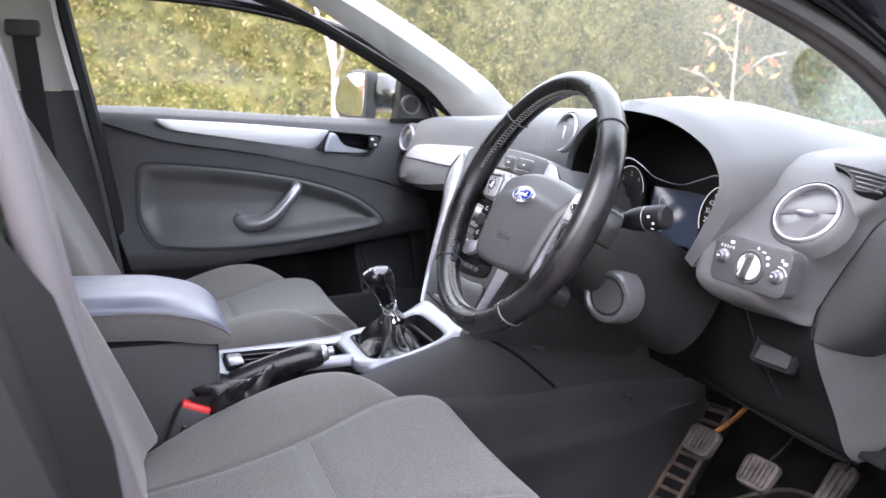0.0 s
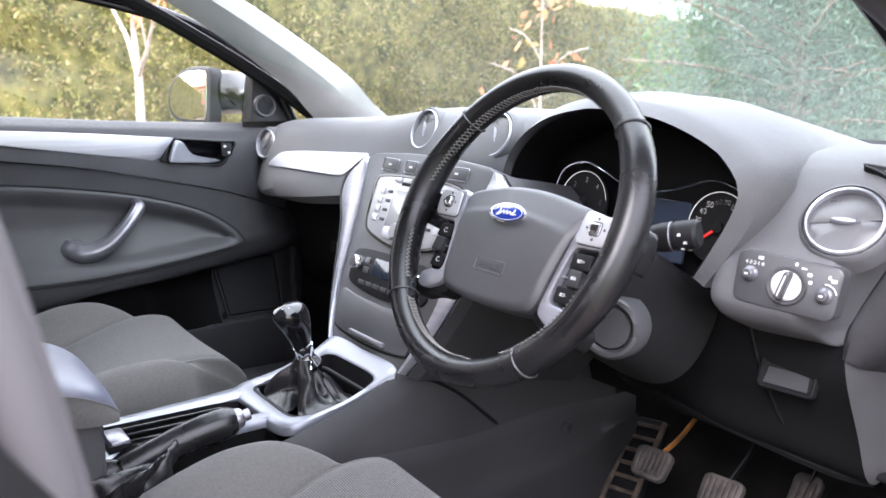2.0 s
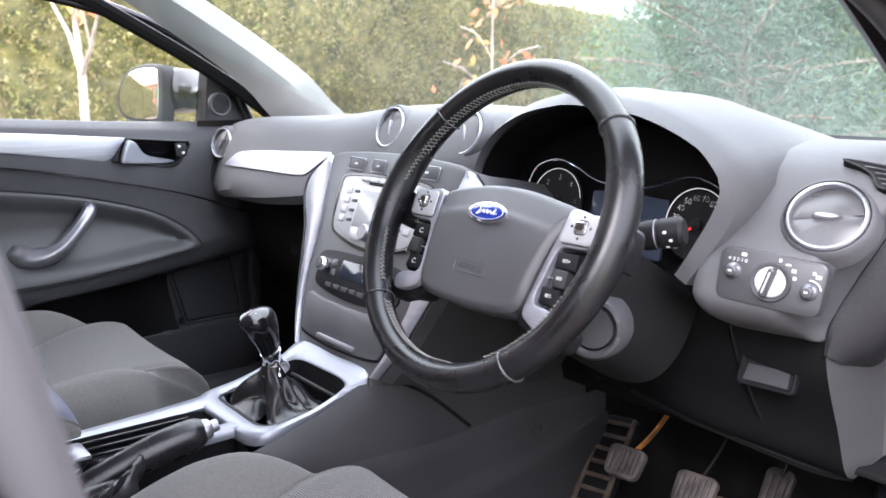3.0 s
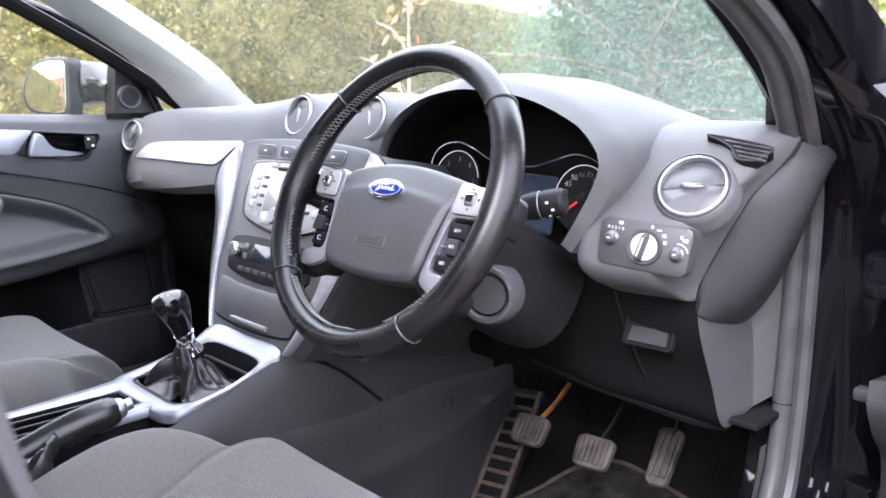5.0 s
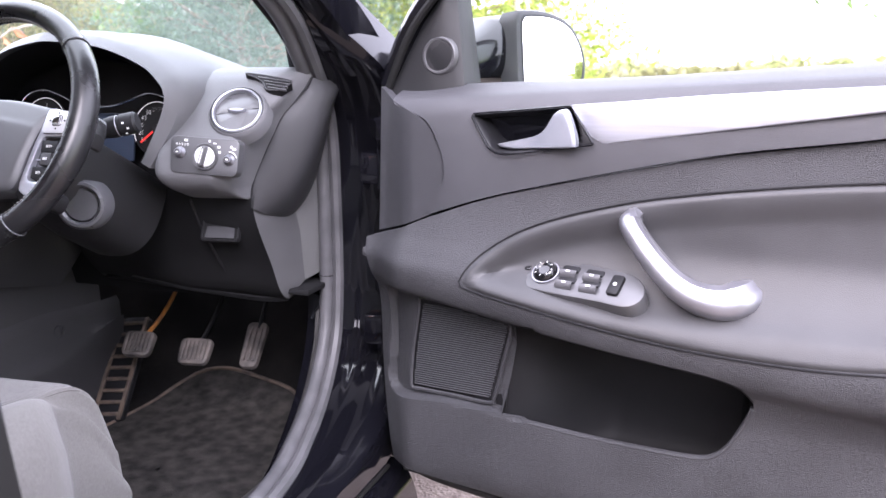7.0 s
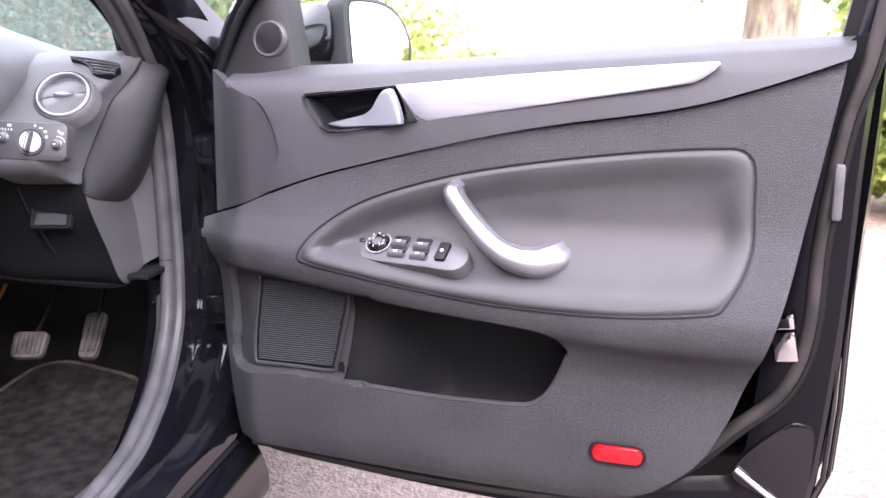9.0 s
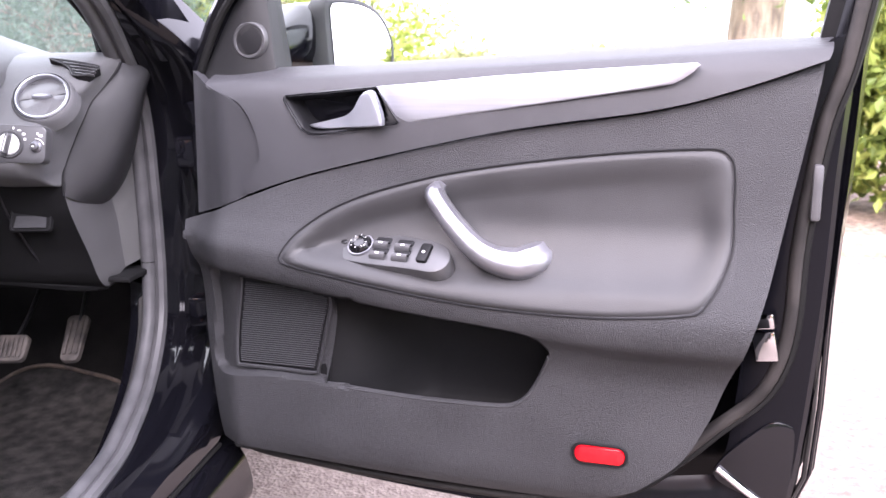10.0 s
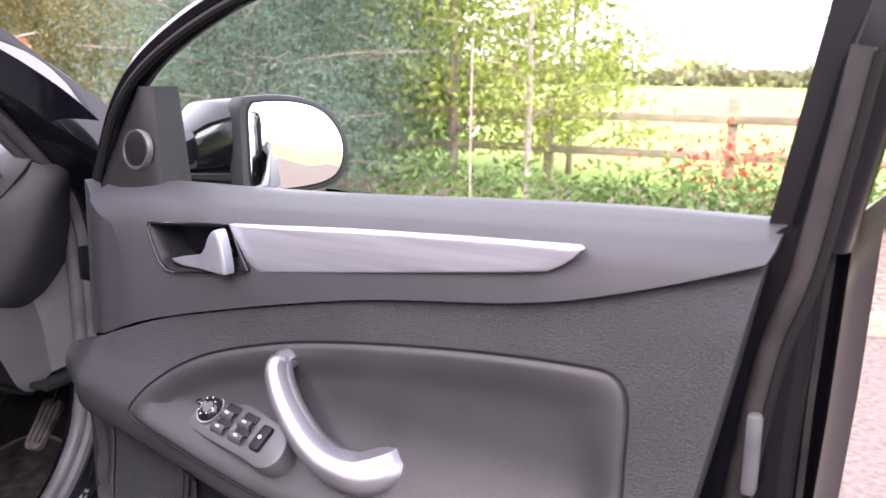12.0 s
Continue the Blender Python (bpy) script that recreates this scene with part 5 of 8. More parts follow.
rows = []
for i, p in enumerate(ARCH):
    a, b = ARCH[max(i - 1, 0)], ARCH[min(i + 1, 47)]
    t = (b - a).normalized()
    nrm = Vector((-t.y, t.x))
    s = i / 47
    fat = 0.016 + 0.01 * abs(2 * s - 1)
    lip = hood_lip(s)
    sec = [(0.0, 0.10), (0.0, 0.03), (0.001, lip + 0.006), (0.006, lip - 0.002), (0.014, lip + 0.002), (fat, lip + 0.03), (fat + 0.004 + 0.012 * abs(2 * s - 1), 0.08), (fat - 0.008 * math.sin(math.pi * s), 0.17), (-0.04 * math.sin(math.pi * s), 0.42)]
    rows.append(curve([Vector((p.x + nrm.x * d, y, p.y + nrm.y * d)) for d, y in sec], 26))
part("instrument_hood", loft(rows, False), DASH, dash, "grained arched hood over the dials")
lining = []
for i, p in enumerate(ARCH):
    a, b = ARCH[max(i - 1, 0)], ARCH[min(i + 1, 47)]
    t = (b - a).normalized()
    lip = hood_lip(i / 47)
    lining.append([Vector((p.x + t.y * d, y, p.y - t.x * d)) for d, y in ((0.002, 0.1), (0.002, 0.03), (0.0015, lip + 0.012), (0.0004, lip + 0.004))])
part("hood_lining", loft(lining, False), BLACK, dash, "matt black inside of the hood")

# shelf from the dash top to the foot of the windscreen
part("screen_shelf", loft([[Vector((x, lerp(0.16, 0.56 - 0.30 * (abs(x) / 0.76) ** 2.2, k / 8), 0.984 + 0.008 * math.sin(math.pi * k / 8))) for k in range(9)] for x in np.linspace(-0.74, 0.74, 41)], False), DASH, dash, "grey dash top under the windscreen")

# right-hand face with vent and light panel: bands from the dash top down and under, each from the hood's edge to the crease
# (depth at the middle, height, left end, crease)
BANDS = [
    (0.30, 1.012, 0.5, 0.73, 0.26), (0.16, 1.016, 0.5, 0.744, 0.16), (0.085, 1.013, 0.52, 0.745, 0.115), (0.05, 1.002, 0.545, 0.741, 0.1), (0.03, 0.988, 0.571, 0.736, 0.091), (0.012, 0.968, 0.584, 0.726, 0.079),
    (-0.006, 0.946, 0.581, 0.712, 0.062), (-0.024, 0.922, 0.574, 0.702, 0.054), (-0.042, 0.9, 0.567, 0.692, 0.048), (-0.049, 0.88, 0.562, 0.684, 0.043), (-0.052, 0.862, 0.562, 0.677, 0.038),
    (-0.046, 0.849, 0.565, 0.673, 0.035), (-0.034, 0.838, 0.57, 0.669, 0.031), (-0.016, 0.829, 0.574, 0.668, 0.03), (0.006, 0.82, 0.576, 0.668, 0.034), (0.04, 0.814, 0.576, 0.667, 0.05),
]
band = [graph([(k, b[j]) for k, b in enumerate(BANDS)]) for j in range(5)]
rows = []
for k in np.linspace(0, len(BANDS) - 1, 60):
    y0, z, left, gx, gy = [f(k) for f in band]
    turn = gx - lerp(0.018, 0.026, smooth01(0.96, 1.0, z))
    span = [(x, y0 + 0.19 * (x - 0.655) + back, z) for x, back in ((left, 0.016 * smooth01(0.95, 0.9, z)), (left + 0.008, 0.003 * smooth01(0.95, 0.9, z)), (lerp(left, turn, 0.4), 0.0), (lerp(left, turn, 0.7), 0.0), (turn - 0.008, 0.0))]
    last = span[-1][1]
    rows.append(curve(span + [(turn, last + 0.006, z - 0.001), (turn + 0.012, lerp(last, gy, 0.3), z - 0.002), (lerp(turn, gx, 0.8), lerp(last, gy, 0.7), z - 0.003), (gx, gy, z - 0.004)], 40))
part("driver_fascia", loft(rows, False), DASH, dash, "grained grey right-hand face")
groove = curve([(0.741, 0.1, 1.0), (0.735, 0.09, 0.984), (0.722, 0.075, 0.962), (0.71, 0.06, 0.941), (0.696, 0.05, 0.909), (0.683, 0.042, 0.878), (0.674, 0.036, 0.855), (0.668, 0.03, 0.832), (0.667, 0.028, 0.802)], 26)
swelling = curve([(0.768, 0.16, 0.99), (0.766, 0.13, 0.972), (0.756, 0.108, 0.93), (0.74, 0.092, 0.88), (0.722, 0.082, 0.838), (0.7, 0.078, 0.803), (0.676, 0.08, 0.78)], 26)
outer_ = curve([(0.715, 0.2, 0.975), (0.71, 0.205, 0.945), (0.706, 0.205, 0.905), (0.703, 0.198, 0.868), (0.697, 0.182, 0.828), (0.684, 0.165, 0.79), (0.664, 0.15, 0.758)], 26)
part("end_cap", loft([curve([a + Vector((-0.02, 0.02, 0.0)), a + Vector((-0.003, 0.004, -0.002)), a + Vector((0.002, 0.001, -0.001)), a.lerp(b, 0.5) + Vector((0.004, -0.006, 0)), b, b.lerp(c, 0.5) + Vector((0.008, 0, 0)), c], 16) for a, b, c in zip(groove, swelling, outer_)], False), TRIM_DARK, dash, "dark padded dash end cap")
part("cap_groove", tube([p + Vector((0.001, 0.0, -0.001)) for p in groove], 0.0012, 6), BLACK, dash)


def vent(name, at, normal, r, tilt=0.0):
    """A round vent: dark gap, satin ring, two pale flaps with a split between them and a small bright tab."""
    m = facing(at, normal) @ Matrix.Rotation(tilt, 4, "Z")
    v = part(name, moved(lathe([(r * 0.88, -0.03), (r * 0.885, 0.0005), (r * 0.9, 0.0028), (r * 0.94, 0.0035), (r * 0.975, 0.0024), (r, -0.001), (r, -0.03)], 56), m), STRIP, dash, "round air vent with satin silver ring")
    part("vent_gap", moved(lathe([(r * 0.995, -0.012), (r * 1.0, 0.0004), (r * 1.035, 0.0006), (r * 1.04, -0.012)], 56), m), BLACK, v)
    part("vent_collar", moved(lathe([(r * 1.035, -0.012), (r * 1.04, 0.0014), (r * 1.08, 0.0006), (r * 1.16, -0.006), (r * 1.24, -0.022)], 56), m), DASH, v)
    rr = r * 0.88
    part("vent_well", moved(lathe([(0, -0.024), (rr, -0.024), (rr, -0.005)], 40), m), BLACK, v)
    for k in (1, -1):
        pts = [Vector((rr * 0.985 * math.cos(a), rr * 0.985 * math.sin(a))) for a in np.linspace(0.03, math.pi - 0.03, 26)]
        pts += [Vector((lerp(-rr * 0.97, rr * 0.97, i / 10), 0.0009)) for i in range(1, 10)]
        flap = slab([Vector((p.x, p.y * k)) for p in pts], -0.008, -0.0025, 0.001)
        part("vent_flap", moved(flap, m @ Matrix.Rotation(radians(-3 * k), 4, "X")), FLAP, v)
    tab = curve([(-rr * 0.4, rr * 0.05), (-rr * 0.18, rr * 0.1), (rr * 0.14, rr * 0.04), (rr * 0.42, -rr * 0.05), (rr * 0.16, -rr * 0.09), (-rr * 0.16, -rr * 0.04)], 30, True)
    part("vent_tab", moved(slab(list(tab), -0.004, 0.0035, 0.0015), m), STRIP, v)
    return v


vent("air_vent", (0.672, -0.002, 0.952), (0.17, -0.78, 0.58), 0.039, radians(10))
vent("air_vent", (-0.054, -0.016, 1.012), (0.02, -0.93, 0.34), 0.035, radians(-70))
vent("air_vent", (0.136, -0.017, 1.012), (0.02, -0.93, 0.34), 0.035, radians(-60))
vent("air_vent", (-0.694, -0.024, 0.953), (0.22, -0.94, 0.2), 0.034, radians(60))

# light switch panel
PANEL = facing((0.644, -0.0485, 0.888), (0.2, -0.965, 0.16)) @ Matrix.Rotation(radians(-4), 4, "Z") @ Matrix.Diagonal((0.9, 0.9, 0.9, 1))
lp = part("light_panel", moved(slab([Vector((p.x * (1.0 + 0.6 * p.y), p.y)) for p in rounded(0.116, 0.06, 0.011, 5)], -0.02, 0.004, 0.002), PANEL), GUNMETAL, dash, "graphite headlamp switch panel")
dial = PANEL @ Matrix.Translation((0.002, -0.001, 0.004))
part("dial_ring", moved(lathe([(0.017, 0.0), (0.0175, 0.003), (0.021, 0.0035), (0.0225, 0.0)], 40), dial), GUNMETAL, lp)
part("light_dial", moved(lathe([(0.0, 0.006), (0.014, 0.006), (0.0165, 0.004), (0.017, 0.0)], 40), dial), DIAL_SILVER, lp, "satin rotary lamp switch")
part("dial_grip", moved(slab(rounded(0.008, 0.034, 0.004, 5), 0.004, 0.017, 0.003), dial @ Matrix.Rotation(radians(-12), 4, "Z")), GUNMETAL, lp)
part("dial_mark", moved(box(0.0016, 0.024, 0.001, 0, (0, 0, 0.0172)), dial @ Matrix.Rotation(radians(-12), 4, "Z")), PRINT, lp)
for x, y, s in ((-0.041, 0.0035, 1), (0.043, -0.003, 1)):
    k = PANEL @ Matrix.Translation((x, y, 0.004))
    kn = part("small_knob", moved(lathe([(0.0, 0.011), (0.005, 0.011), (0.0062, 0.0095), (0.0068, 0.004), (0.009, 0.002), (0.0095, 0.0)], 28), k), SATIN, lp, "small round push knob")
    part("knob_face", moved(lathe([(0.0, 0.0116), (0.0045, 0.0114), (0.0045, 0.011)], 20), k), GUNMETAL, kn)
    part("icon", moved(box(0.004, 0.002, 0.0004, 0, (0, 0, 0.0117)), k), PRINT, kn)
words("scale_numbers", "4·3·2·1·0", 0.0062, PANEL @ Matrix.Translation((-0.038, 0.0165, 0.0042)), PRINT, lp)
for x, y, w, h in ((-0.032, 0.0235, 0.006, 0.004), (0.008, 0.0245, 0.003, 0.004), (0.017, 0.0215, 0.006, 0.002), (0.024, 0.016, 0.005, 0.004), (0.026, 0.008, 0.004, 0.004), (0.05, 0.0145, 0.006, 0.004), (0.045, 0.0175, 0.003, 0.004)):
    part("icon", moved(slab(rounded(w, h, 0.0008, 2), 0.004, 0.0045, 0.0001), PANEL @ Matrix.Translation((x, y, 0))), PRINT, lp)
part("dimmer_arc", moved(tube([(0.043 + 0.0125 * math.cos(a), -0.003 + 0.0125 * math.sin(a), 0.0042) for a in np.linspace(0.3, 1.7, 9)], 0.0008, 4), PANEL), PRINT, lp)

# demister slot at the right end
SLOT_X, SLOT_N = Vector((0.963, 0.233, -0.14)).normalized(), Vector((0.3, -0.6, 0.74))
SLOT_Y = SLOT_N.cross(SLOT_X).normalized()
SLOT = axes((0.699, 0.039, 0.991), SLOT_X, SLOT_Y, SLOT_X.cross(SLOT_Y))
so = [Vector((p.x * 0.8, p.y * 0.78)) for p in curve([(-0.045, 0.016), (0.0, 0.017), (0.046, 0.012), (0.04, -0.002), (0.03, -0.016), (0.008, -0.02), (0.0, -0.012), (-0.006, -0.002), (-0.022, 0.008)], 40, True)]
slot = part("demister_slot", moved(slab(so, -0.012, 0.0025, 0.001), SLOT), BLACK, dash, "slatted side window vent")
part("slot_rim", moved(tube([Vector((p.x, p.y, 0.0025)) for p in so], 0.0012, 6, True), SLOT), TRIM_DARK, slot)
for k in range(4):
    x0 = (-0.018, -0.004, 0.002, 0.008)[k]
    part("slot_slat", moved(box((0.044 - x0) * 0.8, 0.0014, 0.004, 0.0004, ((0.044 + x0) * 0.4, 0.007 - 0.0062 * k, 0.0025)), SLOT), FLAP, slot)

# instruments
cluster = part("dial_panel", slab([Vector((p.x, p.y)) for p in curve([(0.185, 0.85), (0.185, 0.96), (0.25, 1.01), (0.375, 1.03), (0.5, 1.0), (0.575, 0.94), (0.575, 0.85)], 50, True)], 0, 0.01, 0.001), BLACK, dash, "black instrument panel")
cluster.matrix_basis = axes((0, -0.105, 0.014), (1, 0, 0), (0, 0.17, 0.985), (0, -0.985, 0.17))


def clock(cx, cz, r, labels, red, needle):
    m = axes((cx, 0.012, cz), (1, 0, 0), (0, 0.17, 0.985), (0, -0.985, 0.17))
    g = part("gauge", moved(lathe([(0, 0.0), (r * 0.97, 0.0), (r * 0.985, 0.006), (r, 0.007), (r * 1.02, 0.004)], 48), m), BLACK, dash, "round dial with white figures")
    part("gauge_ring", moved(tube([(r * 0.985 * math.cos(a), r * 0.985 * math.sin(a), 0.0065) for a in np.linspace(0.2, math.pi + 0.5, 40)], 0.0006, 6), m), LIT_PRINT, g)
    n = len(labels)
    for i, s in enumerate(labels):
        a = radians(215 - 250 * i / (n - 1))
        words("figures", s, r * 0.24, m @ Matrix.Translation((r * 0.72 * math.cos(a), r * 0.72 * math.sin(a), 0.0036)), LIT_PRINT, g)
        part("tick", moved(box(r * 0.09, 0.0012, 0.0006, 0, (r * 0.9, 0, 0.0036)), m @ Matrix.Rotation(a, 4, "Z")), LIT_PRINT, g)
        if red and i < n - 1:
            part("red_mark", moved(box(r * 0.1, 0.0045, 0.0005, 0, (r * 0.5, 0, 0.0036)), m @ Matrix.Rotation(a - 0.1, 4, "Z")), LIT_RED, g)
    part("needle", moved(box(r * 0.85, 0.003, 0.0016, 0.0005, (r * 0.42, 0, 0.006)), m @ Matrix.Rotation(radians(needle), 4, "Z")), LIT_RED, g, "red pointer")
    part("needle_cap", moved(lathe([(0, 0.009), (r * 0.16, 0.008), (r * 0.18, 0.002)], 24), m), BLACK, g)


clock(0.518, 0.922, 0.042, ["10", "20", "30", "40", "50", "60", "70", "80", "90", "100", "120", "140"], True, 218)
clock(0.298, 0.926, 0.044, ["0", "1", "2", "3", "4", "5", "6"], False, 215)
part("cluster_screen", moved(slab(rounded(0.118, 0.076, 0.004), 0, 0.003, 0.001), axes((0.412, 0.014, 0.908), (1, 0, 0), (0, 0.17, 0.985), (0, -0.985, 0.17))), SCREEN_BLUE, dash, "blue-grey driver display")
part("screen_figure", join(tube([(0.386 + 0.008 * math.cos(a), 0.0098, 0.926 + 0.008 * math.sin(a)) for a in np.linspace(0, 6.28, 16)], 0.0006, 4), tube([(0.38, 0.0098, 0.895), (0.378, 0.0098, 0.912), (0.394, 0.0098, 0.912), (0.392, 0.0098, 0.895), (0.38, 0.0098, 0.895)], 0.0006, 4)), PRINT, cluster)
arc = curve([(0.245, 0.94), (0.262, 0.97), (0.3, 0.983), (0.335, 0.975), (0.365, 0.962), (0.4, 0.957), (0.44, 0.958), (0.475, 0.968), (0.51, 0.977), (0.545, 0.968), (0.572, 0.948)], 50)
part("chrome_arc", tube([(p.x, 0.006, p.y) for p in arc], 0.0018, 6, up=(0, 1, 0)), CHROME, dash, "thin chrome line over the dials")
# silver strip and glove box on the passenger's side
band = curve([(-0.63, 0.912), (-0.6, 0.928), (-0.555, 0.943), (-0.45, 0.952), (-0.363, 0.956), (-0.28, 0.96), (-0.21, 0.963), (-0.199, 0.96), (-0.228, 0.94), (-0.256, 0.922), (-0.27, 0.918), (-0.34, 0.916), (-0.413, 0.915), (-0.52, 0.913), (-0.615, 0.91)], 80, True)


def fascia_y(x, z):
    zt, yf, zl, yl, yb = [f(x) for f in fns]
    t = (zt - z) / max(zt - zl, 0.01)
    return lerp(yf, yl, min(1, max(0, (t - 0.1) / 0.75))) - 0.004


part("fascia_strip", pad([(p.x, p.y) for p in band], 12, lambda x, z: fascia_y(x, z) - 0.002, None, -0.008, -0.001), STRIP, dash, "pale silver fascia strip")
rows = []
for x in np.linspace(-0.74, -0.06, 24):
    rows.append(curve([(x, 0.05, 0.83), (x, 0.04, 0.78), (x, 0.06, 0.7), (x, 0.12, 0.6), (x, 0.22, 0.52), (x, 0.3, 0.45)], 20))
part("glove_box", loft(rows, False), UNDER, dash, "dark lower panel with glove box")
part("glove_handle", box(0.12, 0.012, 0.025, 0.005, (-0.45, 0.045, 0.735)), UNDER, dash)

# knee panel and what hangs under the driver's side
knee = []
for x in np.linspace(0.28, 0.668, 24):
    k = smooth01(0.28, 0.5, x)
    knee.append(curve([(x, 0.03, 0.86), (x, 0.03, 0.815), (x, 0.042, 0.77), (x, 0.078, 0.70), (x, 0.105, 0.665 - 0.02 * k), (x, 0.14, 0.64 - 0.01 * k), (x, 0.24, 0.655)], 26))
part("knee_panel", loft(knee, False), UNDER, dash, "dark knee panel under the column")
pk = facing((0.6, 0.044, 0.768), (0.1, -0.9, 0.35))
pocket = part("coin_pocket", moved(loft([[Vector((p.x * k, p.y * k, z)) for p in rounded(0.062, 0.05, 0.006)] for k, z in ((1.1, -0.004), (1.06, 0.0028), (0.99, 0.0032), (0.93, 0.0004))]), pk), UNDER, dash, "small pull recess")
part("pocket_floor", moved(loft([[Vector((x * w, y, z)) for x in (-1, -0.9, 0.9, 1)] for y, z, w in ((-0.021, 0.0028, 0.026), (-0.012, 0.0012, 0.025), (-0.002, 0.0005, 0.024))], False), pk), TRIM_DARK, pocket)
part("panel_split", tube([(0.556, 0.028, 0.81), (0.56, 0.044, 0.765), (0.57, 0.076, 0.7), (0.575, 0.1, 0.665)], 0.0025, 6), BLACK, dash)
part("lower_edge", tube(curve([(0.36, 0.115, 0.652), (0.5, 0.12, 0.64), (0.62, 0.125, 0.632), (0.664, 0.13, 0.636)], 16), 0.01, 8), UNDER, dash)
fore = curve([(0.667, 0.03, 0.81), (0.667, 0.042, 0.77), (0.667, 0.078, 0.70), (0.667, 0.105, 0.645), (0.667, 0.13, 0.63)], 14)
fold = curve([(0.688, 0.125, 0.79), (0.688, 0.14, 0.745), (0.688, 0.145, 0.7), (0.688, 0.15, 0.66)], 14)
aft = curve([(0.702, 0.205, 0.86), (0.7, 0.205, 0.79), (0.698, 0.205, 0.73), (0.697, 0.205, 0.667)], 14)
part("kick_panel", loft([[a + Vector((-0.002, 0.03, 0)), a, a.lerp(b, 0.12) + Vector((0, -0.003, 0)), a.lerp(b, 0.9), b] for a, b in zip(fore, fold)], False), GREY_LOWER, dash, "grey plastic kick panel")
part("kick_cover", loft([[b, b.lerp(c, 0.06) + Vector((0, -0.004, 0)), b.lerp(c, 0.9) + Vector((0, -0.004, 0)), c, c + Vector((0.01, 0.05, 0))] for b, c in zip(fold, aft)], False), KICK, dash, "paler grey vertical trim beside the seal")
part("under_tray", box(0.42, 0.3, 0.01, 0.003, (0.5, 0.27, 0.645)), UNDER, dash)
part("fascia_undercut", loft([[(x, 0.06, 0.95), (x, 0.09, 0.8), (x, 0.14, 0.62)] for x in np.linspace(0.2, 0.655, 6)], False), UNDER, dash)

# ---------------------------------------------------------------- steering column and wheel
WHEEL_UP = Vector((0, 0.449, 0.893)).normalized()
WHEEL_N = Vector((0, -0.893, 0.449)).normalized()
HUB_AT = Vector((0.434, -0.229, 0.936))
WM = axes(HUB_AT, (1, 0, 0), WHEEL_UP, WHEEL_N)
column = thing("steering_column", "dark steering column shroud with stalks and round key cap", "steering column", (0.43, 0.1, 0.78))
rows = []
for k, (d, w, h, lo) in enumerate(((0.045, 0.056, 0.045, 0.05), (0.06, 0.066, 0.05, 0.06), (0.12, 0.074, 0.05, 0.08), (0.2, 0.08, 0.045, 0.095), (0.28, 0.08, 0.04, 0.1))):
    rows.append([WM @ Vector((w * math.copysign(abs(math.cos(a)) ** 0.75, math.cos(a)), (h if math.sin(a) > 0 else lo) * math.copysign(abs(math.sin(a)) ** 0.75, math.sin(a)), -d)) for a in [2 * math.pi * i / 32 for i in range(32)]])
part("column_shroud", loft(rows), SAIL, column, "dark plastic column shroud")
cap = facing((0.503, -0.148, 0.825), (0.4, -0.88, 0.1))
part("cap_ring", moved(lathe([(0.024, -0.03), (0.025, 0.002), (0.028, 0.005), (0.032, 0.004), (0.0355, -0.002), (0.037, -0.03)], 40), cap), FLAP, column, "grey round bezel")
part("key_cap", moved(lathe([(0, 0.002), (0.022, 0.001), (0.0245, -0.003), (0.0245, -0.02)], 36), cap), GREY_LOWER, column, "round blanking cap")


def stalk(side):
    s = 1 if side > 0 else -1
    a, b = WM @ Vector((0.06 * s, 0.005, -0.05)), Vector((0.604, -0.138, 0.942)) if s > 0 else WM @ Vector((-0.17, 0.03, -0.07))
    d = (b - a).normalized()
    m = facing(a, d)
    L = (b - a).length
    st = part("stalk", moved(lathe([(0.01, 0), (0.008, L * 0.35), (0.009, L * 0.5), (0.0132, L * 0.62), (0.0148, L * 0.7), (0.0148, L * 0.78), (0.0138, L * 0.79), (0.0138, L * 0.81), (0.015, L * 0.82), (0.015, L * 0.97), (0.012, L * 1.0), (0, L * 1.0)], 28), m), BLACK, column, "black wiper stalk")
    for k in range(4):
        part("icon", moved(box(0.0025, 0.0006, 0.003, 0), m @ Matrix.Rotation(radians(-100 + 32 * k), 4, "Z") @ Matrix.Translation((0, -0.0151, L * (0.87 + 0.04 * (k % 2))))), PRINT, st)
    part("stalk_band", moved(lathe([(0.0147, L * 0.775), (0.0151, L * 0.78), (0.0147, L * 0.785)], 28), m), SATIN, st)


stalk(1)
stalk(-1)

wheel = thing("steering_wheel", "black leather steering wheel with silver spokes and blue oval badge", "steering wheel", HUB_AT)
R = 0.167
pts = [WM @ Vector((R * math.cos(a), R * math.sin(a), 0.012)) for a in np.linspace(0, 2 * math.pi, 97)[:-1]]
rim_rows = []
for i in range(96):
    a = 2 * math.pi * i / 96
    c = Vector((math.cos(a), math.sin(a), 0))
    side = abs(math.cos(a)) > 0.93
    grow = 1.0 + 0.10 * smooth01(0.75, 0.95, abs(math.cos(a - 0.12)))
    rim_rows.append([WM @ (c * (R + 0.0145 * grow * math.cos(b)) + Vector((0, 0, 0.012 + 0.0175 * grow * math.sin(b)))) for b in [2 * math.pi * k / 16 for k in range(16)]])
rim_rows.append(rim_rows[0])
part("rim", loft(rim_rows, True, False), LEATHER, wheel, "smooth black leather rim")
for a in (41, 138, 222, 308):
    c = Vector((math.cos(radians(a)), math.sin(radians(a)), 0))
    part("rim_seam", tube([WM @ (c * (R + 0.0156 * math.cos(b)) + Vector((0, 0, 0.012 + 0.0187 * math.sin(b)))) for b in np.linspace(0, 2 * math.pi, 25)[:-1]], 0.0012, 5, True, up=tuple(WM.to_3x3() @ c)), GUNMETAL, wheel)
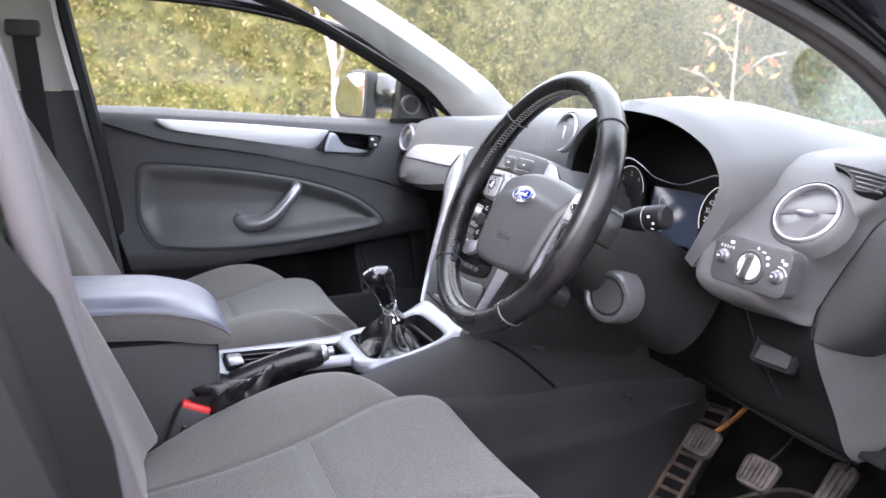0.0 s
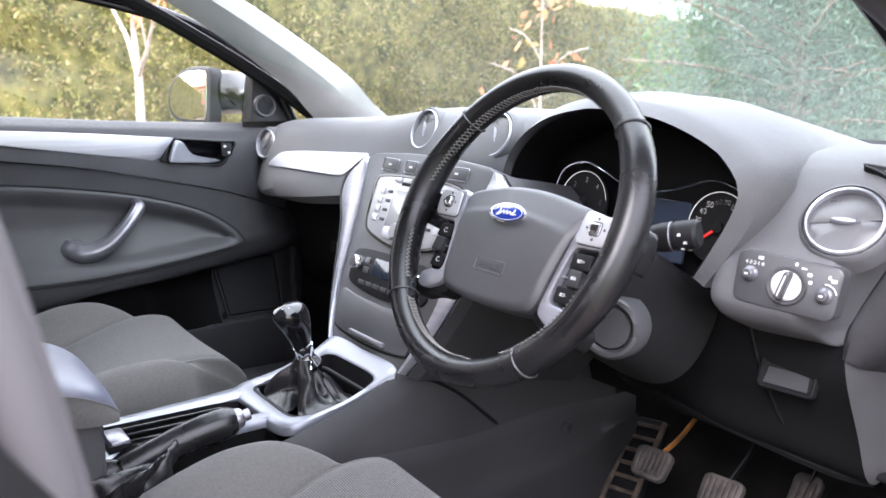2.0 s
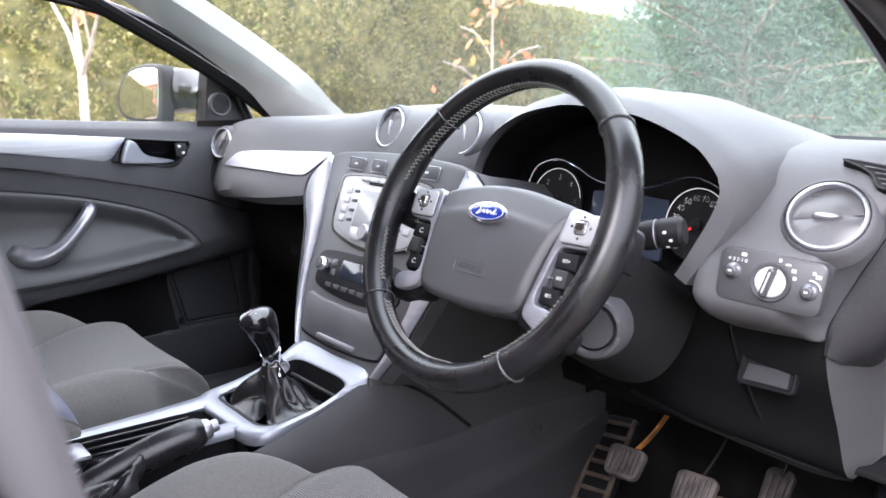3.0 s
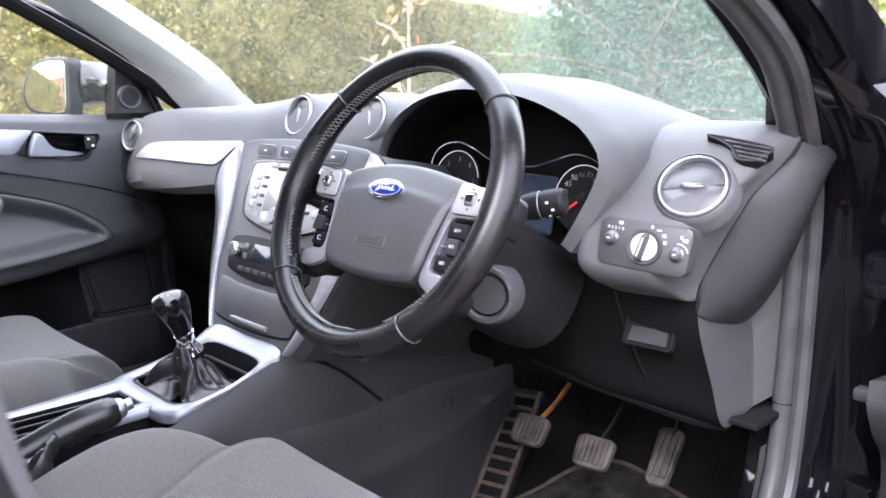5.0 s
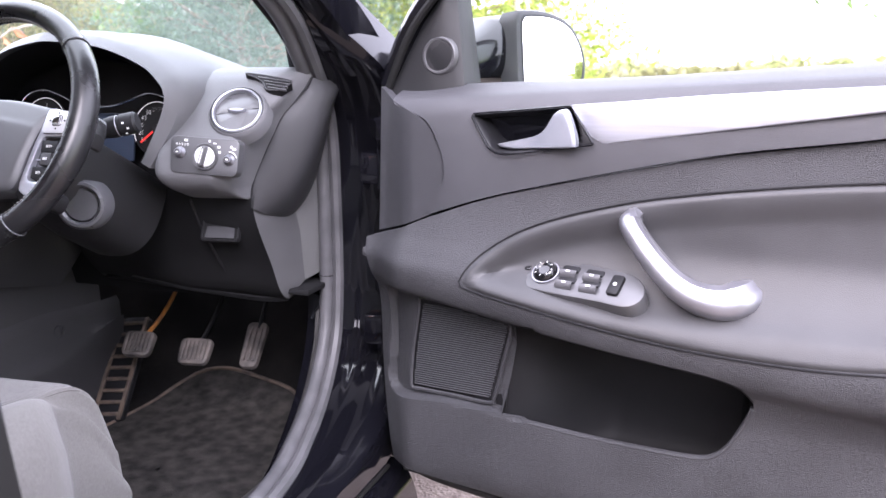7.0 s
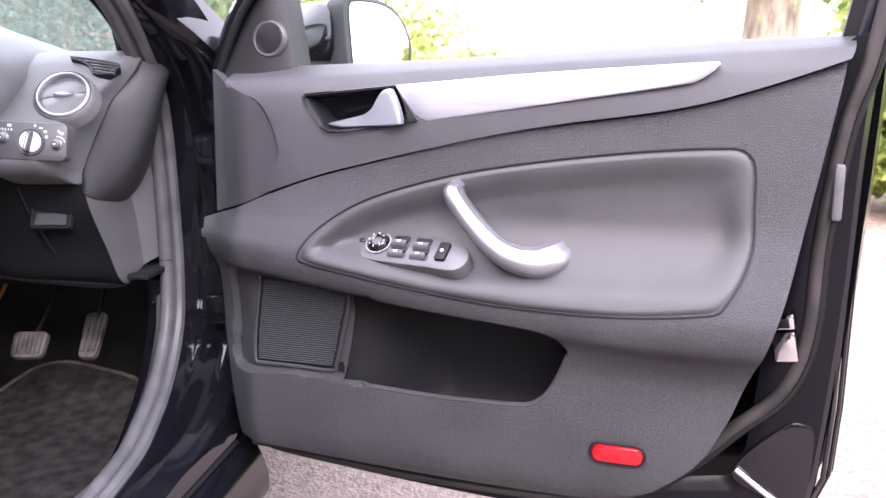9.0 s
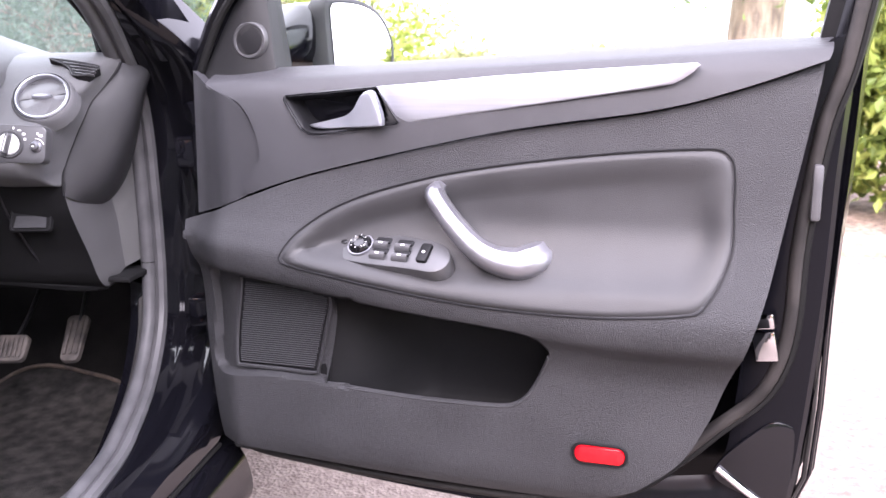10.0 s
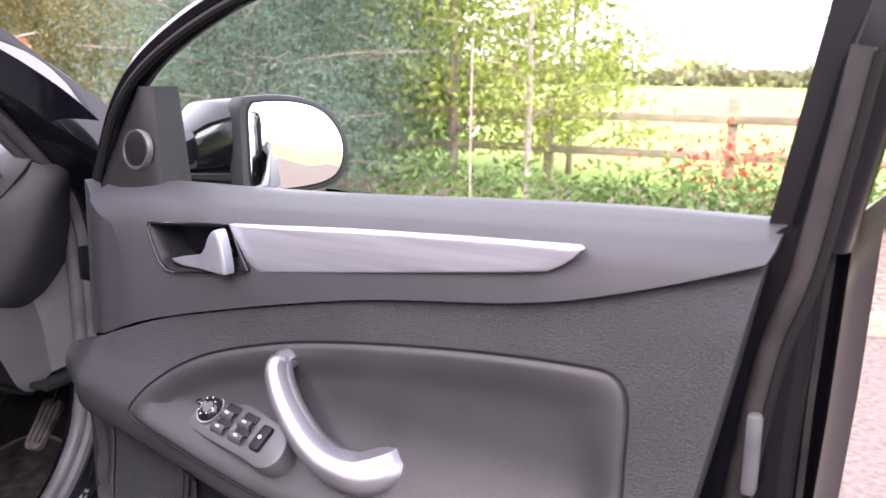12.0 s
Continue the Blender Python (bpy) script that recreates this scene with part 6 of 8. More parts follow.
# cross stitching along the inside of the rim
for a0, a1 in ((60, 172), (193, 218), (228, 282), (300, 352)):
    st = []
    for k in range(int((a1 - a0) / 1.9)):
        b = radians(a0 + 1.9 * k)
        for s in (1, -1):
            p = [Vector((math.cos(b + s * e * 0.014), math.sin(b + s * e * 0.014), 0)) * (R - 0.0148) + Vector((0, 0, 0.016 + 0.0055 * e)) for e in (-1, 1)]
            st.append(tube([WM @ q for q in p], 0.00055, 4))
    part("stitching", join(*st), THREAD, wheel, "pale cross stitching", kind="stuff")
WH = WM @ Matrix.Translation((0, -0.026, -0.009))
part("hub_back", moved(slab([Vector((p.x, p.y)) for p in curve([(-0.085, 0.05), (0, 0.058), (0.085, 0.05), (0.072, 0.0), (0.062, -0.05), (-0.062, -0.05), (-0.072, 0.0)], 40, True)], -0.05, -0.004, 0.006), WH), BLACK, wheel)
COVER = [(-0.1, 0.056), (-0.07, 0.063), (-0.035, 0.068), (0.0, 0.0695), (0.035, 0.068), (0.07, 0.063), (0.1, 0.056), (0.0945, 0.04), (0.088, 0.01), (0.083, -0.02), (0.079, -0.046), (0.07, -0.0585), (0.04, -0.064), (0.0, -0.0655), (-0.04, -0.064), (-0.07, -0.0585), (-0.079, -0.046), (-0.083, -0.02), (-0.088, 0.01), (-0.0945, 0.04)]
cover = curve(COVER, 110, True)


def cover_lift(x, y):
    """The airbag cover: domed, with a ridge below the badge from which its upper part leans back."""
    ridge = 0.026 + 0.012 * math.cos(min(abs(x) / 0.1, 1.0) * math.pi / 2)
    return 0.024 - 0.9 * x * x - 1.1 * (y + 0.012) ** 2 - 0.16 * max(0.0, y - ridge) - 0.0016 * smooth01(ridge - 0.003, ridge + 0.003, y)


cov = pad([(p.x, p.y) for p in cover], 26, cover_lift, None, 0.026, 0.005)
airbag = part("airbag_cover", moved(cov, WH @ axes((0, 0, 0), (1, 0, 0), (0, 0, 1), (0, 1, 0))), HUB, wheel, "charcoal airbag cover")
words("cover_lettering", "AIRBAG", 0.0098, WH @ Matrix.Translation((0.004, -0.026, 0.0238)), GUNMETAL, airbag)
part("letter_frame", moved(tube([Vector((p.x, p.y, 0)) for p in rounded(0.047, 0.0135, 0.002, 3)], 0.0005, 4, True), WH @ Matrix.Translation((0.004, -0.026, 0.0236))), GUNMETAL, airbag)
badge = [Vector((0.0285 * math.cos(a), 0.0118 * math.sin(a))) for a in np.linspace(0, 2 * math.pi, 57)[:-1]]
BM = WH @ axes((0.0, 0.0335, 0.0222), (1, 0, 0), (0, 0.985, -0.17), (0, 0.17, 0.985))
bd = part("badge", moved(slab(badge, -0.004, 0.0024, 0.001), BM), CHROME, wheel, "oval chrome badge")
part("badge_field", moved(slab([Vector((p.x * 0.92, p.y * 0.86)) for p in badge], 0.0, 0.0029, 0.0005), BM), BLUE, bd, "deep blue enamel")
# a plain wavy mark and a thin inner ring stand for the badge's lettering
part("badge_ring", moved(tube([Vector((p.x * 0.85, p.y * 0.76, 0.003)) for p in badge], 0.00045, 4, True), BM), PRINT, bd)
mark = [(-0.0165, 0.0035), (-0.0125, 0.005), (-0.0105, 0.0005), (-0.0135, -0.0045), (-0.0085, -0.002), (-0.005, 0.0015), (-0.003, -0.002), (0.0005, 0.0018), (0.0022, -0.0022), (0.0055, 0.0012), (0.0085, -0.0022), (0.0125, 0.004), (0.0112, -0.002), (0.016, -0.0012)]
part("badge_mark", moved(tube([Vector((p.x, p.y, 0.0031)) for p in curve(mark, 60)], 0.00085, 5, up=(0, 0, 1)), BM), PRINT, bd)


def spoke(s):
    def shape(points, n=60):
        return [Vector((p.x * s, p.y)) for p in curve(points, n, True)]
    # leather-covered arm that carries the controls to the rim
    part("spoke_arm", moved(slab(shape([(0.085, 0.046), (0.12, 0.05), (0.15, 0.047), (0.164, 0.05), (0.17, 0.03), (0.166, 0.008), (0.15, 0.013), (0.125, 0.015), (0.09, 0.012)]), -0.02, 0.006, 0.005), WH), LEATHER, wheel, "black leather-covered spoke arm")
    part("lower_arm", moved(slab(shape([(0.07, -0.04), (0.1, -0.052), (0.124, -0.05), (0.138, -0.06), (0.13, -0.078), (0.105, -0.072), (0.075, -0.066)]), -0.02, 0.004, 0.005), WH), BLACK, wheel)
    br = part("spoke_trim", moved(slab(shape([(0.0985, 0.054), (0.12, 0.053), (0.143, 0.047), (0.1445, 0.03), (0.138, 0.019), (0.12, 0.0165), (0.103, 0.0155), (0.0975, 0.008), (0.0935, -0.015), (0.0905, -0.036), (0.0955, -0.044), (0.112, -0.046), (0.124, -0.053), (0.123, -0.065), (0.11, -0.068), (0.09, -0.062), (0.081, -0.052), (0.0835, -0.025), (0.0885, 0.008), (0.094, 0.034)], 130), -0.006, 0.0105, 0.0022), WH), STRIP, wheel, "satin silver spoke trim")
    top = [Vector((p.x + 0.1195 * s, p.y + 0.0355)) for p in rounded(0.04, 0.031, 0.005)]
    pad_ = part("control_pad", moved(slab([Vector((p.x + (0.12 * (p.y - 0.0355)) * s, p.y)) for p in top], 0.008, 0.0135, 0.0018), WH), WHITE_PLASTIC, br, "silver control pad")
    part("pad_gap", moved(tube([Vector((p.x + (0.12 * (p.y - 0.0355)) * s, p.y, 0.0106)) for p in top], 0.0007, 4, True), WH), BLACK, pad_)
    part("joystick", moved(slab([Vector((p.x + 0.1195 * s, p.y + 0.037)) for p in rounded(0.0105, 0.0105, 0.002)], 0.012, 0.0178, 0.0015), WH), CHROME, pad_)
    part("joystick_gap", moved(tube([Vector((p.x + 0.1195 * s, p.y + 0.037, 0.0136)) for p in rounded(0.0135, 0.0135, 0.0026)], 0.0006, 4, True), WH), BLACK, pad_)
    for dx, dy in ((0.0115, 0), (-0.0115, 0), (0, 0.0105), (0, -0.0112)):
        part("arrow", moved(box(0.0022, 0.0022, 0.0006, 0), WH @ Matrix.Translation((0.1195 * s + dx, 0.037 + dy, 0.0137)) @ Matrix.Rotation(radians(45), 4, "Z")), BLACK, pad_)
    part("button_bed", moved(slab(shape([(0.0975, 0.012), (0.127, 0.0125), (0.13, 0.0), (0.124, -0.03), (0.118, -0.044), (0.096, -0.041), (0.092, -0.02)]), -0.01, 0.003, 0.002), WH), PLASTIC_GLOSS, wheel, "gloss black bed of the spoke buttons")
    for k, tx in enumerate(("SET+", "RES", "SET-") if s > 0 else ("", "", "")):
        y = (0.0035, -0.0145, -0.0325)[k]
        x = (0.112, 0.1135, 0.1055)[k] * s
        w, hgt = ((0.027, 0.0165), (0.0165, 0.0175), (0.0235, 0.0165))[k]
        lift = 0.0085 if k != 1 else 0.0115
        o = [Vector((p.x + x - 0.08 * p.y * s, p.y + y)) for p in rounded(w, hgt, 0.0022)]
        b = part("spoke_button", moved(slab(o, 0.0, lift, 0.0014), WH), TRIM_DARK if k == 1 else BLACK, wheel, "black spoke button")
        if tx:
            words("button_lettering", tx, 0.0046, WH @ Matrix.Translation((x, y, lift + 0.0002)), PRINT, b)
        elif k != 1:
            part("icon", moved(join(tube([(0.0026 * math.cos(a), 0.0026 * math.sin(a), 0) for a in np.linspace(0.6, 5.0, 12)], 0.0005, 4), box(0.0026, 0.0008, 0.0005, 0, (0.003, -0.0022, 0))), WH @ Matrix.Translation((x, y, lift + 0.0002))), PRINT, b)
    part("button_divider", moved(box(0.01, 0.0012, 0.001, 0.0003, (0.099 * s, -0.0145, 0.0065)), WH), STRIP, br)


spoke(1)
spoke(-1)

# ---------------------------------------------------------------- seats


def seat(name, label, cx, shift, recline=0.0):
    """A bucket seat: cushion with raised bolsters, ribbed middle, backrest and headrest. cx: its middle across the car."""
    t = thing(name, label, "car seat", (cx, -0.55, 0.34), "front seats")
    W = 0.27
    seam = graph([(-0.76, 0.115), (-0.6, 0.118), (-0.423, 0.13), (-0.3, 0.166), (-0.26, 0.172), (-0.14, 0.174)])
    edge = graph([(-0.76, W), (-0.4, W), (-0.34, W - 0.012), (-0.3, W - 0.037), (-0.275, 0.209), (-0.255, 0.19), (-0.14, 0.182)])
    crest = graph([(-0.76, 0.5), (-0.65, 0.545), (-0.56, 0.592), (-0.48, 0.625), (-0.41, 0.646), (-0.36, 0.651), (-0.32, 0.646), (-0.28, 0.627), (-0.25, 0.604), (-0.2, 0.57), (-0.15, 0.5)])
    middle = graph([(-0.76, 0.53), (-0.56, 0.556), (-0.423, 0.585), (-0.33, 0.606), (-0.277, 0.614), (-0.23, 0.613), (-0.195, 0.6), (-0.168, 0.565), (-0.15, 0.5)])

    def cushion_z(x, y):
        """The cushion's top: a flat middle that sinks to the rear, between domed bolsters."""
        d = (abs(x) - seam(y)) / (edge(y) - seam(y))
        if d <= 0:
            return middle(y) + 0.004 * (x / 0.14) ** 2
        return middle(y) + 0.004 + (crest(y) - middle(y) - 0.004) * math.sin(min(d / 0.72, 1.0) * math.pi / 2) - 0.035 * max(0.0, (d - 0.6) / 0.4) ** 2.2

    rows = []
    for y in np.linspace(-0.76, -0.15, 60):
        sm, ed = seam(y), edge(y)
        right = [(sm * k / 12, 0.0) for k in range(12)] + [(sm - 0.003, 0.0), (sm, -0.004), (sm + 0.003, 0.0)] + [(lerp(sm, ed, k / 14), 0.0) for k in range(1, 15)]
        top = [Vector((x, y, cushion_z(x, y) + h)) for x, h in right]
        foot = [Vector((ed + w, y, lerp(top[-1].z, 0.4, d))) for d, w in ((0.15, 0.008), (0.4, 0.012), (0.7, 0.01), (1.0, 0.0))]
        half = top + foot
        row = [Vector((-p.x, p.y, p.z)) for p in reversed(half[1:])] + half
        rows.append([p + Vector((cx, 0, 0)) for p in row])
    rows.append([Vector((p.x, -0.146, min(p.z, 0.45))) for p in rows[-1]])
    rows.append([Vector((p.x, -0.15, 0.41)) for p in rows[-1]])
    part("cushion", loft(rows, False), CLOTH, t, "grey cloth cushion with raised bolsters")
    for y0, y1 in ((-0.74, -0.427), (-0.419, -0.185)):
        rows = []
        for y in np.linspace(y0, y1, 30):
            lift = 0.006 * smooth01(0, 0.016, y - y0) * smooth01(0, 0.014, y1 - y) - 0.002
            rows.append([Vector((cx + u * (seam(y) - 0.003), y, cushion_z(u * (seam(y) - 0.003), y) + lift - 0.006 * smooth01(0.9, 1.0, abs(u)))) for u in np.linspace(-1, 1, 30)])
        part("seat_panel", loft(rows, False), CLOTH_RIB, t, "finely ribbed cloth panel")
    for s in (-1, 1):
        part("cushion_seam", tube([(cx + seam(y) * s, y, cushion_z(seam(y), y) - 0.0035) for y in np.linspace(-0.7, -0.2, 30)], 0.0011, 5), CLOTH, t)
    # backrest, leaning back
    rows = []
    for k in range(26):
        h = k / 25
        y0 = -0.68 - recline - 0.2 * h - 0.06 * h * h
        z0 = 0.58 + 0.56 * h
        w = lerp(0.25, 0.22, h) if h < 0.75 else 0.22 - 0.1 * ((h - 0.75) / 0.25) ** 2
        th = lerp(0.1, 0.06, h)
        row = []
        for i in range(32):
            a = 2 * math.pi * i / 32
            c, q = math.cos(a), math.sin(a)
            x = w * math.copysign(abs(c) ** 0.6, c)
            y = y0 + (th * 0.5 if q > 0 else th * 0.9) * math.copysign(abs(q) ** 0.7, q)
            y += 0.035 * smooth01(0.6, 0.9, abs(x) / w) * (q > -0.3)
            row.append(Vector((cx + x, y, z0)))
        rows.append(row)
    part("backrest", loft(rows), CLOTH, t, "grey cloth backrest")
    rows = []
    for k in range(12):
        h = -1 + 2 * k / 11
        r = math.sqrt(max(0.02, 1 - abs(h) ** 3.2))
        rows.append([Vector((cx + 0.125 * r * math.copysign(abs(math.cos(a)) ** 0.7, math.cos(a)), -0.955 - recline - 0.015 * h + 0.048 * r * math.sin(a), 1.235 + 0.08 * h)) for a in [2 * math.pi * i / 24 for i in range(24)]])
    part("headrest", loft(rows), CLOTH, t, "black padded headrest")
    for s in (-1, 1):
        part("headrest_post", tube([(cx + 0.055 * s, -0.945 - recline, 1.1), (cx + 0.055 * s, -0.955 - recline, 1.18)], 0.006, 10), CHROME, t)
    part("seat_base", box(0.44, 0.5, 0.08, 0.02, (cx, -0.46, 0.385)), BLACK, t)
    for s in (-1, 1):
        part("seat_rail", box(0.03, 0.55, 0.03, 0.004, (cx + 0.19 * s, -0.44, 0.333)), STEEL, t)
    for o in t.children:
        o.matrix_basis = Matrix.Translation((0, shift, 0))
    return t


seat("driver_seat", "grey cloth driver's seat with ribbed centre panel", 0.42, -0.078, 0.0)
seat("passenger_seat", "grey cloth passenger seat behind the armrest", -0.415, -0.10)

buckle = thing("seat_belt_buckle", "black seat belt buckle with red release button", "seat belt buckle", (0.17, -0.68, 0.5))
bk = axes((0.172, -0.652, 0.566), (0, 0.92, -0.39), (0, 0.39, 0.92), (1, 0, 0))
part("buckle_body", moved(box(0.048, 0.09, 0.022, 0.004), bk), TRIM_DARK, buckle)
part("release_button", moved(box(0.043, 0.014, 0.018, 0.003, (0, 0.045, 0)), bk), RED_FLAT, buckle, "red release button")
part("buckle_slot", moved(box(0.022, 0.03, 0.003, 0.001, (0.0, 0.005, 0.0112)), bk), PLASTIC_GLOSS, buckle)
part("buckle_stem", moved(box(0.03, 0.08, 0.012, 0.003, (0, -0.075, 0)), bk), BLACK, buckle)

belt = thing("seat_belt", "black seat belt webbing on the passenger door post", "seat belt", (-0.68, -0.86, 0.5))
part("webbing", loft([[(-0.64, -0.885 - d, 1.19), (-0.638, -0.868 - d, 1.0), (-0.638, -0.845 - d, 0.8), (-0.638, -0.82 - d, 0.45)] for d in (0.0, 0.046)], False), BLACK, belt)
part("belt_anchor", box(0.03, 0.07, 0.035, 0.008, (-0.645, -0.908, 1.19)), TRIM_DARK, belt)

# ---------------------------------------------------------------- centre stack and console
CX = 0.062
stack = thing("centre_stack", "silver-edged centre console stack with radio and climate controls", "centre console", (CX, -0.1, 0.5))
# the stack's face: a plane that leans back from the gear lever to the dash
FACE = facing((CX, -0.15, 0.82), (0.0, -0.93, 0.37))


def on_face(z):
    """The frame's own y at a height z on the stack's face."""
    return (z - 0.82) / FACE.col[1][2]


def face(points, n=40):
    return [Vector((x - 0.04, on_face(z))) for x, z in (tuple(p) for p in curve(points, n, True))]


HALF = graph([(0.66, 0.1), (0.69, 0.106), (0.76, 0.138), (0.82, 0.146), (0.86, 0.152), (0.93, 0.166), (0.965, 0.172), (0.98, 0.15)])
zs = [0.66, 0.69, 0.72, 0.76, 0.8, 0.84, 0.88, 0.92, 0.95, 0.965]
body = [Vector((-HALF(z), on_face(z))) for z in zs] + [Vector((x, on_face(0.972 + 0.008 * (1 - (x / 0.17) ** 2)))) for x in np.linspace(-0.15, 0.15, 9)] + [Vector((HALF(z), on_face(z))) for z in reversed(zs)]
part("stack_body", moved(slab(body, -0.15, 0.0, 0.003), FACE), STACK, stack, "satin graphite stack face")
inner_e = graph([(0.68, 0.098), (0.72, 0.118), (0.775, 0.135), (0.82, 0.14), (0.86, 0.146), (0.91, 0.155), (0.94, 0.162), (0.966, 0.17)])
outer_e = graph([(0.68, 0.106), (0.72, 0.132), (0.775, 0.158), (0.82, 0.176), (0.86, 0.194), (0.9, 0.222), (0.925, 0.224), (0.945, 0.21), (0.966, 0.178)])
for s in (-1, 1):
    rows, side = [], []
    for k in range(40):
        z = lerp(0.966, 0.685, k / 39)
        a, b = [FACE @ Vector((s * f(z), on_face(z), 0.0)) for f in (inner_e, outer_e)]
        n = Vector((0, -0.93, 0.37))
        rows.append([a - n * 0.01, a + n * 0.003, a.lerp(b, 0.15) + n * 0.006, a.lerp(b, 0.6) + n * 0.005, b - n * 0.002, b - n * 0.006, b - n * 0.02])
        side.append([b - n * 0.004 + Vector((s * 0.002, 0, 0)), b + Vector((s * 0.008, 0.002, 0.0)), b + Vector((s * 0.022, 0.012, -0.004)), b + Vector((s * 0.03, 0.05, -0.01)), b + Vector((s * 0.03, 0.16, -0.03)), b + Vector((s * 0.03, 0.3, -0.06))])
    part("stack_edge", loft(rows), STRIP, stack, "pale silver side blade")
    part("stack_flank", loft(side, False), TRIM_DARK, stack, "dark grey flank beside the blade")


def button(x, z, w, h, name, material, parent, lift=0.003, r=0.002):
    return part(name, moved(slab([Vector((p.x + x - CX, p.y + on_face(z))) for p in rounded(w, h, r)], -0.002, lift, 0.001), FACE), material, parent)


for x, w in ((-0.043, 0.042), (0.017, 0.03), (0.077, 0.03), (0.137, 0.05)):
    b = button(x + 0.012, 0.958, w, 0.016, "dash_button", GUNMETAL, stack, 0.0015)
    part("button_edge", moved(tube([Vector((p.x + x + 0.012 - CX, p.y + on_face(0.958), 0.002)) for p in rounded(w + 0.003, 0.019, 0.003, 3)], 0.0009, 4, True), FACE), SATIN, b)
    part("icon", moved(box(0.008, 0.003, 0.0005, 0, (x + 0.012 - CX, on_face(0.958), 0.0032)), FACE), PRINT, b)
radio_o = face([(-0.06, 0.94), (0.04, 0.944), (0.14, 0.94), (0.155, 0.925), (0.145, 0.87), (0.125, 0.852), (0.04, 0.84), (-0.045, 0.852), (-0.067, 0.87), (-0.075, 0.925)], 60)
radio = part("radio", moved(slab(radio_o, -0.004, 0.004, 0.002), FACE), WHITE_PLASTIC, stack, "pale silver radio unit")
part("radio_surround", moved(tube([Vector((p.x, p.y, 0.002)) for p in radio_o], 0.0035, 6, True), FACE), PLASTIC_GLOSS, radio)
button(CX, 0.894, 0.105, 0.06, "radio_screen", SCREEN_PALE, radio, 0.0048, 0.004)
button(CX, 0.932, 0.08, 0.005, "disc_slot", BLACK, radio, 0.005)
for k in range(4):
    for s in (-1, 1):
        button(CX + s * 0.064, 0.918 - 0.014 * k, 0.012, 0.005, "preset_button", GUNMETAL, radio, 0.0062)
        button(CX + s * 0.085, 0.918 - 0.014 * k, 0.014, 0.011, "side_button", WHITE_PLASTIC, radio, 0.006)
for k in range(5):
    button(CX - 0.05 + 0.025 * k, 0.937, 0.02, 0.007, "band_button", WHITE_PLASTIC, radio, 0.0065)
part("radio_knob", moved(lathe([(0, 0.02), (0.011, 0.02), (0.0125, 0.018), (0.0135, 0.004)], 32), FACE @ Matrix.Translation((0.0, on_face(0.862), 0))), SATIN, radio, "chrome volume knob")
for s in (-1, 1):
    button(CX + s * 0.035, 0.858, 0.034, 0.02, "seek_button", WHITE_PLASTIC, radio, 0.006, 0.008)
climate_o = face([(-0.065, 0.825), (-0.07, 0.8), (-0.06, 0.775), (0.04, 0.765), (0.14, 0.775), (0.15, 0.8), (0.145, 0.825), (0.04, 0.83)], 50)
climate = part("climate_panel", moved(slab(climate_o, -0.004, 0.003, 0.0015), FACE), BLACK, stack, "black climate control panel")
for s in (-1, 1):
    km = FACE @ Matrix.Translation((s * 0.088, on_face(0.805), 0.003))
    part("climate_knob", moved(lathe([(0, 0.014), (0.0095, 0.014), (0.011, 0.012), (0.0115, 0.0)], 30), km), CHROME, climate, "chrome temperature knob")
    part("knob_cap", moved(lathe([(0, 0.0148), (0.0075, 0.0145), (0.0075, 0.014)], 24), km), GUNMETAL, climate)
    for k in range(2):
        button(CX + s * 0.064, 0.812 - 0.014 * k, 0.014, 0.01, "fan_button", GUNMETAL, climate, 0.005)
button(CX, 0.806, 0.092, 0.028, "climate_screen", SCREEN, climate, 0.0042, 0.003)
for k in range(7):
    button(CX - 0.066 + 0.022 * k, 0.779, 0.018, 0.008, "climate_button", TRIM_DARK, climate, 0.0045)
drawer_o = [Vector((p.x + 0.0, p.y)) for p in face([(-0.075, 0.76), (-0.02, 0.758), (0.04, 0.757), (0.1, 0.758), (0.155, 0.76), (0.15, 0.72), (0.142, 0.706), (0.09, 0.7), (0.04, 0.699), (-0.01, 0.7), (-0.062, 0.706), (-0.07, 0.72)], 60)]
part("drawer_front", moved(slab([p * 0.985 for p in drawer_o], -0.004, 0.004, 0.002), FACE), STACK, stack, "graphite stowage drawer")
part("drawer_gap", moved(tube([Vector((p.x, p.y, 0.0005)) for p in drawer_o], 0.0016, 5, True), FACE), BLACK, stack)
button(CX, 0.7085, 0.1, 0.0075, "drawer_handle", SATIN, stack, 0.009, 0.003)

console = thing("centre_console", "centre console with silver top plate, lidded armrest and grey sides", "centre console", (CX, -0.4, 0.34))
# silver top plate, sloping gently down to the rear
TOPZ = graph([(-0.62, 0.626), (-0.5, 0.63), (-0.37, 0.638), (-0.3, 0.648), (-0.25, 0.663), (-0.215, 0.68), (-0.2, 0.692), (-0.19, 0.7)])


def rail(path, w, name, material, label=""):
    """A flat silver band along a path on the console's top."""
    rows = []
    pts = curve(path, 40)
    for i, p in enumerate(pts):
        t = (pts[min(i + 1, 39)] - pts[max(i - 1, 0)]).normalized()
        s = Vector((t.y, -t.x))
        k = w(i / 39) if callable(w) else w
        z = TOPZ(p.y)
        rows.append([Vector((p.x + s.x * d, p.y + s.y * d, z + h)) for d, h in ((-k, -0.012), (-k, -0.001), (-k * 0.8, 0.002), (0, 0.003), (k * 0.8, 0.002), (k, -0.001), (k, -0.012))])
    return part(name, loft(rows), material, console, label)


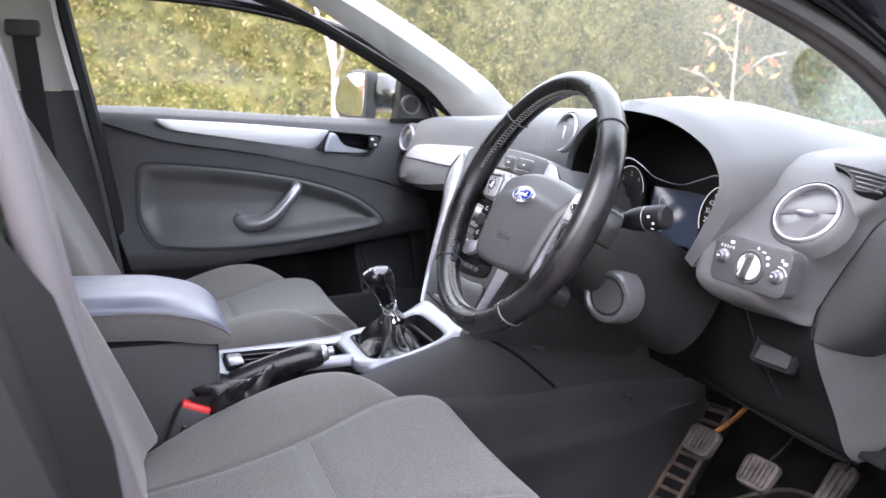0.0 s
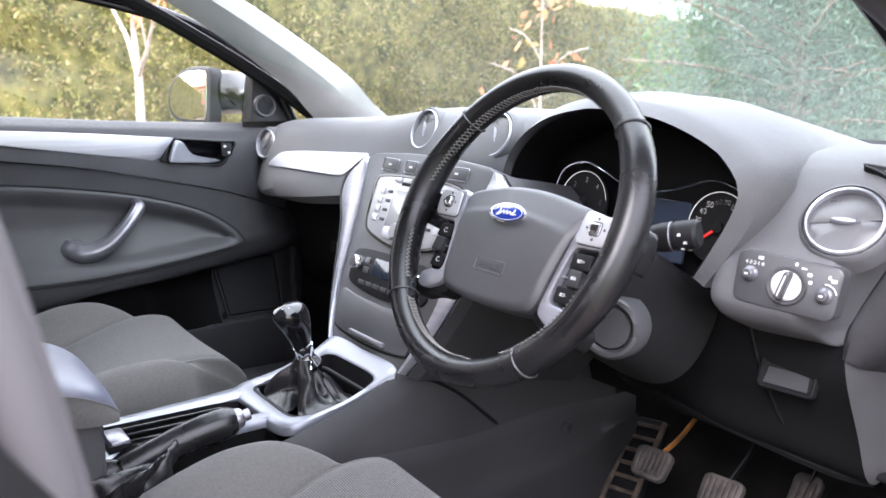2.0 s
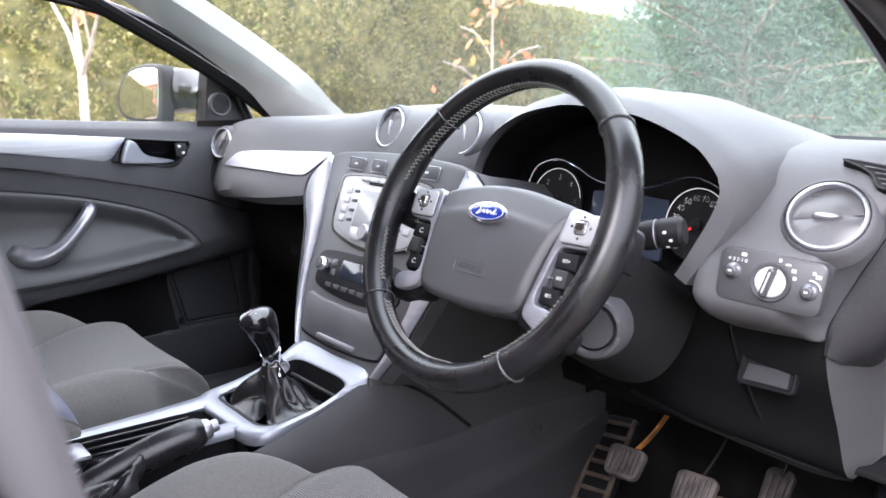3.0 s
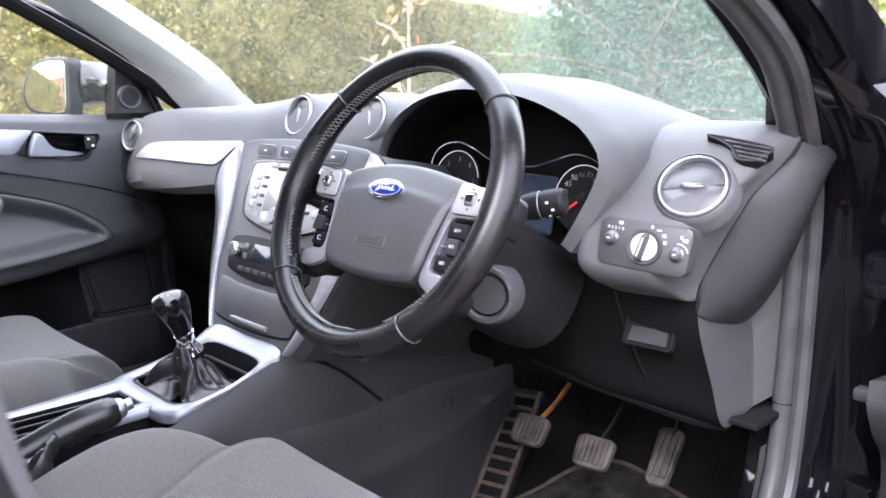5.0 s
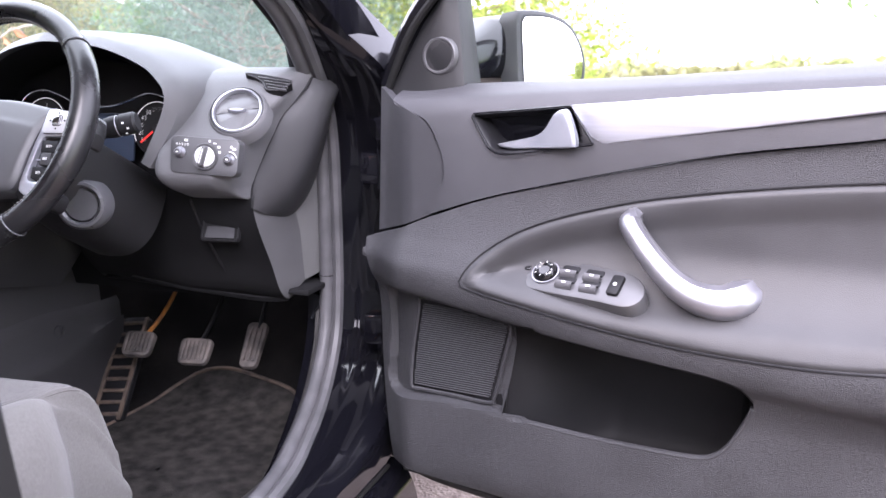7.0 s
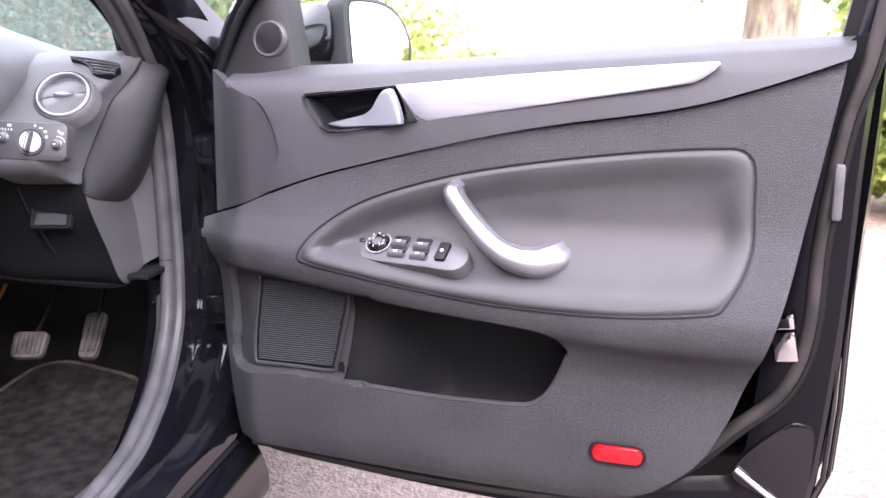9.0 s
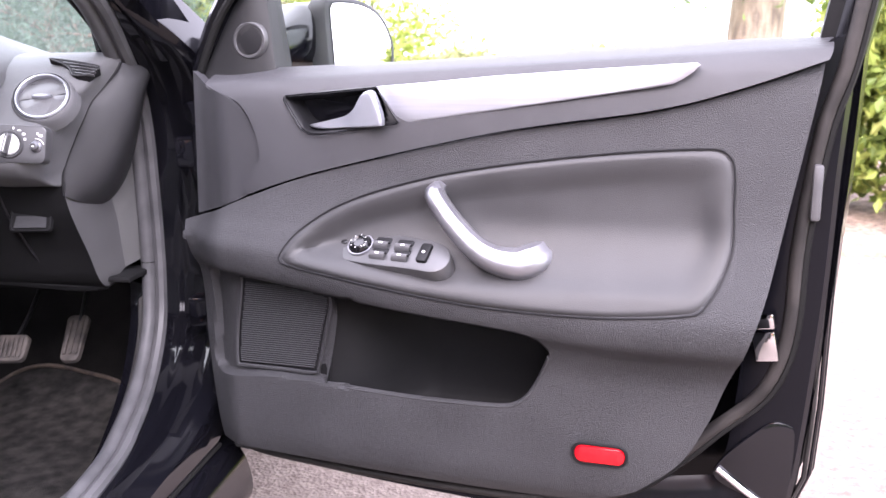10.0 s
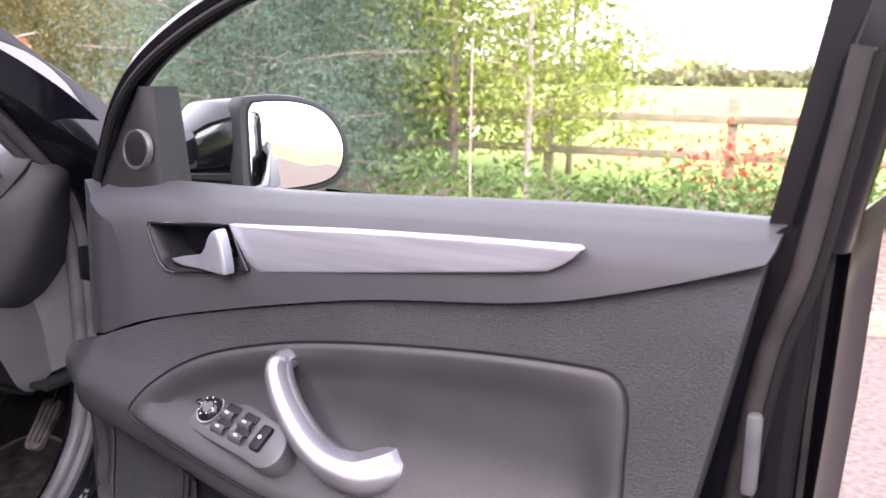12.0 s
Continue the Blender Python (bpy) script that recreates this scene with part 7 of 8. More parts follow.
# one broad plate round the gear lever, with two strips running back beside the tray
outer = curve([(-0.034, -0.372), (0.06, -0.379), (0.142, -0.37), (0.15, -0.3), (0.15, -0.24), (0.153, -0.202), (0.06, -0.2), (-0.038, -0.202), (-0.043, -0.24), (-0.046, -0.3)], 80, True)
hole = curve([(-0.012, -0.341), (0.06, -0.352), (0.126, -0.345), (0.14, -0.3), (0.139, -0.245), (0.126, -0.226), (0.06, -0.224), (0.0, -0.227), (-0.016, -0.245), (-0.018, -0.3)], 80, True)
rows = []
for t, h in ((0.0, -0.014), (0.0, -0.002), (0.08, 0.001), (0.35, 0.003), (0.7, 0.003), (0.93, 0.0015), (1.0, -0.001), (1.0, -0.012)):
    rows.append([Vector((lerp(a.x, b.x, t), lerp(a.y, b.y, t), TOPZ(lerp(a.y, b.y, t)) + h)) for a, b in zip(outer, hole)])
part("top_plate", loft(rows, True, False), SILVER, console, "satin silver plate round the gear lever")
rail([(-0.014, -0.35), (-0.016, -0.42), (-0.018, -0.5), (-0.02, -0.6)], lambda t: lerp(0.02, 0.015, t), "top_rail", SILVER, "satin silver console rail")
rail([(0.095, -0.368), (0.088, -0.4), (0.084, -0.5), (0.09, -0.594)], lambda t: lerp(0.012, 0.007, t), "top_rail", SILVER, "satin silver console rail")
rail([(-0.03, -0.588), (0.03, -0.589), (0.096, -0.587)], 0.011, "rear_rail", SILVER)
# trays sunk into the top
part("gear_well", loft([[Vector((lerp(0.06, p.x, k), lerp(-0.29, p.y, k), TOPZ(p.y) * (1 - m) + z * m)) for p in hole] for k, z, m in ((1.0, 0.6, 0.0), (0.98, 0.62, 0.6), (0.96, 0.6, 1.0), (0.02, 0.6, 1.0))], True, False), BLACK, console, "black well round the gear lever")
part("tray", loft([[Vector((0.041 + x * s, -0.477 + y, z)) for x, y in ((0.034, 0.092), (0.036, 0.06), (0.036, -0.1), (-0.034, -0.1), (-0.034, 0.06), (-0.026, 0.092))] for s, z in ((1.0, 0.636), (0.96, 0.595), (0.02, 0.592))], True, False), BLACK, console, "deep black tray")
part("handbrake_well", loft([[Vector((x, y, z)) for x, y in ((x0, -0.375), (x1, -0.385), (x1, -0.64), (x0, -0.64))] for x0, x1, z in ((0.088, 0.172, 0.625), (0.092, 0.17, 0.585), (0.128, 0.13, 0.56))], True, False), BLACK, console, "black well under the handbrake")
for k in range(4):
    part("shutter_slat", box(0.006, 0.15, 0.004, 0.001, (0.012 + 0.009 * k, -0.478, 0.63 - 0.006 * k)), PLASTIC_GLOSS, console)
part("tray_catch", box(0.05, 0.026, 0.014, 0.005, (0.05, -0.562, 0.634)), SATIN, console, "bright tray catch")
# sides
SIDE_Z = graph([(-0.66, 0.54), (-0.58, 0.55), (-0.5, 0.585), (-0.42, 0.618), (-0.36, 0.632), (-0.25, 0.66), (-0.17, 0.70), (-0.11, 0.75)])
SIDE_W = graph([(-0.6, 0.128), (-0.37, 0.122), (-0.2, 0.108), (-0.03, 0.09), (0.12, 0.075), (0.3, 0.06)])
for s in (-1, 1):
    rows = []
    for y in np.linspace(-0.72, 0.0, 40):
        z = SIDE_Z(y)
        w = SIDE_W(y)
        rows.append(curve([(CX + s * (w - 0.016), y, z + 0.004), (CX + s * (w - 0.004), y, z - 0.006), (CX + s * (w + 0.004), y, z - 0.03), (CX + s * (w + 0.012), y, z - 0.07), (CX + s * (w + 0.018), y, lerp(z, 0.45, 0.55)), (CX + s * (w + 0.02), y, 0.36)], 16))
    part("console_side", loft(rows, False), CONSOLE, console, "grey moulded console side")
    lower = []
    for y in np.linspace(-0.28, 0.31, 24):
        top = 0.588 - 0.02 * smooth01(-0.3, -0.05, y) - 0.02 * smooth01(0.05, 0.3, y)
        k = smooth01(0.05, 0.32, y)
        w = SIDE_W(y)
        lower.append(curve([(CX + s * (w + 0.018), y, top), (CX + s * (w + 0.024), y, top - 0.006), (CX + s * (w + 0.026), y, top - 0.05), (CX + s * (w + 0.028), y, 0.48 + 0.03 * k), (CX + s * (w + 0.032), y, 0.465 + 0.03 * k), (CX + s * (w + 0.02), y, 0.40), (CX + s * (w + 0.02), y, 0.3)], 20))
    part("lower_side", loft(lower, False), CONSOLE, console, "grey lower side panel")
    tun = []
    for y in np.linspace(-0.12, 0.26, 20):
        zt = lerp(0.74, 0.7, smooth01(-0.1, 0.2, y))
        w = SIDE_W(y)
        tun.append(curve([(CX + s * (w - 0.004), y, zt + 0.03), (CX + s * (w + 0.01), y, 0.66), (CX + s * (w + 0.015), y, 0.6), (CX + s * (w + 0.018), y, 0.54)], 12))
    part("upper_side", loft(tun, False), CONSOLE, console)
part("screw_cap", moved(lathe([(0, -0.004), (0.008, -0.004), (0.009, 0.001), (0.0125, 0.002), (0.013, -0.002)], 24), facing((CX + SIDE_W(0.122) + 0.027, 0.122, 0.525), (1, -0.1, 0.02))), TRIM_DARK, console, "round screw cover")
part("side_seam", tube(curve([(CX + SIDE_W(-0.185) + 0.002, -0.185, 0.685), (CX + SIDE_W(-0.14) + 0.012, -0.14, 0.66), (CX + SIDE_W(-0.1) + 0.017, -0.1, 0.632), (CX + SIDE_W(-0.035) + 0.021, -0.035, 0.575)], 18), 0.003, 6), BLACK, console)
# armrest box
LID_TOP = graph([(-0.94, 0.786), (-0.7, 0.779), (-0.65, 0.77), (-0.62, 0.76), (-0.598, 0.746), (-0.585, 0.728), (-0.578, 0.708)])
LID_SEAM = graph([(-0.94, 0.758), (-0.7, 0.756), (-0.627, 0.742), (-0.592, 0.722), (-0.578, 0.708)])
LID_FOOT = graph([(-0.94, 0.722), (-0.7, 0.716), (-0.6, 0.7), (-0.578, 0.695)])
upper, lower = [], []
for k in range(30):
    y = -0.578 - 0.362 * (k / 29) ** 2
    half = 0.1 - 0.024 * (1 - min(1.0, (-0.578 - y) / 0.05)) ** 2
    zt, zm, zb = LID_TOP(y), LID_SEAM(y), LID_FOOT(y)
    upper.append([Vector((0.072 + half * math.copysign(abs(math.cos(a)) ** 0.5, math.cos(a)), y, zm + (zt - zm) * math.sin(a) ** 0.7)) for a in np.linspace(0, math.pi, 33)])
    lower.append([Vector((0.072 + half * u, y, z)) for u, z in ((-0.99, zm - 0.001), (-1.01, lerp(zm, zb, 0.5)), (-0.96, zb), (0.96, zb), (1.01, lerp(zm, zb, 0.5)), (0.99, zm - 0.001))])
part("armrest_lid", loft(upper, False), ARMREST, console, "blue-grey padded armrest lid")
part("armrest_rim", loft(lower), CLOTH, console, "grey cloth side of the lid")
part("lid_seam", tube([Vector((0.072 + 0.995 * (r[0].x - 0.072), r[0].y, r[0].z)) for r in upper], 0.0012, 5), CLOTH, console)
part("armrest_box", box(0.2, 0.36, 0.3, 0.02, (CX - 0.002, -0.775, 0.56)), CONSOLE, console, "grey box under the armrest")

# gear lever
gear = thing("gear_lever", "gloss black gear knob with chrome collar and leather gaiter", "gear lever", (CX, -0.28, 0.64))
base = Vector((0.06, -0.295, 0.636))
folds = []
for k in range(20):
    t = k / 19
    r = lerp(0.077, 0.0165, t ** 0.72)
    mid = math.sin(math.pi * min(1.0, t * 1.04))
    ring = []
    for i in range(96):
        a = 2 * math.pi * i / 96
        c, q = math.cos(a), math.sin(a)
        f = 1 + mid * (0.2 * math.sin(3 * a + 1.1 + 2.4 * t) + 0.13 * math.sin(5 * a - 3.2 * t + 0.4) + 0.06 * math.sin(9 * a + 5 * t))
        h = 0.062 * t ** 1.55 + mid * (0.011 * math.sin(4 * a + 2 + 2.5 * t) + 0.006 * math.sin(7 * a - 4 * t))
        p = 0.55 if t < 0.2 else lerp(0.55, 1.0, min(1.0, (t - 0.2) / 0.4))
        ring.append(base + Vector((math.copysign(abs(c) ** p, c) * r * 0.93 * f, math.copysign(abs(q) ** p, q) * r * 0.74 * f - 0.006 * t, max(0.0, h))))
    folds.append(ring)
part("gaiter", loft(folds), LEATHER, gear, "creased black leather gaiter")
part("gaiter_frame", tube([base + Vector((p.x, p.y, 0.004 + 0.012 * smooth01(0.0, 0.055, p.y))) for p in rounded(0.15, 0.118, 0.022, 7)], 0.0035, 8, True), BLACK, gear, "black gaiter frame")
ax = facing((0.06, -0.297, 0.693), Vector((0.012, -0.026, 0.09)))
part("collar", moved(lathe([(0, -0.014), (0.02, -0.014), (0.021, -0.004), (0.017, 0.002), (0.0135, 0.008), (0.013, 0.022), (0.0145, 0.026), (0, 0.027)], 32), ax), CHROME, gear, "chrome collar")
kn = []
for k in range(16):
    t = k / 15
    r = graph([(0, 0.0115), (0.25, 0.015), (0.6, 0.0205), (0.85, 0.021), (0.96, 0.015), (1.0, 0.004)])(t)
    kn.append([ax @ Vector((r * math.cos(a), r * 1.25 * math.sin(a) - 0.012 * t * t, 0.026 + 0.072 * t)) for a in [2 * math.pi * i / 28 for i in range(28)]])
part("knob", loft(kn), PLASTIC_GLOSS, gear, "gloss black knob")
part("shift_map", moved(join(*[box(0.0012, 0.014, 0.0006, 0, (x, -0.014, 0.0975 - abs(x) * 0.35)) for x in (-0.007, 0, 0.007)], box(0.015, 0.0012, 0.0006, 0, (0, -0.014, 0.097))), ax), PRINT, gear)

# handbrake
hb = thing("handbrake", "black leather handbrake with chrome button and loose gaiter", "handbrake", (0.14, -0.55, 0.6))
hp = curve([(0.139, -0.575, 0.628), (0.14, -0.535, 0.643), (0.141, -0.485, 0.656), (0.143, -0.438, 0.664)], 20)
part("grip", tube(hp, lambda t: 0.0165 + 0.0015 * smooth01(0.3, 0.7, t) - 0.004 * smooth01(0.92, 1, t), 16, flat=1.15), LEATHER, hb, "black leather grip")
part("release_button", moved(lathe([(0.013, -0.006), (0.0135, 0.0), (0.0115, 0.005), (0.008, 0.007), (0.0075, 0.015), (0, 0.016)], 24), facing((0.1435, -0.434, 0.665), (0.06, 0.97, 0.2))), SATIN, hb, "chrome release button")
part("grip_seam", tube([p + Vector((0.0165, 0, 0.004)) for p in hp[5:-2]], 0.0008, 4), BLACK, hb)
g = []
for k in range(22):
    t = k / 21
    c = Vector((0.14 + 0.006 * smooth01(0, 0.5, t), -0.535 - 0.045 * smooth01(0, 0.6, t), 0.648 - 0.012 * t - 0.065 * t ** 3))
    rx, ry = lerp(0.021, 0.042, smooth01(0, 0.5, t)), lerp(0.02, 0.05, smooth01(0, 0.55, t))
    ring = []
    for i in range(72):
        a = 2 * math.pi * i / 72
        fold = 1 + math.sin(math.pi * t) ** 0.7 * (0.2 * math.sin(5 * a + 4.2 * t) + 0.12 * abs(math.sin(4.5 * a - 3.5 * t)) - 0.05)
        ring.append(c + Vector((math.cos(a) * rx * fold, math.sin(a) * ry * fold, 0.014 * math.sin(a) * (1 - t) + 0.009 * math.sin(6 * a + 5 * t) * math.sin(math.pi * t))))
    g.append(ring)
part("gaiter", loft(g), LEATHER, hb, "wrinkled black gaiter")

# ---------------------------------------------------------------- body shell round the cabin
car = thing("car_body", "gloss black car body with grey door seals and light pillar trim", "car", (0, 0, 0.2))


# the driver's door opening: seal from the roof down the pillar to the sill and back
OPENING = [(0.70, -0.40, 1.245), (0.735, -0.155, 1.17), (0.745, -0.01, 1.10), (0.732, 0.09, 1.02), (0.716, 0.16, 0.95), (0.709, 0.188, 0.88), (0.707, 0.195, 0.8), (0.707, 0.195, 0.7), (0.708, 0.188, 0.62), (0.712, 0.165, 0.55), (0.722, 0.1, 0.48), (0.742, 0.0, 0.44), (0.765, -0.12, 0.422), (0.782, -0.35, 0.412), (0.782, -0.6, 0.42)]
op = curve(OPENING, 100)
part("opening_seal", tube(op, 0.0125, 10, up=(1, 0, 0)), RUBBER, car, "grey rubber door opening seal")
part("seal_lip", tube([p + Vector((0.02, 0.006, 0.0)) for p in op], 0.0105, 8, up=(1, 0, 0)), RUBBER, car, "second lip of the door opening seal")
part("seal_joint", tube([Vector((0.707, 0.195, 0.66)) + Vector((math.cos(a) * 0.0135, math.sin(a) * 0.0135, 0)) for a in np.linspace(0, 6.28, 17)[:-1]], 0.0012, 5, True), BLACK, car)
# painted pillar outside the seal
rows = []
for p in op:
    s = Vector((0, p.y + 0.35, p.z - 0.75)).normalized()
    reach = lerp(0.865, 0.8, smooth01(0.98, 1.1, p.z)) - p.x
    wave = 0.003 * math.sin(p.z * 13)
    rows.append([p + Vector((reach * x, 0, 0)) + s * d for x, d in ((0.16, 0.004), (0.36, 0.01), (0.5, 0.012 + wave), (0.66, 0.004 + wave), (0.84, 0.012), (0.97, 0.018), (1.0, 0.034), (1.0, 0.09), (-0.3, 0.09), (-0.3, 0.02))])
part("pillar_paint", loft(rows), PAINT, car, "gloss black pillar and sill")
part("front_wing", loft([curve([(0.86, y, 0.36), (0.89, y, 0.5), (0.915, y, 0.7), (0.905, y, 0.83 - 0.1 * (y - 0.2)), (0.87, y, 0.92 - 0.14 * (y - 0.2)), (0.80, y, 0.95 - 0.15 * (y - 0.2)), (0.6, y, 0.965 - 0.15 * (y - 0.2))], 24) for y in np.linspace(0.2, 1.3, 14)], False), PAINT, car, "gloss black front wing")
part("left_wing", loft([curve([(-0.86, y, 0.36), (-0.89, y, 0.5), (-0.915, y, 0.7), (-0.905, y, 0.83 - 0.1 * (y - 0.2)), (-0.87, y, 0.92 - 0.14 * (y - 0.2)), (-0.80, y, 0.95 - 0.15 * (y - 0.2)), (-0.6, y, 0.965 - 0.15 * (y - 0.2))], 24) for y in np.linspace(0.2, 1.3, 12)], False), PAINT, car, "gloss black front wing")
part("bonnet", loft([curve([(x, 0.62 - 0.25 * (abs(x) / 0.8) ** 2, 0.965 - 0.02 * abs(x)), (x, 0.9, 0.9 - 0.04 * (abs(x) / 0.8) ** 3), (x, 1.3, 0.8 - 0.07 * (abs(x) / 0.8) ** 3), (x, 1.55, 0.7 - 0.07 * (abs(x) / 0.8) ** 3)], 16) for x in np.linspace(-0.8, 0.8, 17)], False), PAINT, car, "gloss black bonnet")
part("left_kick_panel", loft([[Vector((-0.765, y, z)) for y in (-0.05, 0.6)] for z in (0.3, 1.0)], False), CARPET, car)
part("firewall", loft([[Vector((x, 0.585, z)) for x in (-0.85, 0.85)] for z in (0.3, 1.0)], False), BLACK, car)
# sill and step
part("sill", loft([curve([(0.70, y, 0.34), (0.74, y, 0.385), (0.77, y, 0.405), (0.80, y, 0.405), (0.82, y, 0.385), (0.84, y, 0.375), (0.87, y, 0.37), (0.895, y, 0.33), (0.9, y, 0.27), (0.86, y, 0.22)], 30) for y in np.linspace(-1.3, 0.12, 12)], False), PAINT, car, "gloss black door sill")
part("sill_trim", loft([curve([(0.68, y, 0.335), (0.715, y, 0.38), (0.745, y, 0.412), (0.772, y, 0.415), (0.782, y, 0.405)], 14) for y in np.linspace(-1.2, 0.02, 10)], False), GREY_LOWER, car, "scuffed plastic sill trim")
for x in (0.834, 0.866):
    part("sill_strip", tube([(x, y, 0.383 if x < 0.85 else 0.377) for y in np.linspace(-0.8, 0.08, 8)], 0.004, 6), BLACK_RUBBER, car)
part("kick_carpet", loft([curve([(0.695, y, 0.72), (0.692, y, 0.6), (0.688, y, 0.5), (0.675, y, 0.41), (0.64, y, 0.33)], 16) for y in np.linspace(0.19, 0.55, 8)], False), CARPET, car)
part("footwell_side", loft([[p + Vector((-0.01, 0, 0)), p + Vector((-0.022, 0.0, -0.012)), Vector((lerp(p.x - 0.03, 0.665, 0.5), p.y, lerp(p.z - 0.02, 0.33, 0.5))), Vector((0.655, p.y, 0.33)), Vector((0.63, p.y, 0.315))] for p in op if p.z < 0.62], False), SCUFF, car, "scuffed grey plastic beside the footwell")
# middle pillar beside the driver, with its seal
part("middle_pillar", loft([curve([(0.72, y0 - 0.03, z), (0.775, y0 - 0.02, z), (0.80, y0 - 0.012, z), (0.825, y0 - 0.02, z), (0.835, y0 - 0.05, z), (0.835, y0 - 0.14, z), (0.72, y0 - 0.14, z)], 26, True) for y0, z in ((-0.66, 0.36), (-0.68, 0.5), (-0.7, 0.65), (-0.725, 0.8), (-0.762, 0.95), (-0.795, 1.1), (-0.84, 1.3))]), PAINT, car, "gloss black middle pillar")
rear = thing("rear_door", "gloss black rear door, its front edge beside the pillar", "car door", (0.9, -1.1, 0.37))
part("door_shell", loft([curve([(0.845, y0 - 0.05, z), (0.86, y0 - 0.02, z), (0.9, y0 - 0.012, z), (x1 - 0.007, y0 - 0.014, z), (x1, y0 - 0.032, z), (x1 + 0.01, -1.2, z), (x1, -1.6, z), (0.86, -1.6, z)], 34, True) for y0, x1, z in ((-0.715, 0.93, 0.36), (-0.72, 0.965, 0.5), (-0.727, 0.985, 0.7), (-0.742, 0.985, 0.85), (-0.768, 0.965, 0.95), (-0.798, 0.93, 1.0))]), BLACK_RUBBER, rear, "black front edge of the rear door")
PSEAL = [(0.805, -0.66, 0.42), (0.815, -0.69, 0.58), (0.825, -0.717, 0.74), (0.83, -0.73, 0.81), (0.835, -0.744, 0.868), (0.835, -0.757, 0.925), (0.832, -0.767, 0.978), (0.82, -0.785, 1.06), (0.8, -0.81, 1.15), (0.78, -0.84, 1.27)]
part("pillar_seal", tube(curve(PSEAL, 40), 0.012, 10, up=(1, 0, 0)), SEAL_PALE, car, "grey rubber pillar seal")
part("pillar_seal_lip", tube([p + Vector((-0.006, 0.009, 0)) for p in curve(PSEAL, 40)], 0.006, 8, up=(1, 0, 0)), SEAL_PALE, car, "second lip of the pillar seal")
# passenger side: pillars, sill, and the shell behind the seats
for s, lab in ((-1, "pale grey pillar trim"), (1, "pale grey pillar trim")):
    path = [(s * 0.71, 0.36, 0.93), (s * 0.70, 0.24, 1.02), (s * 0.69, 0.16, 1.09), (s * 0.675, -0.02, 1.2), (s * 0.65, -0.22, 1.30), (s * 0.62, -0.4, 1.36)]
    rows = []
    for i, p in enumerate(curve(path, 30)):
        t = i / 29
        rows.append([p + Vector((s * x, y, z)) for x, y, z in ((0.02, -0.14 + 0.06 * t, -0.01), (-0.012, -0.1 + 0.05 * t, 0.005), (-0.022, -0.03, 0.0), (-0.005, 0.035, 0.01), (0.03, 0.045, 0.02), (0.05, -0.05, 0.02))])
    # one trim on both sides: dimmed copy left, shade painted as dark plastic right
    part("windscreen_pillar", loft(rows), PILLAR_DIMMED if s < 0 else TRIM_DARK, car, lab if s < 0 else "inner pillar trim with its shade put into a dark colour")
    edge = [Vector((s * 0.752, 0.13, 1.01)), Vector((s * 0.745, 0.02, 1.085)), Vector((s * 0.735, -0.14, 1.175)), Vector((s * 0.71, -0.33, 1.265)), Vector((s * 0.69, -0.5, 1.32))]
    if s < 0:
        part("pillar_rubber", tube(curve(edge, 30), 0.016, 8, up=(1, 0, 0)), BLACK_RUBBER, car, "black rubber window channel")
part("outer_pillar", loft([[p + Vector(q) for q in ((0.0, 0.0, 0.0), (0.03, 0.01, 0.0), (0.05, 0.06, 0.015), (0.02, 0.1, 0.03), (-0.04, 0.09, 0.03), (-0.04, 0.02, 0.01))] for p in curve([(0.80, 0.12, 1.0), (0.785, 0.02, 1.09), (0.76, -0.12, 1.17), (0.72, -0.38, 1.27), (0.69, -0.6, 1.34)], 26)]), PAINT, car, "gloss black windscreen pillar")
part("left_middle_pillar", loft([curve([(-0.655, y0, z), (-0.665, y0 - 0.02, z), (-0.665, y0 - 0.13, z), (-0.72, y0 - 0.15, z), (-0.74, y0 - 0.02, z), (-0.7, y0 + 0.01, z)], 20, True) for y0, z in ((-0.815, 1.06), (-0.825, 1.1), (-0.845, 1.2), (-0.865, 1.35))]), PILLAR, car, "pale grey upper pillar trim")
part("left_lower_pillar", loft([curve([(-0.655, y0, z), (-0.662, y0 - 0.02, z), (-0.662, y0 - 0.15, z), (-0.72, y0 - 0.17, z), (-0.74, y0 - 0.02, z), (-0.7, y0 + 0.01, z)], 20, True) for y0, z in ((-0.70, 0.34), (-0.72, 0.5), (-0.75, 0.7), (-0.78, 0.88), (-0.80, 0.978), (-0.815, 1.058))]), TRIM_DARK, car, "dark lower pillar trim")
part("left_pillar_seal", tube(curve([(-0.7, -0.69, 0.4), (-0.705, -0.72, 0.6), (-0.71, -0.755, 0.8), (-0.71, -0.79, 1.0), (-0.705, -0.82, 1.15), (-0.7, -0.845, 1.28)], 30), 0.023, 8, up=(1, 0, 0)), BLACK_RUBBER, car)
part("left_sill", loft([curve([(-0.62, y, 0.32), (-0.66, y, 0.4), (-0.70, y, 0.42), (-0.78, y, 0.4), (-0.85, y, 0.36), (-0.88, y, 0.26)], 16) for y in np.linspace(-1.2, 0.2, 8)], False), TRIM_DARK, car)
part("floor_pan", loft([[Vector((x, y, z)) for x, z in ((-0.74, 0.3), (0.74, 0.3))] for y in (-1.6, 0.35)], False), CARPET, car, "black carpeted floor")
part("toe_board", loft([curve([(x, 0.28, 0.3), (x, 0.42, 0.32), (x, 0.5, 0.42), (x, 0.56, 0.6), (x, 0.58, 0.8)], 14) for x in (-0.76, -0.3, 0.1, 0.4, 0.76)], False), CARPET, car)
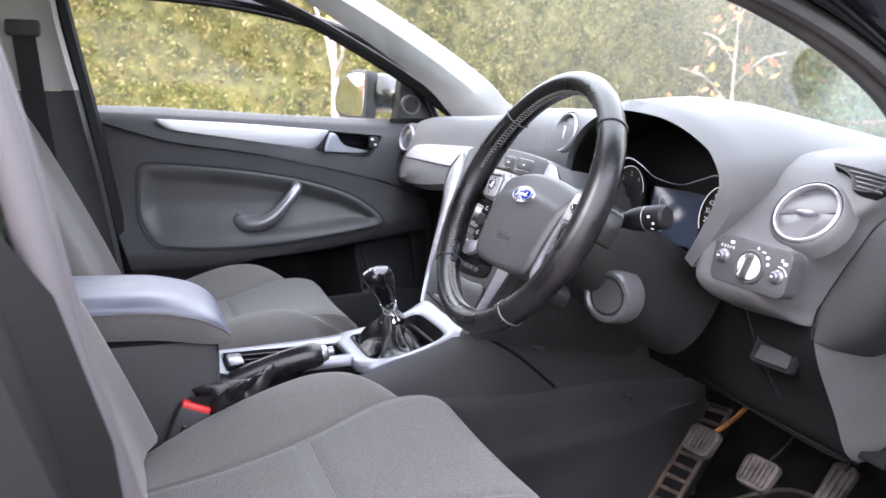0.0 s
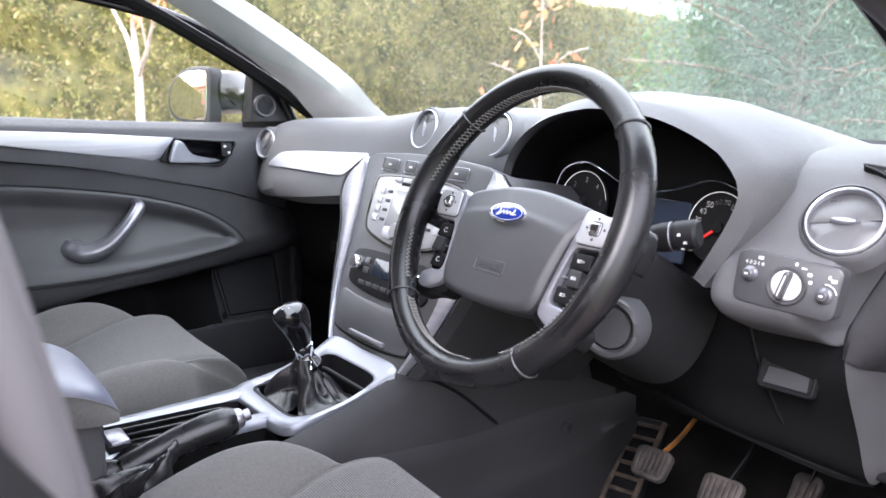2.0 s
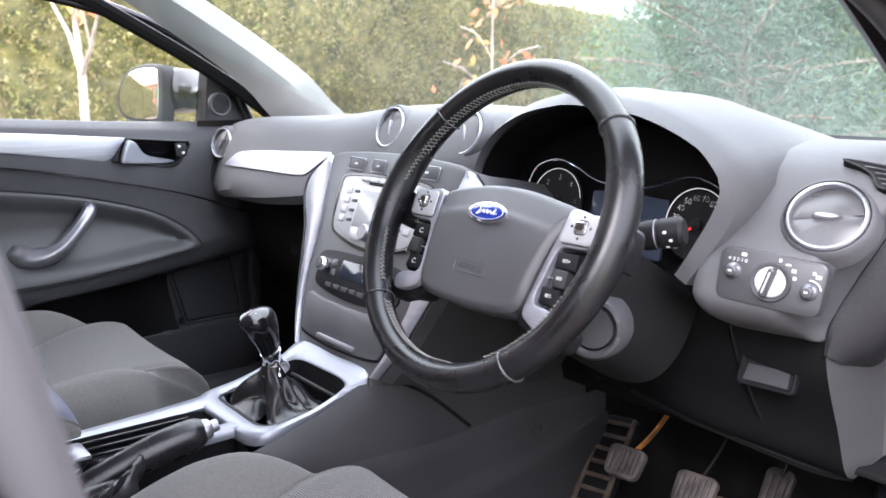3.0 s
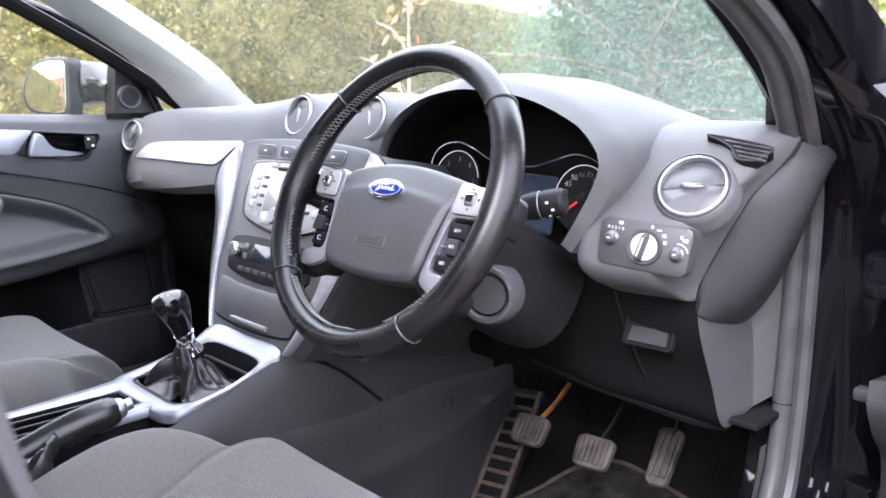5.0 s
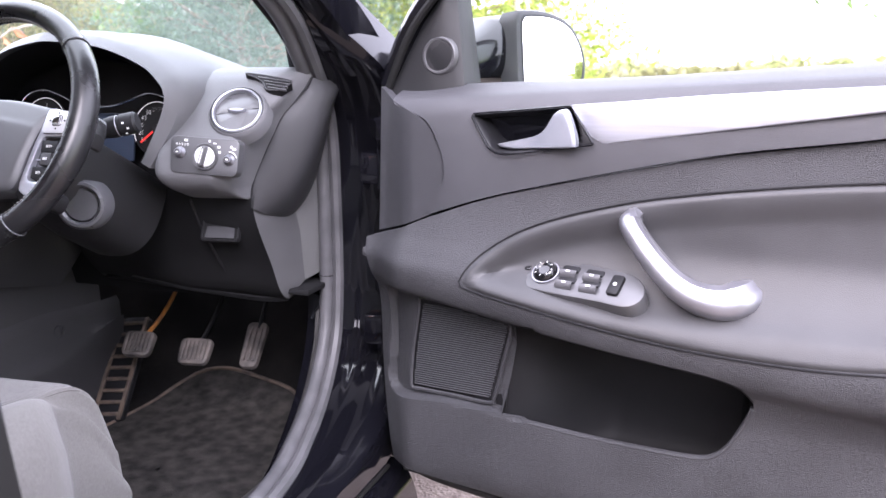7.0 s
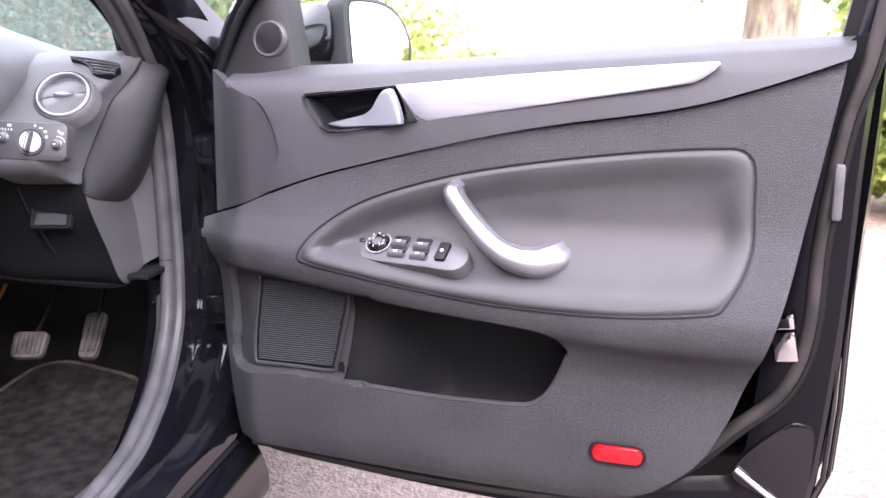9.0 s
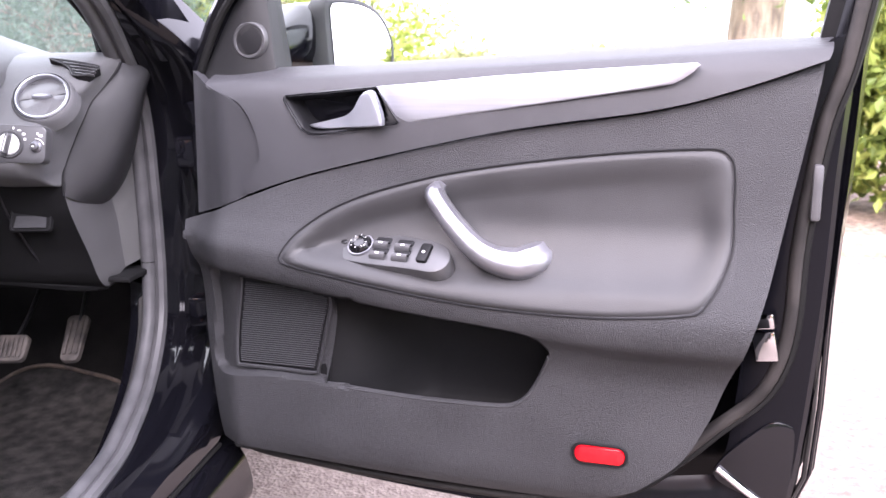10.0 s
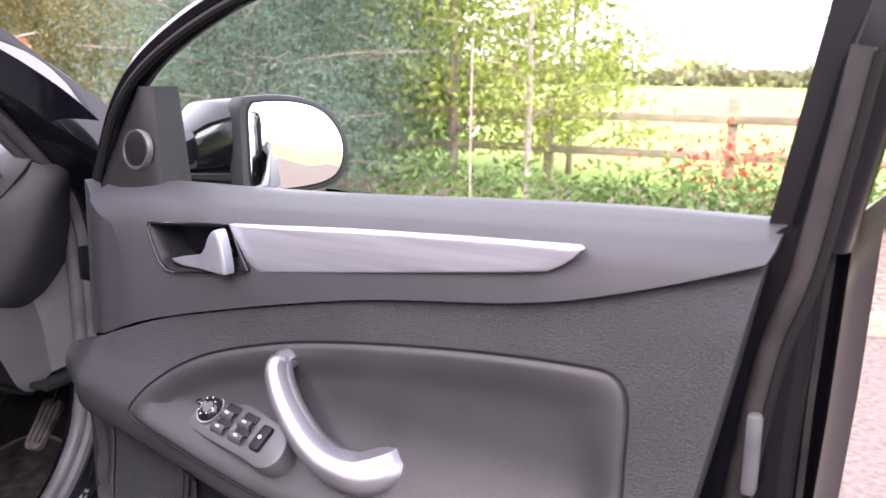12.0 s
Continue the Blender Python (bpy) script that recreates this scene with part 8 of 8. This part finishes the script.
part("roof", loft([curve([(-0.72, y, 1.33 + d), (-0.6, y, 1.4 + d), (-0.3, y, 1.435 + d), (0, y, 1.445 + d), (0.3, y, 1.435 + d), (0.6, y, 1.4 + d), (0.72, y, 1.33 + d)], 24) for y, d in ((-0.42, -0.02), (-0.7, 0.0), (-1.1, 0.01), (-1.7, -0.03))], False), PILLAR, car, "pale headlining")
part("roof_skin", loft([curve([(-0.74, y, 1.34 + d), (-0.6, y, 1.43 + d), (-0.3, y, 1.465 + d), (0, y, 1.475 + d), (0.3, y, 1.465 + d), (0.6, y, 1.43 + d), (0.74, y, 1.34 + d)], 24) for y, d in ((-0.40, -0.02), (-0.7, 0.0), (-1.1, 0.01), (-1.75, -0.03))], False), PAINT, car)
part("rear_bulkhead", loft([[Vector((x, -1.62, z)) for x in (-0.74, 0.74)] for z in (0.3, 1.0)], False), CLOTH, car)
# unseen quarter panels, added to keep rear light off the passenger's side
for s in (-1, 1):
    part("rear_light_block", loft([curve([(s * x, -1.2 - d, z), (s * (x + 0.01), -1.4, z), (s * x, -1.62, z)], 8) for x, d, z in ((0.72, 0.0, 0.99), (0.72, 0.02, 1.08), (0.71, 0.1, 1.2), (0.69, 0.25, 1.36))], False), PILLAR, car, "unseen pale rear quarter panel, added to block light")
part("parcel_shelf", box(1.36, 0.4, 0.03, 0.008, (0, -1.62, 1.0)), TRIM_DARK, car)
part("rear_bench", box(1.3, 0.5, 0.24, 0.06, (0, -1.4, 0.5)), CLOTH, car)
part("left_rear_door", loft([[Vector((-0.70, y, z)) for y in (-0.9, -1.65)] for z in (0.32, 1.0)], False), CARD, car)
ws = []
for j in range(12):
    t = j / 11
    ws.append([Vector((x * lerp(1.0, 0.86, t), lerp(0.52 - 0.30 * (abs(x) / 0.76) ** 2.2, -0.40 - 0.04 * (abs(x) / 0.76) ** 2, t), lerp(1.0, 1.40 - 0.05 * (abs(x) / 0.76) ** 2, t))) for x in np.linspace(-0.76, 0.76, 25)])
pane = part("windscreen", loft(ws, False), SCREEN_GLASS, car, "hazy laminated windscreen")
pane.visible_shadow = False

mat_ = thing("floor_mat", "dusty black carpet mat with worn edge piping", "floor mat", (0.42, 0.0, 0.3))
mo = curve([(0.2, -0.2), (0.21, 0.2), (0.235, 0.38), (0.3, 0.43), (0.42, 0.42), (0.52, 0.39), (0.56, 0.3), (0.6, 0.19), (0.64, 0.1), (0.66, -0.2)], 80, True)
lie = graph([(-0.3, 0.306), (0.28, 0.308), (0.36, 0.322), (0.43, 0.352), (0.5, 0.43)])
mr = [[Vector((lerp(0.43, p.x, k), lerp(0.05, p.y, k), lie(lerp(0.05, p.y, k)) + h)) for p in mo] for k, h in ((1.0, -0.004), (1.0, 0.006), (0.98, 0.01), (0.85, 0.01), (0.7, 0.01), (0.4, 0.01), (0.02, 0.01))]
part("mat_carpet", loft(mr, True, False), MAT, mat_)
part("mat_piping", tube([(p.x, p.y, lie(p.y) + 0.009) for p in mo], 0.0045, 6, True), RESTPAD, mat_, "worn brown piping")
part("heel_plate", moved(slab([Vector((0.05 * math.cos(a), 0.03 * math.sin(a))) for a in np.linspace(0, 6.28, 30)[:-1]], 0, 0.004, 0.001), pose(0.5, -0.09, 0.315, 0, 0, 15)), WORN, mat_, "worn mat fixing")


def pedal(name, label, at, w, h, tilt, ribs, arm):
    t = thing(name, label, "pedal", at, "pedals")
    m = facing(at, (0.12, -0.75, 0.66 + tilt))
    pad_ = part("pedal_pad", moved(slab([Vector((p.x * (1 + 2 * p.y), p.y)) for p in rounded(w, h, 0.012)], -0.012, 0.0, 0.004), m), WORN, t, "worn ribbed rubber pad")
    for k in range(ribs):
        x = (k + 0.5) / ribs - 0.5
        part("pad_rib", moved(box(w / ribs * 0.55, h * 0.74, 0.006, 0.002, (x * w * 0.82, 0, 0.001)), m), WORN, pad_)
    part("pedal_arm", tube(curve([m @ Vector((0, 0.01, -0.012))] + [Vector(p) for p in arm], 14), 0.0032, 8, flat=1.5), STEEL if name == "clutch_pedal" else BLACK, t)


pedal("clutch_pedal", "worn rubber clutch pedal on a rusty arm", (0.283, 0.195, 0.492), 0.062, 0.052, 0, 6, [(0.295, 0.26, 0.53), (0.305, 0.32, 0.6), (0.31, 0.36, 0.7)])
pedal("brake_pedal", "worn rubber brake pedal", (0.396, 0.22, 0.48), 0.064, 0.054, 0, 6, [(0.4, 0.29, 0.53), (0.41, 0.33, 0.6), (0.415, 0.36, 0.7)])
pedal("accelerator_pedal", "long worn rubber accelerator pedal", (0.487, 0.285, 0.482), 0.04, 0.1, 0.1, 3, [(0.49, 0.34, 0.56), (0.5, 0.38, 0.68)])
rest = thing("foot_rest", "brown dusty ladder-pattern foot rest", "foot rest", (0.17, 0.28, 0.33))
RM = axes((0.178, 0.262, 0.405), (0.97, 0.1, 0.1), Vector((-0.1, 0.62, 0.78)).normalized(), Vector((0.97, 0.1, 0.1)).cross(Vector((-0.1, 0.62, 0.78))).normalized())
part("rest_board", moved(slab(rounded(0.075, 0.23, 0.012), -0.012, 0.0, 0.003), RM), BLACK, rest)
for x in (-0.031, 0.031):
    part("rest_rail", moved(box(0.009, 0.225, 0.006, 0.002, (x, 0, 0.002)), RM), RESTPAD, rest)
for k in range(9):
    part("rest_rung", moved(box(0.055, 0.008, 0.005, 0.002, (0, -0.1 + 0.025 * k, 0.002)), RM), RESTPAD, rest)
